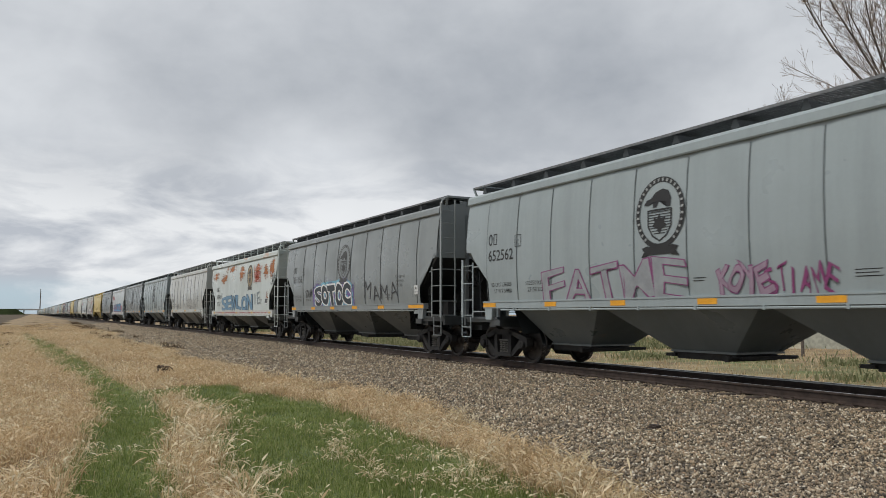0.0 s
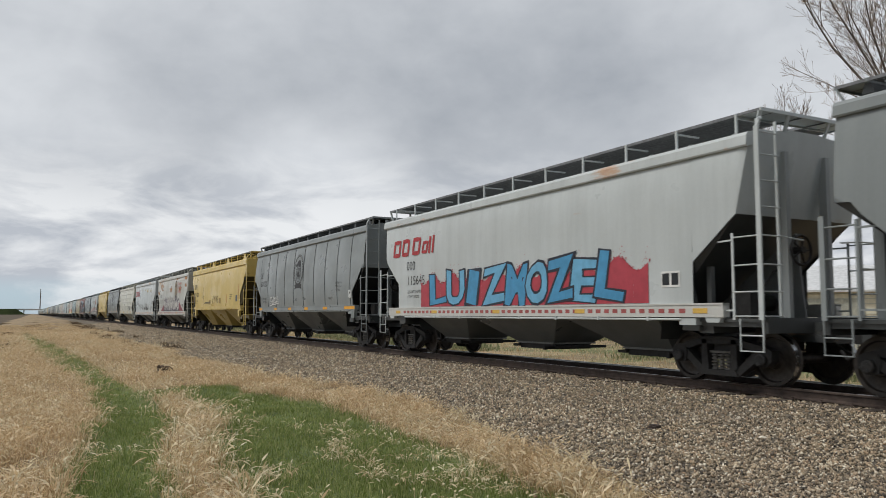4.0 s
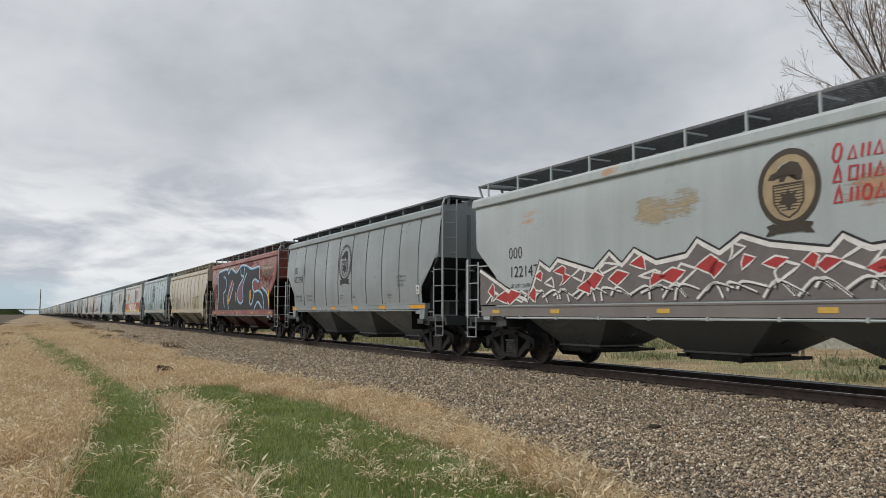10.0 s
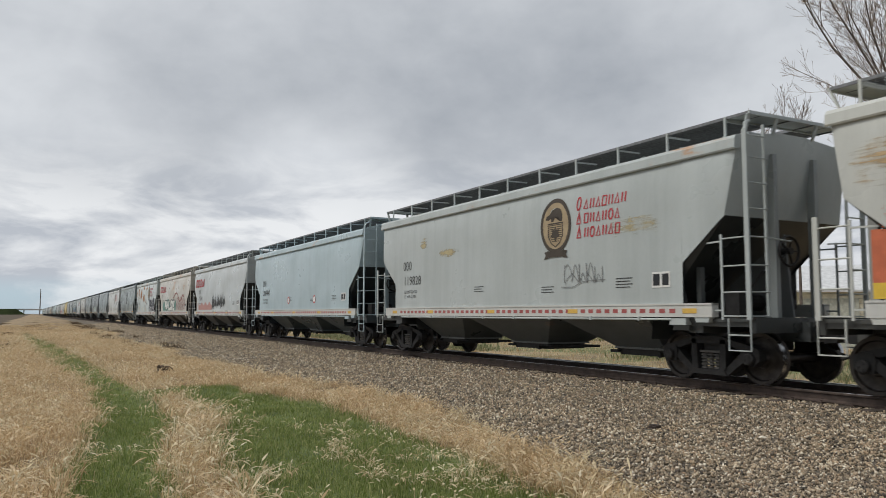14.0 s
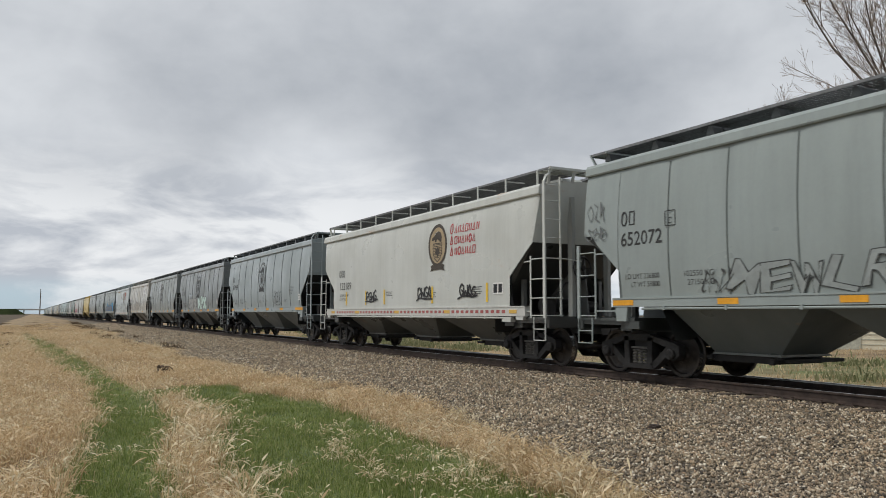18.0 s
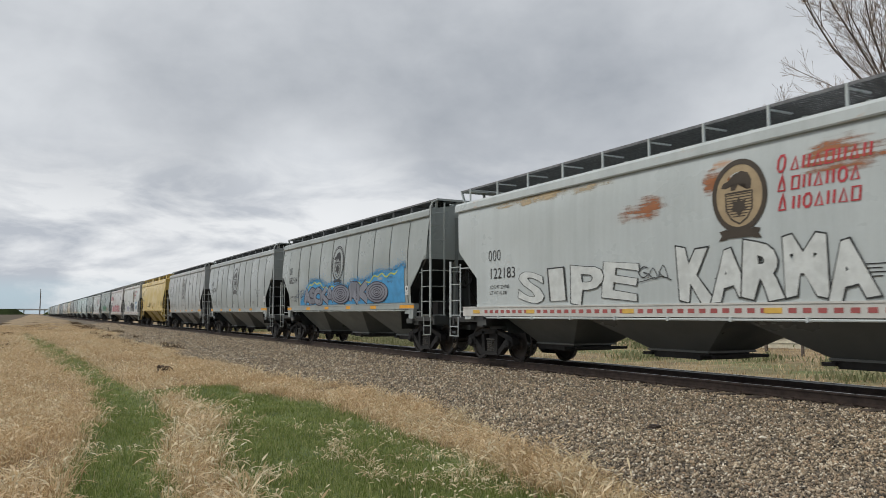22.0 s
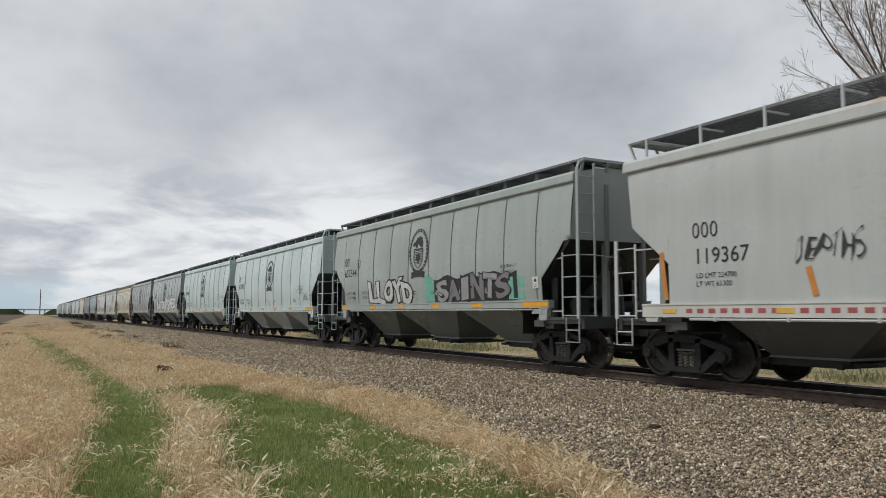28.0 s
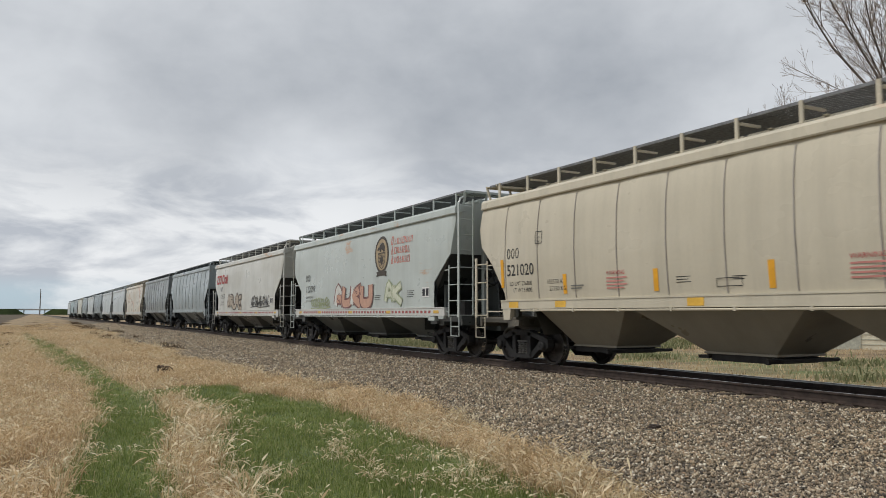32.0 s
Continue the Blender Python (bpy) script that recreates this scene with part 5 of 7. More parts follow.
def reflector(car, kind, s, w, colour):
    z0, z1, _ = KINDS[kind]["sill"]
    key = (kind, w, colour)
    if key not in REFLECT:
        x = -half_width(kind, z1) - 0.03
        REFLECT[key] = Shape().box(x - 0.006, x + 0.002, -w / 2, w / 2, z0 + (0.07 if kind == B else 0.03), z1 - (0.08 if kind == B else 0.035)).mesh("reflector", spray(*colour))
    part("reflector", REFLECT[key], car, loc=(0, s - KINDS[kind]["L"] / 2, 0))


def tape(car):
    """Red and white conspicuity tape along the sill."""
    if "tape" not in REFLECT:
        z0, z1, _ = KINDS[B]["sill"]
        x = -half_width(B, z1) - 0.03
        s = Shape()
        for k in range(46):
            y = -6.1 + k * 0.262
            s.box(x - 0.004, x + 0.002, y, y + 0.15, z0 + 0.075, z1 - 0.085)
        REFLECT["tape"] = s.mesh("reflective_tape", spray(158, 84, 82))
    part("reflective_tape", REFLECT["tape"], car, "faded red and white reflective tape")


RUST_WASH = {}


def rust_wash(tone):
    """Rust bleeding through paint: a soft, streaky film that thins out to clear at its edges."""
    if tone not in RUST_WASH:
        k = Mat("rust_wash", 0.8)
        at = k.node("ShaderNodeTexCoord").outputs["Generated"]
        sep = k.node("ShaderNodeSeparateXYZ")
        k.link(at, sep.inputs[0])

        def away(v):
            q = k.math("MULTIPLY", k.math("SUBTRACT", v, 0.5), 2.0)
            return k.math("MULTIPLY", q, q)
        d = k.math("ADD", away(sep.outputs[1]), away(sep.outputs[2]))
        n = k.math("ADD", k.math("MULTIPLY", k.noise(1.5, 5, (1, 1, 1), 0.6), 0.55), k.math("MULTIPLY", k.noise(2.4, 6, (1, 0.55, 7.0), 0.65), 0.45))
        v = k.math("SUBTRACT", k.math("ADD", k.math("MULTIPLY", k.math("SUBTRACT", n, 0.5), 3.2), 0.40), k.math("MULTIPLY", d, 0.52))
        f = k.band(v, -0.05, 0.5, 0.0, 0.82)
        base = srgb(*tone)[:3]
        c = k.mix(k.noise(4, 5, (1, 1, 3), 0.6), tuple(v * 0.62 for v in base), tuple(min(1, v * 1.25) for v in base))
        clear = k.node("ShaderNodeBsdfTransparent")
        both = k.node("ShaderNodeMixShader")
        k.link(f, both.inputs[0])
        k.link(clear.outputs[0], both.inputs[1])
        k.link(k.bsdf.outputs[0], both.inputs[2])
        k.link(both.outputs[0], next(q for q in k.nt.nodes if q.type == "OUTPUT_MATERIAL").inputs[0])
        RUST_WASH[tone] = k.done(c)
    return RUST_WASH[tone]


def stain(g, s0, s1, z0, z1, tone=(164, 104, 66)):
    """One rusty patch on the car's side between s0 and s1."""
    sh, cols = Shape(), 4
    rows = max(2, int((z1 - z0) / 0.2))
    for i in range(cols):
        for j in range(rows):
            a, b = s0 + (s1 - s0) * i / cols, s0 + (s1 - s0) * (i + 1) / cols
            c, d = z0 + (z1 - z0) * j / rows, z0 + (z1 - z0) * (j + 1) / rows
            sh.face([g.at(a, c, -0.008), g.at(b, c, -0.008), g.at(b, d, -0.008), g.at(a, d, -0.008)])
    g.done.append(("rust_stain", sh, [rust_wash(tone)]))


def rust(g, rng, s, z, w, h, n=500, tone=(164, 104, 66)):
    """A rusty patch round one spot."""
    stain(g, min(g.L - 0.95, s + w), max(0.95, s - w), max(1.55, z - h), min(4.16, z + h), tone)


def throwup(g, rng, word, s0, s1, z0, z1, fill, line, w=0.05, fat=0.05, lean=0.0, glow=None, thin=False):
    """Hand-drawn fat letters between s0 and s1: each one fills its slot, outlined, a little uneven."""
    n = len(word)
    step = (s1 - s0) / n
    for i, ch in enumerate(word):
        core = glyphs(ch, 0.0)[0]
        x0, x1, y0, y1 = min(v[0] for v in core), max(v[0] for v in core), min(v[1] for v in core), max(v[1] for v in core)
        slim = 0.3 if x1 - x0 < 0.3 else 0.0
        a, b = s0 + step * (i + 0.04 + slim), s0 + step * (i + (0.86 if thin else 0.93) - slim)
        lo, hi = z0 + (z1 - z0) * rng.uniform(0.0, 0.10), z1 - (z1 - z0) * rng.uniform(0.0, 0.16)
        skew, ph = lean + rng.uniform(-0.10, 0.10), rng.uniform(0, 6)
        k = max((hi - lo) / (y1 - y0), abs(b - a) / max(0.2, x1 - x0))

        def lay(grow, colour, up):
            vs, fs = glyphs(ch, grow)
            m = g.ink(colour)
            base = len(g.sh.v)
            for vx, vy in vs:
                u, t = (vx - x0) / max(0.05, x1 - x0), (vy - y0) / (y1 - y0)
                g.sh.v.append(g.at(a + (b - a) * u - skew * (t - 0.5) + 0.05 * math.sin(4.0 * t + ph), lo + (hi - lo) * t + 0.06 * math.sin(2.6 * u + ph), up))
            g.sh.f.extend(tuple(base + q for q in f) for f in fs)
            g.sh.m.extend([m] * len(fs))
        lift = 0.0032 * (i % 3)
        if glow:
            lay((fat + w + 0.09) / k, glow, 0.0)
        if thin:
            lay(max(fat / k, -0.016), line, 0.003 + lift)
        else:
            lay((fat + w) / k, line, 0.003 + lift)
            lay(fat / k, fill if isinstance(fill[0], int) else fill[i % len(fill)], 0.0048 + lift)
        g.cut()


def spikes(g, rng, pts, z0, fill, accent, edge, back):
    """A jagged sprayed wall of points with pale edges, red kites and inner slashes."""
    m = g.ink(fill)
    for (a, b), (c, d) in zip(pts, pts[1:]):
        g.sh.face([g.at(a, z0), g.at(c, z0), g.at(c, max(d, z0 + 0.01)), g.at(a, max(b, z0 + 0.01))], m)
    g.stroke([(a, b - 0.05) for a, b in pts], 0.12, edge, 0.003)
    g.stroke(pts, 0.04, back, 0.006)
    g.cut("spray_cloud")
    n = int((pts[0][0] - pts[-1][0]) / 0.36)
    for k in range(n):
        a = pts[0][0] - 0.5 - k * 0.36 + rng.uniform(-0.12, 0.12)
        top = lerp(sorted(pts), a)
        w, h, lean = rng.uniform(0.12, 0.34), rng.uniform(0.10, 0.24), rng.uniform(-0.25, 0.25)
        b = max(z0 + 0.2, top - rng.uniform(0.22, 0.45))
        tri = [(a + w, b - h * 0.2), (a + lean * 0.6, b + h * 0.8), (a - w, b + h * 0.3), (a + lean, b - h)]
        if k % 3 != 1:
            g.stroke(tri, 0.07, edge, 0.0075, True)
            g.poly(tri, accent, 0.009)
        else:
            g.stroke(tri, 0.05, edge, 0.0075, True)
        q = smooth_line([(a + 0.25, z0 + rng.uniform(0.02, 0.2)), (a + lean, z0 + 0.32), (a - 0.35, z0 + rng.uniform(0.02, 0.25))])
        g.stroke(q, 0.05, edge, 0.005)
        g.stroke([(u - 0.05, v - 0.035) for u, v in q], 0.02, back, 0.0065)
    g.cut("sprayed_letter")


def rail_name(g):
    """Slanted red company lettering as plain blocks."""
    for a, w, h, t in ((15.0, 0.50, 0.5, 0.13), (14.35, 0.48, 0.5, 0.13), (13.6, 0.50, 0.5, 0.13), (12.95, 0.34, 0.36, 0.11), (12.50, 0.0, 0.5, 0.12), (12.28, 0.0, 0.52, 0.12)):
        if w:
            g.stroke([(a, 3.12), (a - w * 0.82, 3.12), (a - w * 0.82 - 0.1, 3.04 + h), (a - 0.1, 3.04 + h)], t, (166, 48, 52), 0.0, True)
        else:
            g.stroke([(a, 3.06), (a - 0.1, 3.06 + h)], t, (166, 48, 52))


def graffiti(i, car):
    kind = PLAN[i][0]
    rng = random.Random(100 + i)
    g = Side(kind, 0.012)
    note = ""
    PUR, TEAL, BLU, GRN = (122, 62, 104), (120, 178, 196), (62, 104, 140), (52, 112, 84)
    if i == 0:
        throwup(g, rng, "FATME", 12.3, 7.75, 1.47, 2.30, (146, 150, 154), (132, 72, 116), 0.034, 0.01)
        throwup(g, rng, "XOYE", 7.1, 6.0, 1.55, 2.08, (150, 130, 146), (126, 70, 112), 0.02, 0.02)
        throwup(g, rng, "STIAME", 6.1, 4.8, 1.52, 2.05, INK, (130, 62, 108), thin=True, fat=0.0)
        note = "purple hollow sprayed letters"
    elif i == 1:
        g.band(12.0, 7.4, lambda s: 1.5, lambda s: 2.30 + 0.12 * math.sin(s * 4), (112, 96, 150))
        mist(g, rng, 12.0, 7.4, lambda s: 1.5, lambda s: 2.30 + 0.12 * math.sin(s * 4), (112, 96, 150), 700, 0.14)
        g.cut("spray_cloud")
        throwup(g, rng, "SOTOC", 11.7, 7.7, 1.58, 2.34, (50, 58, 64), CHALK, 0.07, 0.07, glow=TEAL)
        throwup(g, rng, "MAMA", 6.4, 3.5, 1.7, 2.35, INK, (48, 48, 50), thin=True, fat=-0.02)
        throwup(g, rng, "SOMIE", 12.95, 12.05, 1.95, 2.28, INK, INK, thin=True, fat=0.0)
        note = "white and turquoise sprayed piece"
    elif i == 2:
        for q in ((15.5, 13.4, 3.2, 3.9), (13.1, 11.2, 3.0, 3.75), (8.5, 6.8, 2.75, 4.14), (5.1, 3.6, 2.75, 3.95), (3.4, 2.2, 2.85, 3.85), (2.2, 0.95, 2.9, 4.05), (2.8, 2.2, 1.65, 2.5), (12.0, 9.0, 3.6, 4.14)):
            stain(g, *q, (176, 112, 66))
        stain(g, 5.0, 3.7, 2.85, 3.7, (178, 78, 56))
        throwup(g, rng, "SEWLON", 12.6, 5.2, 1.45, 2.32, (104, 140, 164), (44, 72, 104), 0.045, 0.05)
        throwup(g, rng, "IE", 5.1, 3.7, 1.75, 2.4, INK, (128, 138, 142), thin=True, fat=-0.01)
        throwup(g, rng, "SAMO", 1.75, 0.95, 2.65, 3.3, INK, (50, 60, 64), thin=True, fat=-0.02, lean=0.2)
        note = "rusty sides and blue sprayed letters"
    elif i == 3:
        throwup(g, rng, "DEWLS", 7.9, 4.6, 1.55, 2.25, (176, 176, 171), (92, 92, 90), 0.028, 0.06)
        for q in (0, 1):
            g.ring(4.35 - q * 0.3, 2.45, 0.2, 0.24, 0.025, (130, 130, 126), 0.003, 16)
        g.stroke(smooth_line([(4.7, 1.9), (4.3, 1.72), (3.9, 2.1), (4.0, 2.5)]), 0.025, (130, 130, 126), 0.003)
        throwup(g, rng, "DAVLD", 12.0, 10.7, 1.6, 2.0, INK, (112, 112, 108), thin=True, fat=-0.02)
        note = "thin black outlined letters"
    elif i == 4:
        tag(g, rng, 7.4, 6.6, 1.8, 2.4, (96, 98, 98), 0.04)
    elif i == 5:
        throwup(g, rng, "HARVESO", 12.3, 7.5, 1.6, 2.38, (158, 161, 159), (62, 62, 64), 0.024, 0.03)
        throwup(g, rng, "AM", 14.4, 13.6, 2.1, 2.5, INK, (90, 92, 92), thin=True, fat=-0.02)
        note = "thin black outlined letters"
    elif i == 6:
        rail_name(g)
        g.band(13.0, 3.2, lambda s: 1.45, lambda s: 2.1 + 0.3 * math.sin(s * 2.7) ** 2, (168, 62, 74))
        mist(g, rng, 13.0, 3.2, lambda s: 1.45, lambda s: 2.1 + 0.3 * math.sin(s * 2.7) ** 2, (168, 62, 74), 700, 0.08)
        g.cut("spray_cloud")
        throwup(g, rng, "LUIZ", 12.4, 8.3, 1.5, 2.45, ((70, 142, 184), (104, 166, 200)), (40, 44, 56), 0.06, 0.05, 0.1)
        throwup(g, rng, "MOZEL", 8.2, 3.8, 1.5, 2.5, ((70, 142, 184), (104, 166, 200)), (40, 44, 56), 0.06, 0.05, 0.1)
        note = "blue and crimson sprayed piece"
    elif i == 7:
        tag(g, rng, 12.8, 11.5, 1.7, 2.1, CHALK, 0.04)
    elif i == 8:
        g.ring(12.6, 2.55, 0.26, 0.3, 0.02, (120, 104, 56), 0.002, 20)
        g.stroke(smooth_line([(12.95, 2.35), (12.6, 2.28), (12.25, 2.4), (12.6, 2.45), (12.6, 3.0)]), 0.022, (120, 104, 56), 0.002)
        throwup(g, rng, "DURKE", 9.6, 7.8, 1.9, 2.4, INK, (112, 100, 60), thin=True, fat=-0.03)
        small_lines(g, 11.9, 1.95, 1, 1.5, (84, 76, 48), 0.05)
    elif i == 9:
        for q in ((15.5, 14.2, 2.8, 3.4), (14.2, 12.0, 3.15, 4.0), (9.0, 7.7, 2.85, 3.6), (6.7, 4.4, 3.9, 4.16), (2.9, 1.0, 3.8, 4.16), (2.1, 0.95, 3.2, 3.6), (4.6, 3.2, 2.9, 3.5)):
            stain(g, *q, (180, 134, 92))
        g.band(13.4, 11.4, lambda s: 1.45, lambda s: 1.5 + 0.35 * (13.4 - s), (132, 50, 60))
        g.band(4.9, 2.6, lambda s: 1.45, lambda s: 1.5 + 0.40 * (s - 2.6), (132, 50, 60))
        g.band(11.9, 4.3, lambda s: 1.45, lambda s: 2.36 + 0.18 * math.sin(s * 3.1) * math.sin(s * 7.3), (62, 57, 72), 0.003)
        flames(g, rng, 12.0, 4.3, 1.9, 2.78, [(54, 50, 64), (104, 96, 122)], None, None, 46)
        for k in range(150):
            a = 11.7 - k * 0.049 + rng.uniform(-0.1, 0.1)
            b = rng.uniform(1.48, 2.1)
            h = rng.uniform(0.3, 0.65)
            q = smooth_line([(a, b), (a + rng.uniform(-0.12, 0.12), b + h * 0.5), (a + rng.uniform(-0.15, 0.15), b + h)])
            g.stroke(q, rng.uniform(0.04, 0.08), (224, 222, 216), 0.010)
        note = "wild white flame-like sprayed piece"
    elif i == 10:
        rail_name(g)
        for s in (12.4, 11.9, 11.5, 10.9, 10.3, 9.7, 9.2):
            tag(g, rng, s, s - 0.35, 1.65 + rng.uniform(0, 0.3), 2.25, INK, 0.018)
        tag(g, rng, 7.4, 6.0, 1.8, 2.25, INK, 0.032)
        tag(g, rng, 5.6, 4.2, 1.75, 2.6, (120, 122, 122), 0.016)
        tag(g, rng, 2.9, 2.2, 2.2, 2.45, INK, 0.03)
        tag(g, rng, 3.6, 3.0, 1.62, 1.82, INK, 0.026)
        for q in ((5.8, 3.5, 0.6, 0.2, 160), (3.6, 3.5, 0.8, 0.3, 300), (3.4, 3.0, 0.4, 0.15, 100), (7.8, 3.6, 0.3, 0.1, 60)):
            rust(g, rng, *q, (206, 192, 146))
        rust(g, rng, 7.0, 1.75, 3.0, 0.2, 160, (70, 66, 60))
        note = "small black tags"
    elif i == 11:
        tag(g, rng, 5.2, 4.2, 1.65, 2.1, INK, 0.07)
    elif i in (13, 35):
        throwup(g, rng, "KAGER" if i == 13 else "DUKEZ", 11.0, 10.0, 1.92, 2.4, INK, (62, 58, 40), thin=True, fat=-0.03, lean=0.15)
        small_lines(g, 9.9, 2.2, 3, 0.55, (84, 76, 48), 0.035, 0.09)
        g.ring(8.6, 2.1, 0.24, 0.24, 0.02, (150, 126, 66), 0.002, 18)
    elif i == 14:
        top = [(15.4, 2.45), (14.1, 1.9), (13.2, 1.62), (12.7, 2.5), (12.3, 2.3), (12.0, 2.52), (10.74, 2.2), (10.23, 2.56), (9.85, 2.28), (9.49, 2.56), (8.87, 2.28), (8.12, 2.36), (7.85, 2.62), (7.34, 2.36), (6.87, 2.62), (6.3, 2.43), (5.75, 2.34), (5.25, 2.26), (5.03, 2.46), (4.6, 2.24), (3.9, 2.3), (3.5, 2.55), (3.0, 2.2), (2.2, 1.9), (1.7, 1.6)]
        spikes(g, rng, top, 1.47, (112, 106, 104), (172, 58, 58), (226, 224, 220), (44, 40, 42))
        stain(g, 5.0, 3.2, 2.7, 3.4, (190, 150, 116))
        stain(g, 9.6, 7.6, 2.9, 3.6, (184, 168, 140))
        note = "grey and red spiky sprayed piece"
    elif i == 16:
        for q in ((4.6, 1.0, 2.9, 4.15), (14.8, 8.0, 3.7, 4.16), (3.9, 2.0, 2.5, 3.0)):
            stain(g, *q, (186, 172, 160))
        for q in ((5.0, 1.0, 2.4, 3.9), (15.6, 13.0, 1.5, 3.6), (9.0, 4.0, 3.7, 4.16)):
            stain(g, *q, (116, 58, 54))
        outline = [(13.8, 3.8), (11.6, 3.9), (11.0, 3.6), (10.4, 3.88), (9.0, 3.58), (8.1, 3.92), (6.9, 3.88), (5.6, 3.64), (4.2, 3.68), (4.0, 3.5), (4.1, 2.9)]
        g.band(13.8, 4.1, lambda s: 1.46, lambda s: lerp(sorted(outline), s), (26, 26, 30))
        g.band(5.2, 2.1, lambda s: 1.46, lambda s: lerp([(2.1, 1.46), (2.2, 1.8), (2.5, 2.25), (3.4, 2.56), (4.2, 2.42), (5.2, 2.5)], s), (26, 26, 30), 0.002)
        g.cut("spray_cloud")
        g.poly([(10.6, 3.2), (9.9, 3.2), (9.5, 2.95), (10.3, 2.1), (10.9, 2.0), (11.0, 2.35)], (134, 66, 62), 0.004)
        g.poly([(8.4, 2.75), (7.4, 3.2), (7.3, 2.6), (7.4, 2.0), (8.0, 1.85), (8.8, 2.25)], (118, 80, 96), 0.004)
        g.poly([(5.4, 2.85), (4.85, 3.05), (4.1, 2.85), (4.15, 2.5), (5.0, 2.42)], (134, 66, 62), 0.004)
        lines = (outline + [(4.85, 3.05), (5.4, 2.85), (5.05, 2.4), (4.1, 2.42), (3.3, 2.15), (3.0, 1.47)],
                 [(3.5, 2.58), (2.45, 2.22), (2.15, 1.7), (2.1, 1.46)],
                 [(7.2, 3.83), (7.35, 3.25), (8.35, 2.78), (8.8, 2.25), (8.05, 1.81), (7.33, 2.0), (7.5, 2.73), (6.65, 3.45)],
                 [(12.3, 3.48), (11.55, 3.27), (11.65, 2.66), (12.3, 2.38), (11.9, 1.59)], [(6.0, 2.45), (5.9, 1.83), (5.4, 1.76), (4.95, 2.4)],
                 [(11.3, 2.34), (10.8, 1.47)], [(9.95, 3.16), (10.97, 2.33), (10.6, 2.02), (9.6, 2.99)], [(13.75, 3.8), (13.6, 2.6), (13.75, 1.5)], [(8.1, 3.9), (7.9, 3.4), (7.3, 3.3)], [(4.9, 1.5), (4.2, 1.85), (3.4, 1.5)])
        for p in lines:
            g.stroke(smooth_line(list(p)), 0.13, (96, 150, 190), 0.006)
            g.stroke([(a - 0.03, b + 0.03) for a, b in smooth_line(list(p))], 0.05, (206, 222, 228), 0.009)
        g.cut("sprayed_letter")
        for q, z in ((10.9, 1.9), (9.05, 2.05), (5.75, 2.1), (2.15, 2.0)):
            g.stroke([(q, z + 0.42), (q - 0.08, z - 0.1 if q > 3 else z - 0.45)], 0.13, (224, 178, 44), 0.012)
        g.cut("spray_mark")
        note = "huge black blue-edged sprayed letters"
    elif i == 17:
        throwup(g, rng, "ANTO", 13.1, 10.9, 1.62, 2.45, (190, 182, 160), (98, 92, 80), 0.022, 0.02)
        throwup(g, rng, "RIBMY", 5.7, 3.5, 1.60, 2.42, (190, 184, 150), (72, 68, 50), 0.028, 0.03)
        for s in (9.2, 7.7):
            g.text("WARNING", s, 2.02, 0.08, (70, 66, 58))
            small_lines(g, s, 1.94, 4, 0.62, (120, 112, 98), 0.03, 0.07)
        g.poly([(1.98, 2.46), (1.56, 2.44), (1.62, 2.05), (1.85, 1.88)], (204, 200, 188), 0.002)
        note = "pale yellow and black sprayed letters"
    elif i == 18:
        throwup(g, rng, "TEARS", 11.7, 10.1, 1.62, 2.15, INK, (58, 108, 84), thin=True, fat=-0.015, lean=0.1)
        mist(g, rng, 11.6, 10.3, lambda s: 1.9, lambda s: 2.1, (128, 156, 144), 260, 0.12)
        throwup(g, rng, "DAFT", 9.95, 9.25, 1.66, 2.1, INK, (48, 100, 74), thin=True, fat=0.0)
        g.ring(9.6, 2.36, 0.07, 0.09, 0.07, (48, 100, 74), 0.003, 12)
        g.stroke([(9.6, 2.3), (9.62, 1.7)], 0.03, (48, 100, 74), 0.003)
        tag(g, rng, 4.4, 3.0, 1.7, 2.2, GRN, 0.04)
        note = "small dark green sprayed tags"
    elif i == 19:
        stain(g, 13.6, 11.2, 2.6, 3.9, (196, 168, 124))
        stain(g, 15.5, 13.8, 3.0, 3.9, (196, 168, 124))
        g.band(15.2, 1.9, lambda s: 1.66, lambda s: 2.38 + 0.06 * math.sin(s * 3), (190, 104, 72))
        g.band(15.2, 1.9, lambda s: 1.45, lambda s: 1.68, (214, 180, 66), 0.002)
        mist(g, rng, 15.0, 2.1, lambda s: 1.72, lambda s: 2.35, (190, 104, 72), 1800, 0.12)
        g.cut("spray_cloud")
        throwup(g, rng, "NERO", 11.7, 4.7, 1.46, 2.42, (224, 220, 214), (66, 44, 42), 0.05, 0.09, 0.1)
        throwup(g, rng, "90S", 4.9, 3.6, 1.95, 2.4, INK, INK, thin=True, fat=0.02)
        for s in (14.4, 12.6, 3.4, 2.5):
            g.poly([(s + (0.20 if q % 2 else 0.10) * math.cos(q * 0.628), 2.05 + (0.20 if q % 2 else 0.10) * math.sin(q * 0.628)) for q in range(10)], INK, 0.006)
            g.ring(s, 2.05, 0.08, 0.08, 0.08, (190, 104, 72), 0.008, 10)
        note = "white letters on an orange band"
    elif i == 20:
        tag(g, rng, 5.6, 4.3, 1.9, 2.35, (120, 122, 122), 0.02)
        for q in ((11.0, 3.0, 0.6, 0.15, 90), (3.4, 3.0, 0.9, 0.25, 200), (12.6, 3.4, 0.3, 0.2, 60)):
            rust(g, rng, *q, (190, 176, 136))
    elif i == 21:
        for s in (9.6, 6.0):
            g.ring(s, 1.85, 0.17, 0.17, 0.05, (180, 60, 60), 0.0, 20)
            g.ring(s, 1.85, 0.12, 0.12, 0.12, CHALK, 0.0, 20)
    elif i == 22:
        rail_name(g)
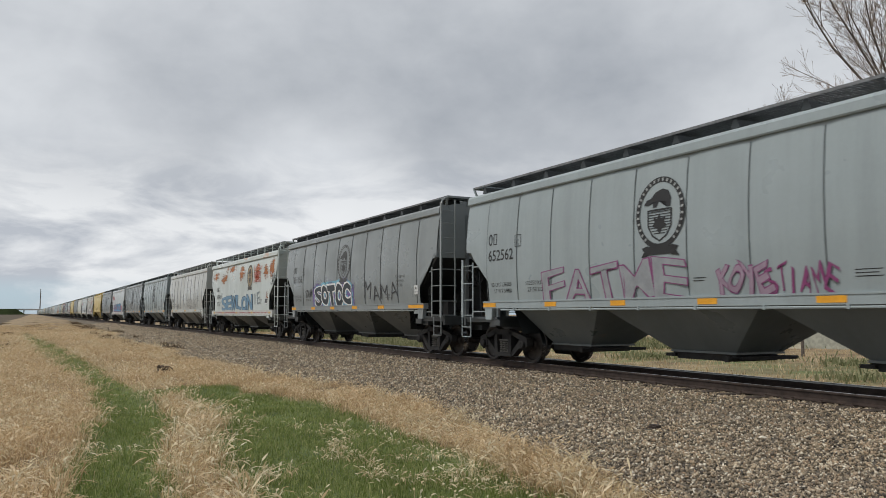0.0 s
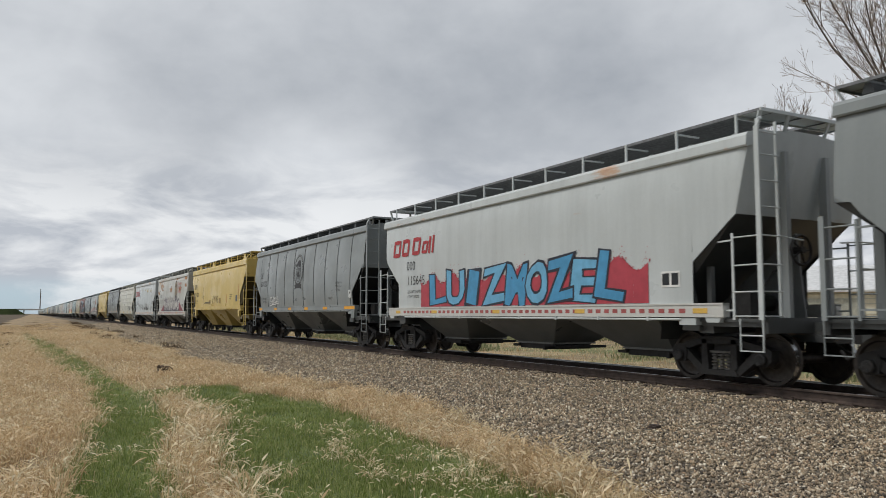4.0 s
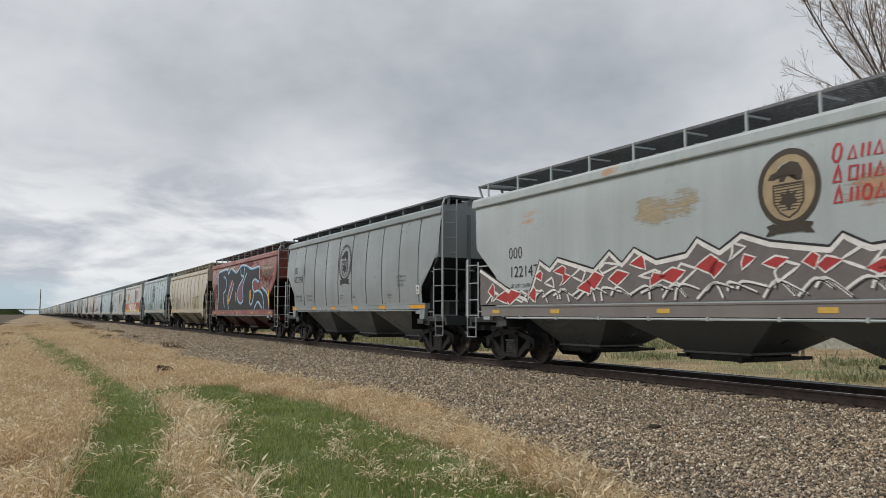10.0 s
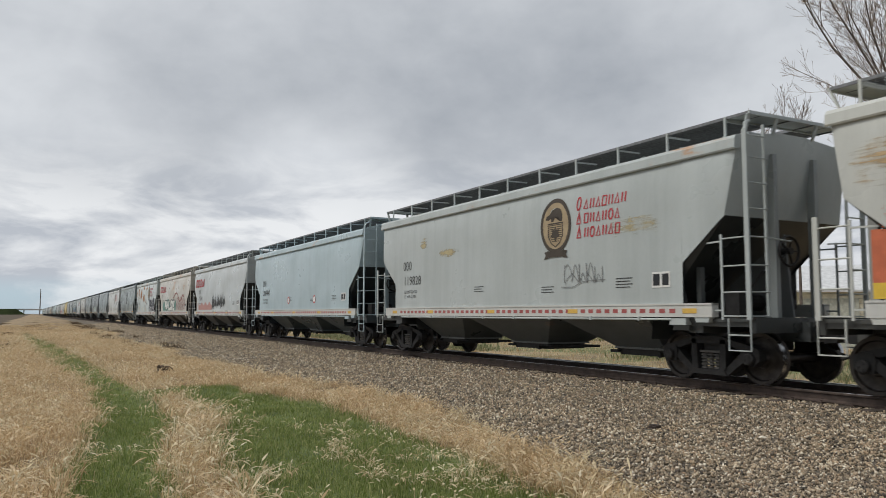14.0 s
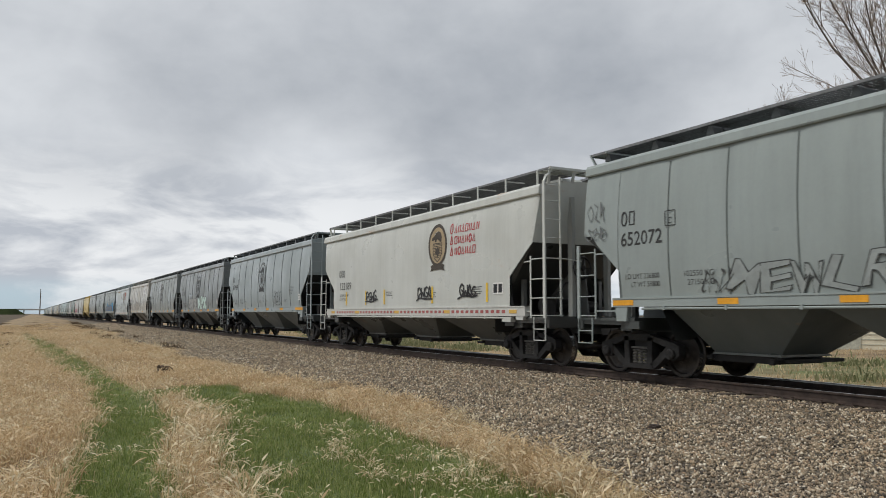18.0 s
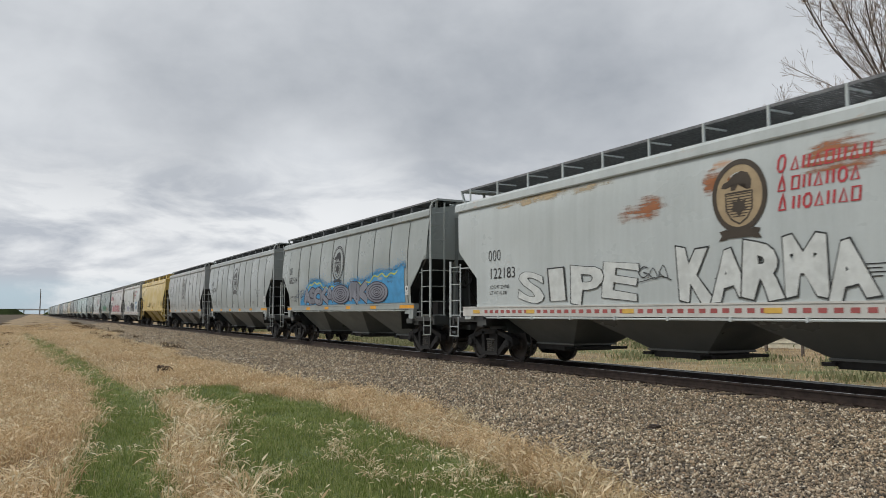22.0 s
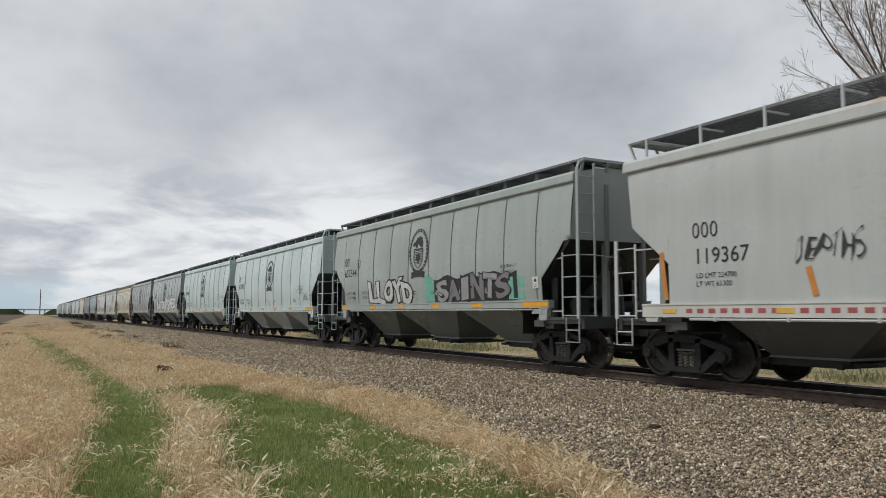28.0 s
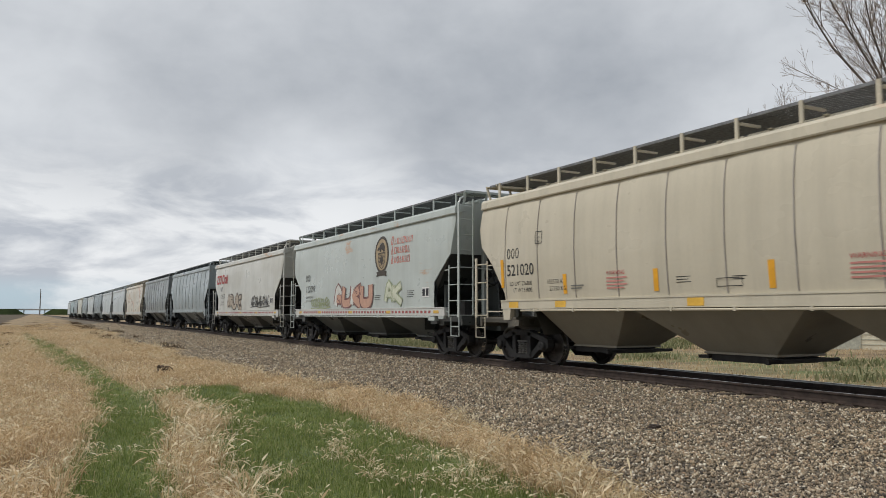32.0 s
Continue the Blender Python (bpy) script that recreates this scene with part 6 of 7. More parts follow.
        flames(g, rng, 9.5, 5.8, 1.5, 2.6, [(60, 62, 62)], None, None, 26)
        g.band(14, 9.6, lambda s: 1.5, lambda s: 1.9 + 0.1 * math.sin(s * 5), (176, 130, 122))
        note = "dark spiky scrawl"
    elif i == 23:
        rail_name(g)
        g.band(13.4, 6.8, lambda s: 1.5, lambda s: 2.25 + 0.25 * math.sin(s * 2.2) * math.sin(s), (92, 140, 128))
        bubbles(g, rng, 12.2, 7.4, 1.5, 2.3, 5, [(216, 218, 212)], (38, 44, 46), None, 0.09, 0.4)
        g.stroke(smooth_line([(8.2, 2.5), (6.5, 2.9), (5.0, 2.2), (3.6, 2.7), (2.8, 1.9)]), 0.12, (140, 86, 80), 0.002)
        tag(g, rng, 6.6, 3.0, 1.6, 2.6, (150, 96, 90), 0.06)
        note = "green and white sprayed piece"
    elif i == 24:
        for q in ((15.7, 14.7, 2.9, 3.8), (14.4, 12.8, 2.65, 4.0), (12.6, 10.9, 2.65, 3.95), (10.8, 9.0, 2.3, 3.3), (10.3, 9.1, 3.6, 4.05), (8.3, 7.1, 3.5, 4.05), (8.5, 7.6, 1.95, 2.75), (3.6, 2.9, 3.65, 4.05), (7.2, 5.6, 2.7, 3.2)):
            stain(g, *q, (178, 126, 80))
        g.band(5.7, 2.0, lambda s: 1.46, lambda s: 1.85 + 0.12 * math.sin(s * 5), (44, 46, 56))
        throwup(g, rng, "BENOIR", 5.55, 2.0, 1.55, 2.62, (40, 42, 52), (222, 224, 226), 0.04, 0.09)
        for k in range(9):
            s = 5.5 - k * 0.4
            g.stroke(smooth_line([(s, 1.48), (s - 0.1, 1.75), (s - 0.32, 1.78), (s - 0.4, 1.5)]), 0.035, (222, 224, 226), 0.019)
        for s in (13.0, 10.6, 8.35):
            g.stroke([(s, 1.95), (s - 0.12, 1.55)], 0.09, (214, 172, 70), 0.002)
        g.stroke([(9.1, 1.78), (8.3, 1.78), (8.3, 2.02), (9.1, 2.02)], 0.02, INK, 0, True)
        g.cut("spray_mark")
        note = "rusty patches and a black silver-edged sprayed piece"
    elif i == 25:
        throwup(g, rng, "MEWLR", 11.9, 8.9, 1.58, 2.12, (146, 153, 152), (54, 56, 56), 0.022, 0.01, 0.1)
        throwup(g, rng, "DUSTY", 12.5, 11.95, 1.62, 2.05, INK, (66, 68, 68), thin=True, fat=-0.02, lean=0.2)
        throwup(g, rng, "SBB", 15.75, 15.05, 2.8, 3.1, INK, (104, 108, 108), thin=True, fat=-0.02)
        throwup(g, rng, "OZK", 15.7, 15.1, 3.2, 3.6, INK, (104, 108, 108), thin=True, fat=-0.02)
        tag(g, rng, 7.6, 6.6, 1.7, 2.1, (70, 72, 72), 0.03)
        note = "thin black outlined letters"
    elif i == 26:
        for s in (11.3, 7.2, 4.6):
            tag(g, rng, s, s - 0.9, 1.7, 2.05, INK, 0.06)
        for s in (13.3, 11.4, 9.8, 6.3, 3.2):
            g.rect(s, s - 0.1, 1.55, 2.05, (226, 190, 60))
    elif i == 27:
        throwup(g, rng, "HOEK", 6.2, 5.0, 1.72, 2.4, INK, (84, 90, 92), thin=True, fat=-0.025, lean=0.15)
        g.stroke(smooth_line([(6.1, 1.75), (5.5, 1.65), (5.0, 1.8), (4.9, 2.3)]), 0.03, (84, 90, 92), 0.004)
    elif i == 28:
        throwup(g, rng, "SAREE", 11.6, 8.9, 1.55, 2.28, (160, 162, 160), (88, 88, 90), 0.028, 0.08)
        throwup(g, rng, "PUPOC", 8.25, 5.6, 1.55, 2.32, (196, 218, 210), (52, 56, 56), 0.03, 0.10, glow=None)
        note = "grey and mint bubble letters"
    elif i == 30:
        throwup(g, rng, "MMM", 12.9, 10.9, 1.6, 2.25, (188, 184, 176), (84, 82, 78), 0.024, 0.02)
        throwup(g, rng, "GOOG", 10.3, 7.6, 1.6, 2.45, (176, 172, 164), (82, 80, 76), 0.03, 0.10)
        throwup(g, rng, "ADONK", 7.4, 6.2, 1.95, 2.4, INK, (70, 68, 66), thin=True, fat=-0.02)
        note = "thin black outlined letters"
    elif i == 31:
        for q in ((9.0, 7.5, 3.0, 3.55), (4.8, 2.9, 3.25, 3.95), (6.8, 6.1, 3.3, 3.8)):
            stain(g, *q, (166, 106, 66))
        stain(g, 14.0, 9.0, 3.85, 4.16, (190, 170, 136))
        throwup(g, rng, "SIPE", 12.6, 8.4, 1.5, 2.3, (198, 203, 201), (48, 50, 50), 0.028, 0.06)
        throwup(g, rng, "KARMA", 7.3, 3.6, 1.5, 2.4, (198, 203, 201), (48, 50, 50), 0.028, 0.06)
        tag(g, rng, 8.4, 7.6, 1.9, 2.2, INK, 0.02)
        note = "thin black outlined letters and rusty patches"
    elif i == 32:
        def cloud_top(s):
            return min(2.5 + 0.2 * math.sin(s * 0.6) + 0.06 * math.sin(s * 3.1), 1.6 + max(0.0, 13.2 - s) * 0.62)
        g.band(13.1, 2.4, lambda s: 1.6, cloud_top, (66, 146, 196))
        mist(g, rng, 13.0, 2.4, lambda s: 1.6, cloud_top, (66, 146, 196), 3600, 0.13)
        g.stroke([(12.0 - 0.1 * k, cloud_top(12.0 - 0.1 * k) - 0.09 + 0.05 * math.sin(k * 0.9)) for k in range(92)], 0.05, (176, 186, 84), 0.002)
        bubbles(g, rng, 12.4, 8.9, 1.62, 2.3, 5, [(132, 136, 146), (116, 120, 130)], (40, 40, 58), None, 0.045, 0.3)
        for cs in (8.1, 4.6):
            g.poly([(cs + 0.95 * math.cos(q * 0.35), 1.98 + 0.36 * math.sin(q * 0.35)) for q in range(18)], (128, 132, 142), 0.012)
            for r in (0.95, 0.72, 0.5, 0.3, 0.14):
                g.stroke([(cs + rng.uniform(-0.03, 0.03) + r * math.cos(q * 0.35), 1.98 + 0.38 * r * math.sin(q * 0.35)) for q in range(18)], 0.035, (40, 40, 58), 0.015, True)
            g.cut("sprayed_eye")
        bubbles(g, rng, 7.1, 5.5, 1.62, 2.4, 2, [(132, 136, 146), (116, 120, 130)], (40, 40, 58), None, 0.045, 0.3)
        tag(g, rng, 13.6, 12.4, 1.95, 2.3, (52, 78, 108), 0.02)
        note = "grey sprayed piece on a bright blue cloud"
    elif i == 36:
        throwup(g, rng, "TPNK", 8.5, 5.2, 1.5, 2.4, (44, 44, 48), (58, 58, 62), 0.03, 0.07)
        tag(g, rng, 9.2, 8.4, 1.7, 2.3, (60, 60, 62), 0.03)
        throwup(g, rng, "WTL", 12.2, 9.4, 1.52, 2.05, INK, (132, 130, 166), thin=True, fat=0.03)
        throwup(g, rng, "SHOB", 4.35, 2.95, 1.92, 2.42, (222, 230, 234), (40, 104, 150), 0.03, 0.03, glow=(96, 166, 202))
        note = "black and blue sprayed pieces"
    elif i == 37:
        rail_name(g)
        throwup(g, rng, "MNLCK", 12.9, 8.5, 1.5, 2.3, (198, 122, 128), (112, 40, 58), 0.05, 0.05, 0.1)
        throwup(g, rng, "CVSCK", 8.4, 3.8, 1.5, 2.35, (198, 122, 128), (112, 40, 58), 0.05, 0.05, 0.1)
        note = "pink and crimson sprayed piece"
    elif i == 38:
        g.band(12.2, 6.0, lambda s: 1.6, lambda s: 2.2 + 0.3 * math.sin(s * 2) ** 2, (104, 150, 126))
        flames(g, rng, 12.0, 5.4, 1.65, 2.7, [(74, 132, 104), (88, 146, 118)], None, None, 26)
        g.band(5.4, 4.5, lambda s: 1.62, lambda s: 2.1, (206, 128, 74))
        note = "green sprayed piece"
    elif i == 39:
        throwup(g, rng, "DEPTHS", 11.9, 10.7, 2.05, 2.5, INK, (52, 54, 54), thin=True, fat=-0.01, lean=0.1)
        tag(g, rng, 5.2, 4.2, 1.75, 2.15, (60, 60, 58), 0.03)
        for s, a, b in ((14.8, 1.5, 2.4), (11.68, 1.52, 1.97), (8.6, 1.5, 2.0), (6.2, 1.5, 2.0), (2.4, 1.5, 2.2)):
            g.stroke([(s, b), (s - 0.12, a)], 0.1, (198, 128, 56))
    elif i == 40:
        throwup(g, rng, "LLOYD", 12.3, 8.9, 1.60, 2.34, (196, 198, 198), (34, 34, 36), 0.055, 0.05)
        g.band(7.4, 3.0, lambda s: 1.58, lambda s: 2.28 + 0.06 * math.sin(s * 5), (40, 38, 42))
        throwup(g, rng, "SAINTS", 7.2, 3.3, 1.62, 2.26, ((150, 152, 154), (120, 118, 122)), (34, 32, 36), 0.04, 0.05)
        g.band(8.0, 7.4, lambda s: 1.6, lambda s: 2.1 - 0.3 * math.sin(s * 3), (112, 176, 160))
        g.band(3.4, 2.7, lambda s: 1.6, lambda s: 2.16, (118, 178, 162))
        note = "silver and black letters with green"
    elif i == 41:
        tag(g, rng, 3.05, 2.5, 1.85, 2.15, (70, 72, 72), 0.02)
    elif i == 43:
        throwup(g, rng, "BATOR", 12.7, 8.1, 1.58, 2.40, (214, 219, 219), (44, 44, 46), 0.045, 0.06)
        throwup(g, rng, "KSHED", 7.9, 2.8, 1.60, 2.55, (218, 223, 223), (44, 44, 46), 0.05, 0.08)
        g.stroke([(6.0, 2.72), (3.9, 2.70)], 0.07, (90, 92, 92))
        throwup(g, rng, "OPIS", 2.75, 2.2, 1.95, 2.35, INK, INK, thin=True, fat=-0.02)
        note = "white letters with thick black edges"
    elif i == 45:
        for s, a, b in ((14.93, 1.89, 2.6), (12.38, 1.69, 2.13), (9.54, 1.68, 2.11), (6.92, 1.66, 2.12), (4.0, 1.7, 2.2)):
            g.rect(s, s - 0.13, a, b, (226, 164, 42))
        for s in (10.9, 5.5):
            g.text("WARNING", s, 2.05, 0.08, (178, 84, 84))
            small_lines(g, s, 1.97, 4, 0.62, (196, 132, 124), 0.03, 0.07)
        small_lines(g, 12.1, 1.85, 2, 0.45, (110, 110, 106), 0.025, 0.06)
        g.stroke([(8.0, 1.72), (7.45, 1.72), (7.45, 1.86), (8.0, 1.86)], 0.015, INK, 0, True)
        tag(g, rng, 3.4, 2.6, 1.9, 2.4, (140, 140, 136), 0.03)
    elif i == 46:
        bubbles(g, rng, 10.4, 6.8, 1.5, 2.3, 4, [(206, 206, 200), (190, 150, 130)], (120, 84, 80), None, 0.07)
        bubbles(g, rng, 5.6, 4.3, 1.55, 2.3, 2, [(196, 200, 180)], (150, 160, 130), None, 0.06)
        tag(g, rng, 13.2, 11.0, 1.5, 1.9, (150, 160, 120), 0.06)
        note = "faded white letters"
    elif i == 47:
        rail_name(g)
        bubbles(g, rng, 12.0, 8.6, 1.5, 2.35, 5, [(170, 158, 142)], (74, 66, 62), None, 0.08)
        tag(g, rng, 6.5, 3.0, 1.6, 2.2, INK, 0.05)
    elif i == 48:
        bubbles(g, rng, 6.6, 3.4, 1.6, 2.6, 4, [(206, 208, 208)], (80, 82, 84), None, 0.07)
    if kind == B and i in (2, 9, 14, 19, 20, 24, 26, 31, 36, 39, 46):
        q = Side(kind)
        emblem(q, 5.93, 3.25, (66, 58, 48), (164, 146, 116), 0.9)
        q.put("emblem", car, "round gold and black emblem")
        q = Side(kind)
        word_bars(q, 5.15, 3.52, 0.2, (8, 7, 7), (178, 58, 64) if i not in (2, 9, 46) else (200, 124, 112))
        q.put("name_lettering", car, "faded red company lettering")
    g.put("graffiti", car, note)
    return note


NUMBERS = "652562 651158 120411 124142 650966 651860 115645 651020 51422 122957 115568 317667 650413 51605 122147 652750 120480 353932 652871 122498 119828 200441 115700 115624 119154 652072 122189 650969 651334 651906 124464 122183 652514 650240 651276 51651 122780 115590 652302 119367 652544 653903 654680 653866 652267 521020 122097 115577".split()
FADED = {1: 0.25, 4: 0.15, 12: 0.3, 25: 0.1, 29: 0.3, 30: 0.1, 34: 0.65, 33: 0.35, 44: 0.2, 41: 0.05}
for i, car in enumerate(CARS):
    kind = PLAN[i][0]
    if i < len(NUMBERS):
        standard_marks(i, car, kind, NUMBERS[i], FADED.get(i, 0.0))
        note = graffiti(i, car)
        if note:
            car["label"] = {A: "grey", B: "pale", C: "yellow", D: "beige", E: "cream", F: "pale"}[kind] + " hopper car with " + note

# ---- ground cover ----


def blades_material(name, dark, mid, lite):
    k = Mat(name, 0.85)
    geo = k.node("ShaderNodeNewGeometry")
    ramp = k.node("ShaderNodeValToRGB")
    e = ramp.color_ramp.elements
    e[0].color, e[1].color = (*dark, 1), (*lite, 1)
    ramp.color_ramp.elements.new(0.5).color = (*mid, 1)
    k.link(geo.outputs["Random Per Island"], ramp.inputs[0])
    c = k.mix(k.math("MULTIPLY", k.band(k.noise(0.7, 4), 0.3, 0.7), 0.35), ramp.outputs[0], dark)
    k.bsdf.inputs["Specular IOR Level"].default_value = 0.25
    thin = k.node("ShaderNodeBsdfTranslucent")
    k.link(c, thin.inputs[0])
    both = k.node("ShaderNodeMixShader")
    both.inputs[0].default_value = 0.42
    k.link(k.bsdf.outputs[0], both.inputs[1])
    k.link(thin.outputs[0], both.inputs[2])
    out = next(n for n in k.nt.nodes if n.type == "OUTPUT_MATERIAL")
    k.link(both.outputs[0], out.inputs[0])
    return k.done(c)


def fill_mesh(name, verts, loops, starts, mat):
    me = bpy.data.meshes.new(name)
    me.vertices.add(len(verts))
    me.vertices.foreach_set("co", np.ascontiguousarray(verts, dtype=np.float32).ravel())
    me.loops.add(len(loops))
    me.loops.foreach_set("vertex_index", np.ascontiguousarray(loops, dtype=np.int32))
    me.polygons.add(len(starts))
    me.polygons.foreach_set("loop_start", np.ascontiguousarray(starts, dtype=np.int32))
    me.update(calc_edges=True)
    me.validate()
    me.materials.append(mat)
    return me


def blades(name, spots, height, width, lean, mat, seed, label, head=0.8):
    """Grass blades at the spots (x, y, z): two bent quads and a tip each."""
    r = np.random.RandomState(seed)
    P = np.array(spots)
    n = len(P)
    h = height * r.uniform(0.45, 1.25, n)[:, None] * P[:, 3:4]
    a, b = r.uniform(0, 2 * np.pi, n), r.uniform(0, 2 * np.pi, n)
    if P.shape[1] > 4:
        a = P[:, 4] + r.normal(0, 0.5, n)
    P = P[:, :3]
    out = np.stack([np.cos(a), np.sin(a), np.zeros(n)], 1) * lean * r.uniform(0.2, 1.5, n)[:, None]
    side = np.stack([np.cos(b), np.sin(b), np.zeros(n)], 1) * width * r.uniform(0.6, 1.4, n)[:, None] * (1 + P[:, 1:2] * 0.02)
    up = np.array([[0, 0, 1.0]])
    v = np.stack([P - side - up * 0.02, P + side - up * 0.02, P + (up * 0.6 + out * 0.35) * h + side * head, P + (up * 0.6 + out * 0.35) * h - side * head, P + (up * (1 - 0.35 * lean) + out) * h], 1)
    base = np.arange(n)[:, None] * 5
    loops = (base + np.array([[0, 1, 2, 3, 3, 2, 4]])).ravel()
    starts = (np.arange(n)[:, None] * 7 + np.array([[0, 4]])).ravel()
    me = fill_mesh(name, v.reshape(-1, 3), loops, starts, mat)
    return tagged(new(name, me), label, "grass", kind="stuff")


def stalks(name, spots, height, mat, seed, label, stem=0.0016, head=0.0105):
    """Grass stalks with a drooping seed head: a thin bent stem that ends in a fuller spindle."""
    r = np.random.RandomState(seed)
    P = np.array(spots)
    n = len(P)
    h = height * r.uniform(0.55, 1.25, n)[:, None] * P[:, 3:4]
    a, b = P[:, 4] + r.normal(0, 0.8, n), r.uniform(0, 2 * np.pi, n)
    far = 1 + P[:, 1:2] * 0.025
    P = P[:, :3]
    out = np.stack([np.cos(a), np.sin(a), np.zeros(n)], 1) * r.uniform(0.15, 1.0, n)[:, None]
    side = np.stack([np.cos(b), np.sin(b), np.zeros(n)], 1) * far
    up = np.array([[0, 0, 1.0]])
    droop = r.uniform(0.05, 0.65, n)[:, None]
    levels = ((0.0, stem), (0.45, stem), (0.74, stem * 0.8), (0.83, head), (0.94, head * 0.85), (1.04, 0.0))
    cols = []
    for t, w in levels:
        p = P + up * h * (t - droop * t ** 4) + out * h * t ** 2.2 - up * 0.02
        wob = side * w * r.uniform(0.6, 1.3, n)[:, None]
        cols += [p - wob, p + wob] if w else [p]
    v = np.stack(cols, 1)
    face = [0, 1, 3, 2, 2, 3, 5, 4, 4, 5, 7, 6, 6, 7, 9, 8, 8, 9, 10]
    loops = (np.arange(n)[:, None] * 11 + np.array([face])).ravel()
    starts = (np.arange(n)[:, None] * 19 + np.array([[0, 4, 8, 12, 16]])).ravel()
    return tagged(new(name, fill_mesh(name, v.reshape(-1, 3), loops, starts, mat)), label, "grass", kind="stuff")


def scatter(n, y0, y1, seed, keep, reach=1.0):
    """Spots thinned with distance; keep(x, y) gives a height factor, or 0 for none."""
    r = random.Random(seed)
    out = []
    while n > 0:
        n -= 1
        y = y0 * (y1 / y0) ** r.random()
        x = r.uniform(-0.06 * y - 0.8, 8.6 * reach)
        k = keep(x, y, r)
        if k > 0:
            out.append((x, y, ground_z(x, y), k))
    return out


def clumps(n, y0, y1, seed, keep, each, spread, reach=1.0):
    """Tufts: blades that fan out from many centres."""
    r = random.Random(seed)
    out = []
    while n > 0:
        n -= 1
        y = y0 * (y1 / y0) ** r.random()
        x = r.uniform(-0.06 * y - 0.8, 8.6 * reach)
        k = keep(x, y, r)
        if k <= 0:
            continue
        z, size = ground_z(x, y), r.uniform(0.7, 1.4)
        for _ in range(int(each * size)):
            a, q = r.uniform(0, 2 * math.pi), abs(r.gauss(0, spread)) * size * (1 + 0.02 * y)
            out.append((x + q * math.cos(a), y + q * math.sin(a), z, k * size, a))
    return out


def keep_dry(x, y, r):
    g = gravel_cover(x, y)
    if r.random() < g * 1.25 - 0.06:
        return 0
    w = green_cover(x, y)
    if r.random() < w * 1.05:
        return 0
    if y > 95 and x < -3.4 + (y - 105) * 0.0075:
        return 0
    c = noise.noise((x * 0.9, y * 0.7, 5.0))
    return 0.75 + 0.5 * c + (0.5 if 0.15 < w < 0.7 else 0) - 0.4 * g


def keep_green(x, y, r):
    w = green_cover(x, y)
    if r.random() > w * 1.1 + 0.02 or gravel_cover(x, y) > 0.4:
        return 0
    return 0.7 + 0.5 * noise.noise((x * 1.2, y * 0.9, 8.0))


def keep_tuft(x, y, r):
    """Tall pale straw in clumps round the green and along the gravel."""
    w, g = green_cover(x, y), gravel_cover(x, y)
    c = noise.noise((x * 1.6, y * 1.3, 21.0)) + 0.5 * noise.noise((x * 4.1, y * 3.6, 2.0))
    lane = min(x - lerp([(r[0], r[2]) for r in TRACK_L], y), lerp([(r[0], r[1]) for r in TRACK_R], y) - x) if y < 15 else -1
    mixed = y < 11.5 and x > 3.3
    if g > 0.5 or (c < (-0.1 if mixed else 0.22) and lane < 0.0):
        return 0
    if w > 0.75 and r.random() < (0.25 if mixed else 0.72):
        return 0
    return (0.75 + 0.5 * max(0, c) + 0.2 * (lane > 0)) * (0.72 if w > 0.7 else 1)


def keep_weed(x, y, r):
    """Dead dark weeds along the far edge of the gravel, and in loose patches in the grass far out."""
    e = x - lerp(GRAVEL_EDGE, y)
    if x < 2.5 and y > 34 and noise.noise((x * 0.35, y * 0.10, 44.0)) > 0.30 and r.random() < 0.5:
        return r.uniform(0.4, 0.9)
    if not -1.7 < e < 1.2 or y < 38 or noise.noise((x * 0.6, y * 0.12, 31.0)) < 0.1 or r.random() < 0.4:
        return 0
    return r.uniform(0.5, 1.2)


DRY_BLADE = blades_material("dry_straw_blade", (0.36, 0.24, 0.125), (0.66, 0.50, 0.30), (0.87, 0.74, 0.53))
PALE_DRY = blades_material("pale_seed_head", (0.46, 0.33, 0.18), (0.72, 0.56, 0.35), (0.90, 0.78, 0.57))
PALE_BLADE = blades_material("bleached_straw_blade", (0.50, 0.38, 0.22), (0.78, 0.67, 0.45), (0.92, 0.86, 0.68))
GREEN_BLADE = blades_material("green_grass_blade", (0.12, 0.165, 0.042), (0.235, 0.295, 0.085), (0.48, 0.47, 0.22))
WEED_BLADE = blades_material("dead_weed_blade", (0.05, 0.034, 0.02), (0.11, 0.075, 0.045), (0.24, 0.17, 0.10))
blades("dry_grass", scatter(150000, 4.6, 110, 11, keep_dry), 0.12, 0.0030, 1.1, DRY_BLADE, 1, "dry tan grass beside the gravel")
blades("dry_tussock", clumps(6000, 4.3, 120, 31, keep_dry, 20, 0.05), 0.16, 0.0032, 1.0, DRY_BLADE, 7, "tussocks of dry tan grass beside the gravel", 1.2)
stalks("seed_grass", clumps(9500, 4.3, 80, 41, keep_dry, 11, 0.08), 0.235, PALE_DRY, 9, "dry grass with drooping pale seed heads")
blades("green_grass", scatter(290000, 4.3, 60, 12, keep_green, 0.62), 0.11, 0.0027, 0.8, GREEN_BLADE, 2, "fresh green grass in the wheel tracks")
stalks("straw_tuft", clumps(5200, 4.3, 60, 13, keep_tuft, 14, 0.07), 0.24, PALE_BLADE, 3, "bleached straw tufts around the green", 0.002, 0.011)
blades("dead_weed", clumps(9000, 20, 160, 14, keep_weed, 12, 0.07), 0.22, 0.006, 0.8, WEED_BLADE, 8, "dead brown weeds at the edge of the gravel")


def far_spots(n, seed):
    r = random.Random(seed)
    out = []
    for _ in range(n):
        x, y = TRACK_X + 5 + 36 * r.random() ** 1.6, r.uniform(4, 120)
        out.append((x, y, ground_z(x, y), 0.8 + 0.6 * r.random()))
    return out


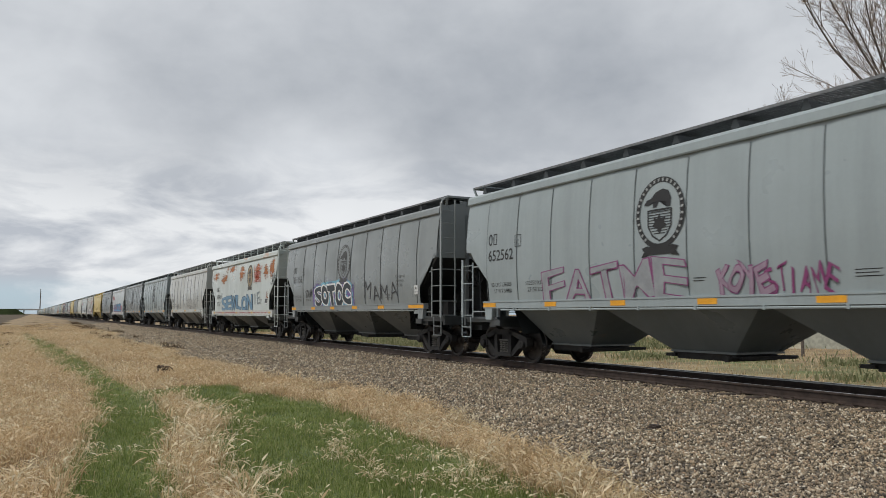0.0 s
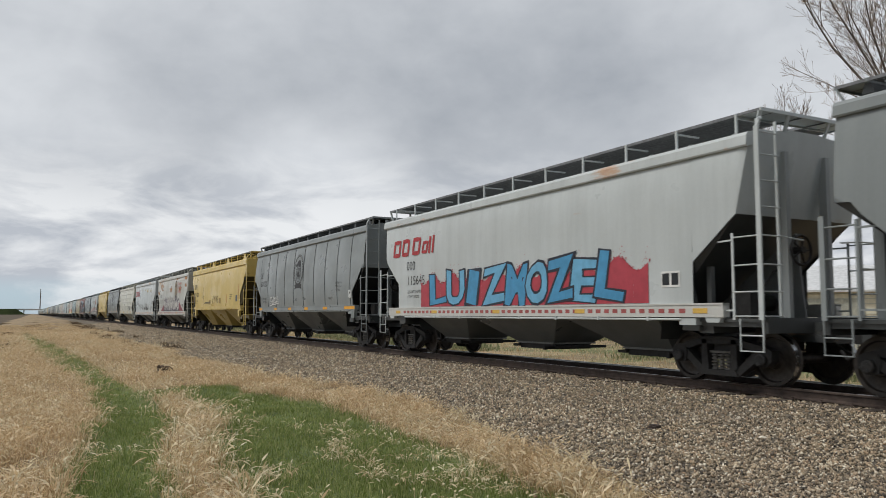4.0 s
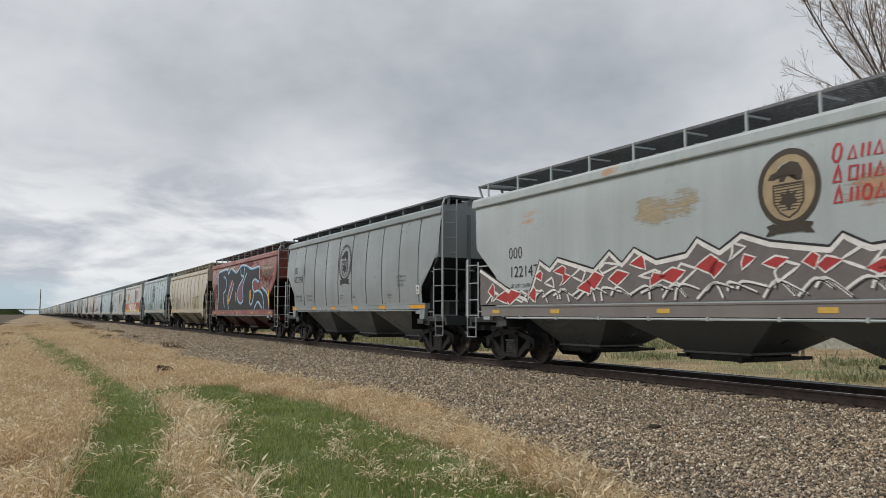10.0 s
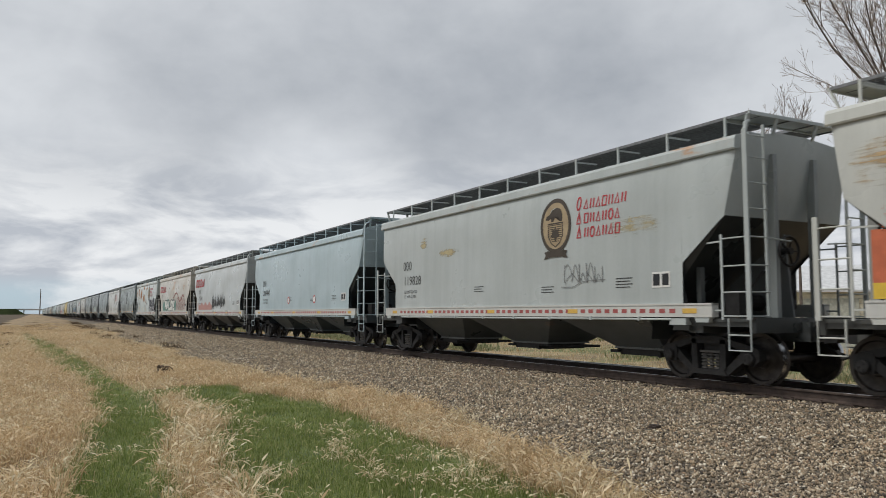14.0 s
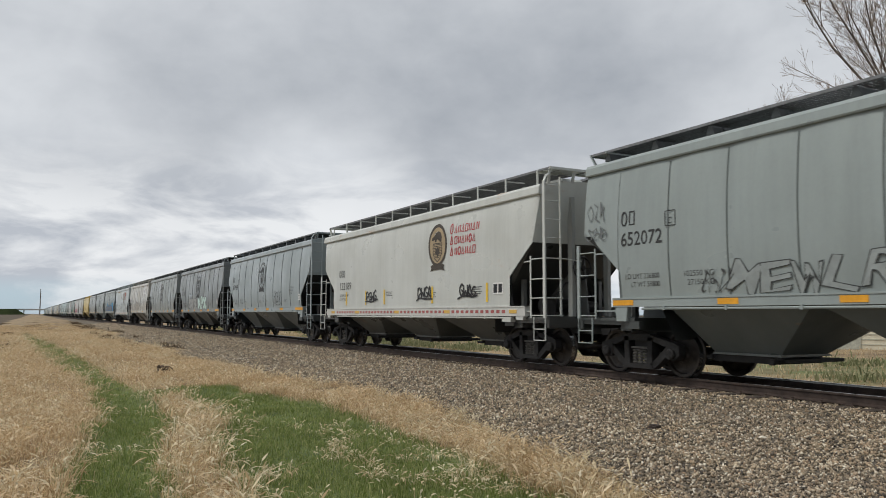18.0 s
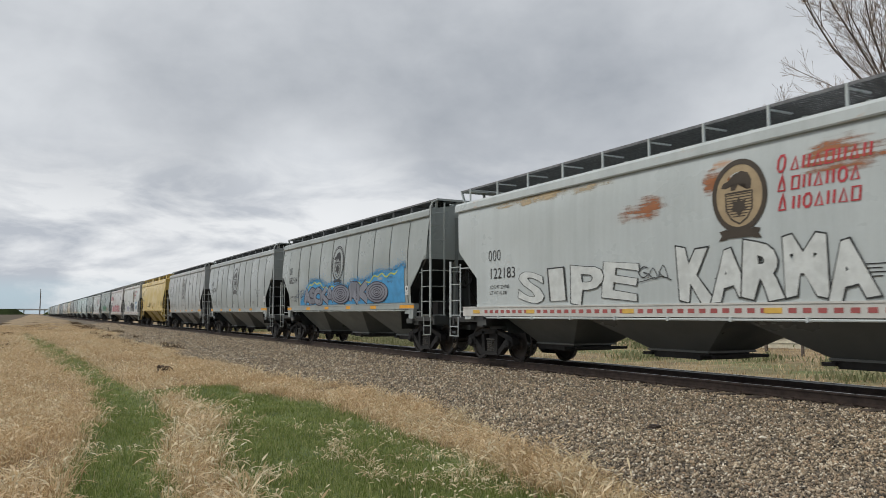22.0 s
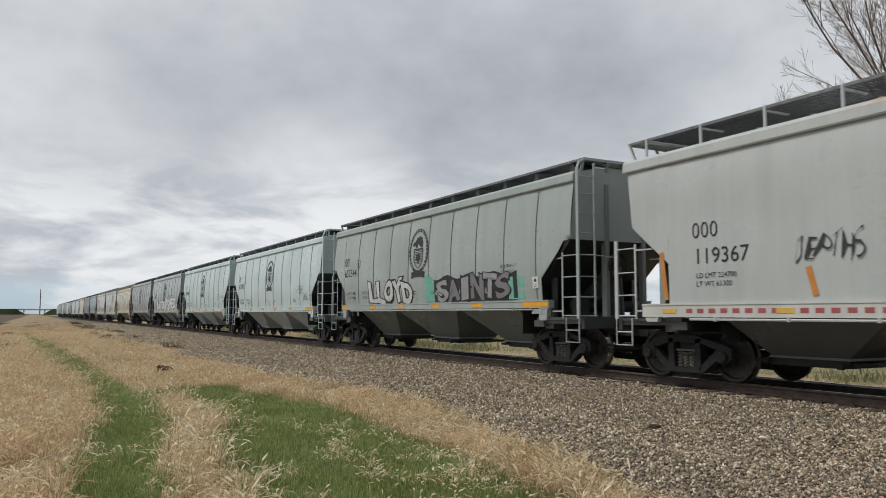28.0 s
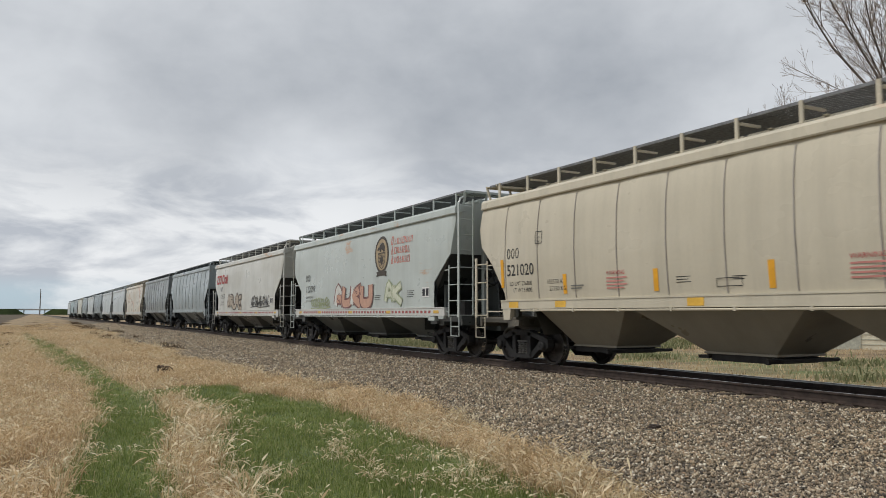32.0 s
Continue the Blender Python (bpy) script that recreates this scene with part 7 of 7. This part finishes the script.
blades("field_grass", far_spots(45000, 15), 0.19, 0.006, 0.7, DRY_BLADE, 4, "tall dry grass in the field behind the track")
BUSH = blades_material("pale_shrub_leaf", (0.15, 0.17, 0.08), (0.27, 0.28, 0.15), (0.42, 0.40, 0.25))


def shrub_spots(seed):
    r = random.Random(seed)
    out = []
    for _ in range(90):
        cx, cy = TRACK_X + r.uniform(8, 30), r.uniform(8, 110)
        for _ in range(260):
            x, y = cx + r.gauss(0, 0.8), cy + r.gauss(0, 0.8)
            out.append((x, y, ground_z(x, y) + abs(r.gauss(0, 0.10)), 0.8 + 0.4 * r.random()))
    return out


tagged(blades("shrubs", shrub_spots(5), 0.28, 0.02, 0.7, BUSH, 6, "low pale green shrubs in the field"), category="shrub")

# ---- ballast stones ----


def stone_material():
    k = Mat("ballast_stone", 0.9)
    geo = k.node("ShaderNodeNewGeometry")
    ramp = k.node("ShaderNodeValToRGB")
    cr = ramp.color_ramp
    cr.elements[0].color, cr.elements[1].color = (0.045, 0.04, 0.034, 1), (0.84, 0.77, 0.63, 1)
    for p, c in ((0.25, (0.22, 0.172, 0.115)), (0.5, (0.42, 0.34, 0.228)), (0.66, (0.37, 0.255, 0.155)), (0.85, (0.62, 0.52, 0.375))):
        cr.elements.new(p).color = (*c, 1)
    k.link(geo.outputs["Random Per Island"], ramp.inputs[0])
    c = k.mix(k.math("MULTIPLY", k.band(k.noise(60, 4), 0.4, 0.75), 0.4), ramp.outputs[0], (0.09, 0.08, 0.07))
    c = k.mix(k.math("MULTIPLY", k.band(k.noise(0.6, 3), 0.35, 0.75), 0.3), c, (0.12, 0.10, 0.085))
    return k.done(c)


def stones(n, seed):
    r = random.Random(seed)
    spots = []
    while n > 0:
        n -= 1
        y = 2.2 * (130 / 2.2) ** r.random()
        x = r.uniform(4.3, TRACK_X + 2.6)
        if r.random() > gravel_cover(x, y) + 0.05 * (x > lerp(GRAVEL_EDGE, y) - 0.8):
            continue
        if abs(abs(x - TRACK_X) - 0.755) < 0.1:
            continue
        spots.append((x, y, ground_z(x, y)))
    P = np.array(spots)
    m = len(P)
    rs = np.random.RandomState(seed)
    corner = np.array([(1, 0.1, 0), (-0.55, 0.85, 0), (-0.5, -0.9, 0), (0.1, 0, 0.85), (0, 0.1, -0.85)], dtype=float)
    v = corner[None] * rs.uniform(0.75, 1.2, (m, 5, 1)) + rs.uniform(-0.28, 0.28, (m, 5, 3))
    size = rs.uniform(0.010, 0.028, (m, 1, 1)) * (1 + 0.014 * P[:, 1][:, None, None])
    v = v * size * rs.uniform(0.65, 1.35, (m, 1, 3))
    q = rs.normal(size=(m, 4))
    q /= np.linalg.norm(q, axis=1)[:, None]
    w, x, y, z = q.T
    R = np.stack([np.stack([1 - 2 * (y * y + z * z), 2 * (x * y - z * w), 2 * (x * z + y * w)], 1), np.stack([2 * (x * y + z * w), 1 - 2 * (x * x + z * z), 2 * (y * z - x * w)], 1), np.stack([2 * (x * z - y * w), 2 * (y * z + x * w), 1 - 2 * (x * x + y * y)], 1)], 1)
    v = np.einsum("nij,nkj->nki", R, v) + P[:, None] + np.array([0, 0, 0.012])
    tri = np.array([(0, 1, 3), (1, 2, 3), (2, 0, 3), (1, 0, 4), (2, 1, 4), (0, 2, 4)])
    loops = (np.arange(m)[:, None, None] * 5 + tri[None]).ravel()
    tagged(new("ballast_stones", fill_mesh("ballast_stones", v.reshape(-1, 3), loops, np.arange(m * 6) * 3, stone_material())), "loose grey-brown ballast stones beside the track", "gravel", kind="stuff")


stones(205000, 21)


def lone_stone(name, x, y, size, mat, label, flat=0.6):
    rng = random.Random(int(x * 100))
    s = Shape()
    n = 9
    prof = [(-0.5, 0.05), (-0.3, 0.75), (0.1, 1.0), (0.4, 0.7), (0.55, 0.05)]
    s.lathe([(o * flat, r * 0.5) for o, r in prof], (0, 0, 0), "z", n)
    s.v = [(a * size * 1.5 * rng.uniform(0.8, 1.2), b * size * rng.uniform(0.8, 1.2), c * size * rng.uniform(0.85, 1.15)) for a, b, c in s.v]
    ob = tagged(new(name, s.mesh(name, mat)), label, "stone")
    ob.location = (x, y, ground_z(x, y) + size * 0.2)
    ob.rotation_euler[2] = rng.uniform(0, 3)


lone_stone("pale_stone", 8.5, 7.0, 0.085, plain("pale_limestone", (0.62, 0.57, 0.48), 0.85, 0, 0.2, 20), "large pale stone lying on the ballast")
scrap = Shape().box(-0.16, 0.16, -0.05, 0.05, 0, 0.03).box(-0.10, 0.06, -0.06, 0.06, 0.028, 0.045)
scrap_ob = tagged(new("tie_plate_scrap", scrap.mesh("tie_plate_scrap", RUST)), "rusty discarded tie plate lying on the ballast", "scrap metal")
scrap_ob.location, scrap_ob.rotation_euler = (8.04, 8.47, ground_z(8.04, 8.47) + 0.015), (0.08, 0.05, 0.5)

# ---- trees and distance ----
BARK = plain("grey_brown_bark", (0.13, 0.105, 0.088), 0.9, 0, 0.4, 6, 0.5)
TWIG = plain("thin_bare_twigs", (0.27, 0.22, 0.18), 0.9, 0, 0.3, 6, 0)


def limb(sh, fine, rng, p, d, length, r, depth):
    """A bough that curves upwards, with side boughs along it and twigs at the end."""
    n = 6 if depth > 1 else 4
    pts, rs = [p], [r]
    for i in range(n):
        d = (d + Vector((rng.uniform(-0.12, 0.12), rng.uniform(-0.12, 0.12), rng.uniform(0.02, 0.16)))).normalized()
        p = p + d * (length / n)
        pts.append(p)
        rs.append(max(0.0065, r * (1 - 0.75 * (i + 1) / n)))
    (sh if depth > 1 else fine).rod(pts, rs, 6 if depth > 2 else 3)
    if depth == 0:
        for q in pts[1:]:
            if rng.random() < 0.5:
                c, w = q + Vector((rng.uniform(-0.03, 0.03), rng.uniform(-0.03, 0.03), 0.02)), rng.uniform(0.006, 0.014)
                fine.face([c + Vector((w, 0, 0)), c + Vector((0, w, 0.4 * w)), c + Vector((-w, 0, w)), c + Vector((0, -w, 1.4 * w))])
        return
    for j in range({3: 9, 2: 9, 1: 6}[depth]):
        t = rng.uniform(0.25, 1.0) * (n - 0.01)
        i, f = int(t), t - int(t)
        q = pts[i].lerp(pts[i + 1], f)
        along = (pts[i + 1] - pts[i]).normalized()
        side = along.cross(Vector((rng.gauss(0, 1), rng.gauss(0, 1), rng.gauss(0, 1)))).normalized()
        nd = (along + side * rng.uniform(0.45, 0.85)).normalized()
        limb(sh, fine, rng, q, nd, length * rng.uniform(0.28, 0.5) * (1.1 - 0.4 * t / n), rs[i] * rng.uniform(0.35, 0.55), depth - 1)


def bare_tree(x, y, fork, reach, seed, label, stems=7, depth=3, trunk=0.22, lean=0.7):
    """A leafless tree: a trunk up to the fork, then stems that fan out and curve upwards."""
    rng = random.Random(seed)
    tree = tagged(new("bare_tree"), label, "tree", "bare trees behind the track")
    tree.location = (x, y, ground_z(x, y))
    sh, fine = Shape(), Shape()
    sh.rod([(0, 0, -0.1), (0.05, 0.02, fork * 0.5), (0, 0.05, fork)], [trunk * 1.35, trunk, trunk * 0.9], 9)
    for i in range(stems):
        a = 2 * math.pi * (i + rng.uniform(-0.3, 0.3)) / stems
        k = lean * rng.uniform(0.2, 1.0)
        limb(sh, fine, rng, Vector((0, 0.05, fork * rng.uniform(0.86, 1.0))), Vector((math.cos(a) * k, math.sin(a) * k, 1)).normalized(), reach * rng.uniform(0.8, 1.15), trunk * 0.42, depth)
    part("trunk", sh.mesh("trunk", BARK), tree)
    part("crown", fine.mesh("crown", TWIG), tree, "fine bare twigs")
    return tree


bare_tree(32.1, 17.6, 8.2, 9.2, 7, "tall leafless tree standing behind the track", 20, 3, 0.20, 0.72)
bare_tree(38.4, 21.2, 5.2, 10.5, 5, "leafless tree with many stems behind the track", 7, 3, 0.17, 0.7)
bare_tree(34.5, 28.0, 10.4, 2.8, 11, "smaller leafless tree behind the track", 4, 2, 0.07, 0.6)
bare_tree(33.0, 24.7, 10.0, 3.3, 12, "thin leafless tree behind the track", 4, 2, 0.06, 0.6)


def farm_shed(x, y, turn):
    """A cream farm building with a low gable roof in the field."""
    wall = plain("cream_board_siding", (0.72, 0.68, 0.54), 0.8, 0, 0.12, 3, 0.2)
    tin = plain("pale_tin_roof", (0.66, 0.67, 0.67), 0.5, 0.3, 0.12, 4, 0.2)
    dark = plain("grey_green_door_paint", (0.46, 0.47, 0.40), 0.7, 0, 0.2, 5, 0.1)
    shed = tagged(new("farm_shed"), "cream farm shed with a pale tin roof", "shed")
    shed.location, shed.rotation_euler = (x, y, ground_z(x, y)), (0, 0, turn)
    part("wall", Shape().prism([(-4, -0.2), (4, -0.2), (4, 3.4), (0, 4.9), (-4, 3.4)], -7, 7).mesh("wall", wall), shed)
    for q in (-1, 1):
        part("roof", Shape().prism([(q * 4.4, 3.3), (0, 4.95), (0, 5.07), (q * 4.4, 3.42)], -7.4, 7.4).mesh("roof", tin), shed)
    for z in range(1, 12):
        part("board", cached("shed_board", lambda: Shape().box(-7.0, 7.0, -4.03, -3.99, 0, 0.03).mesh("board", dark)), shed, loc=(0, 0, z * 0.29))
    part("door", Shape().box(-1.7, 1.3, -4.08, -3.98, 0, 2.9).mesh("door", dark), shed)
    part("window", Shape().box(3.0, 4.4, -4.06, -3.98, 1.3, 2.3).mesh("window", dark), shed)


farm_shed(44.5, 31.0, radians(-55))


def overpass():
    """Road bridge across the line in the far distance, with grassy approach banks."""
    conc = plain("pale_concrete", (0.55, 0.55, 0.53), 0.8, 0, 0.15, 2)
    turf = plain("far_green_turf", (0.07, 0.10, 0.035), 0.95, 0, 0.3, 0.05)
    y = 1320
    br = tagged(new("road_overpass"), "distant pale road bridge across the railway", "bridge")
    br.location = (TRACK_X, y, 0)
    part("deck", Shape().box(-30, 26, -5, 5, 6.0, 7.2).mesh("deck", conc), br)
    part("parapet", Shape().box(-30, 26, -5.2, -4.9, 7.2, 8.2).mesh("parapet", conc), br)
    for x in (-16, 12):
        part("pier", Shape().box(x - 0.8, x + 0.8, -4, 4, -1, 6.0).mesh("pier", conc), br)
    for sg, x0, x1, nm in ((-1, -26, -420, "bank"), (1, 22, 420, "bank")):
        b = tagged(new("road_bank"), "grassy road bank leading to the distant bridge", "embankment", "banks of the bridge")
        b.location = (TRACK_X, y, 0)
        s = Shape()
        poly = [(x0 - sg * 14, -1.5), (x0, 8.0), (x1, 8.0), (x1, -1.5)]
        v = [(x, -12, z) for x, z in poly] + [(x, 12, z) for x, z in poly]
        s.solid(v, [(0, 1, 2, 3), (4, 5, 6, 7), (0, 1, 5, 4), (1, 2, 6, 5), (2, 3, 7, 6)])
        part("slope", s.mesh("slope", turf), b)
    mast = tagged(new("radio_mast", Shape().rod([(0, 0, -1), (0, 0, 40)], [0.9, 0.5], 6).mesh("radio_mast", BARK)), "thin dark mast on the horizon", "mast")
    mast.location = (TRACK_X + 6, y + 60, 0)


overpass()


def clod():
    rng = random.Random(3)
    sh = Shape()
    for i in range(22):
        c = Vector((rng.gauss(0, 0.11), rng.gauss(0, 0.06), 0.03))
        c.z = 0.02 + max(0.0, 0.20 - abs(c.x) * 0.6) * rng.random()
        pr = [(-0.07, 0.01), (-0.04, 0.05), (0.03, 0.055), (0.065, 0.01)]
        sh.lathe([(o * rng.uniform(0.8, 1.6), r * rng.uniform(0.6, 1.4)) for o, r in pr], c, rng.choice("xyz"), 6)
    ob = new("earth_clod", sh.mesh("earth_clod", plain("dark_peaty_earth", (0.085, 0.058, 0.036), 0.95, 0, 0.4, 12, 0.8)))
    ob.location = (3.55, 23.6, ground_z(3.55, 23.6))
    tagged(ob, "dark clod of earth lying in the dry grass", "clod")


clod()
stake = tagged(new("marker_stake", Shape().beam((0, 0, -0.1), (0.06, 0, 0.55), 0.05).mesh("marker_stake", TIE)), "short wooden marker stake in the gravel edge", "stake")
stake.location = (6.9, 80.0, ground_z(6.9, 80.0))


def motions():
    """The whole train rolls towards -y at one speed, and its wheels turn."""
    for i, car in enumerate(CARS):
        mid = (JOINTS[i] + JOINTS[i + 1]) / 2
        walk(car, [(0, pose(TRACK_X, mid, 0)), (32, pose(TRACK_X, mid - SPEED * 32, 0))])
    first = {}
    for w in WHEELSETS:
        x, y, z = w.location
        key = (round(x, 2), round(y, 2))
        if key not in first:
            walk(w, [(n / FPS, pose(x, y, z, rx=(88.0 * n) % 360)) for n in range(32 * FPS + 1)])
            first[key] = w.animation_data
        else:
            w.rotation_mode = "QUATERNION"
            w.animation_data_create()
            w.animation_data.action = first[key].action
            w.animation_data.action_slot = first[key].action_slot


motions()
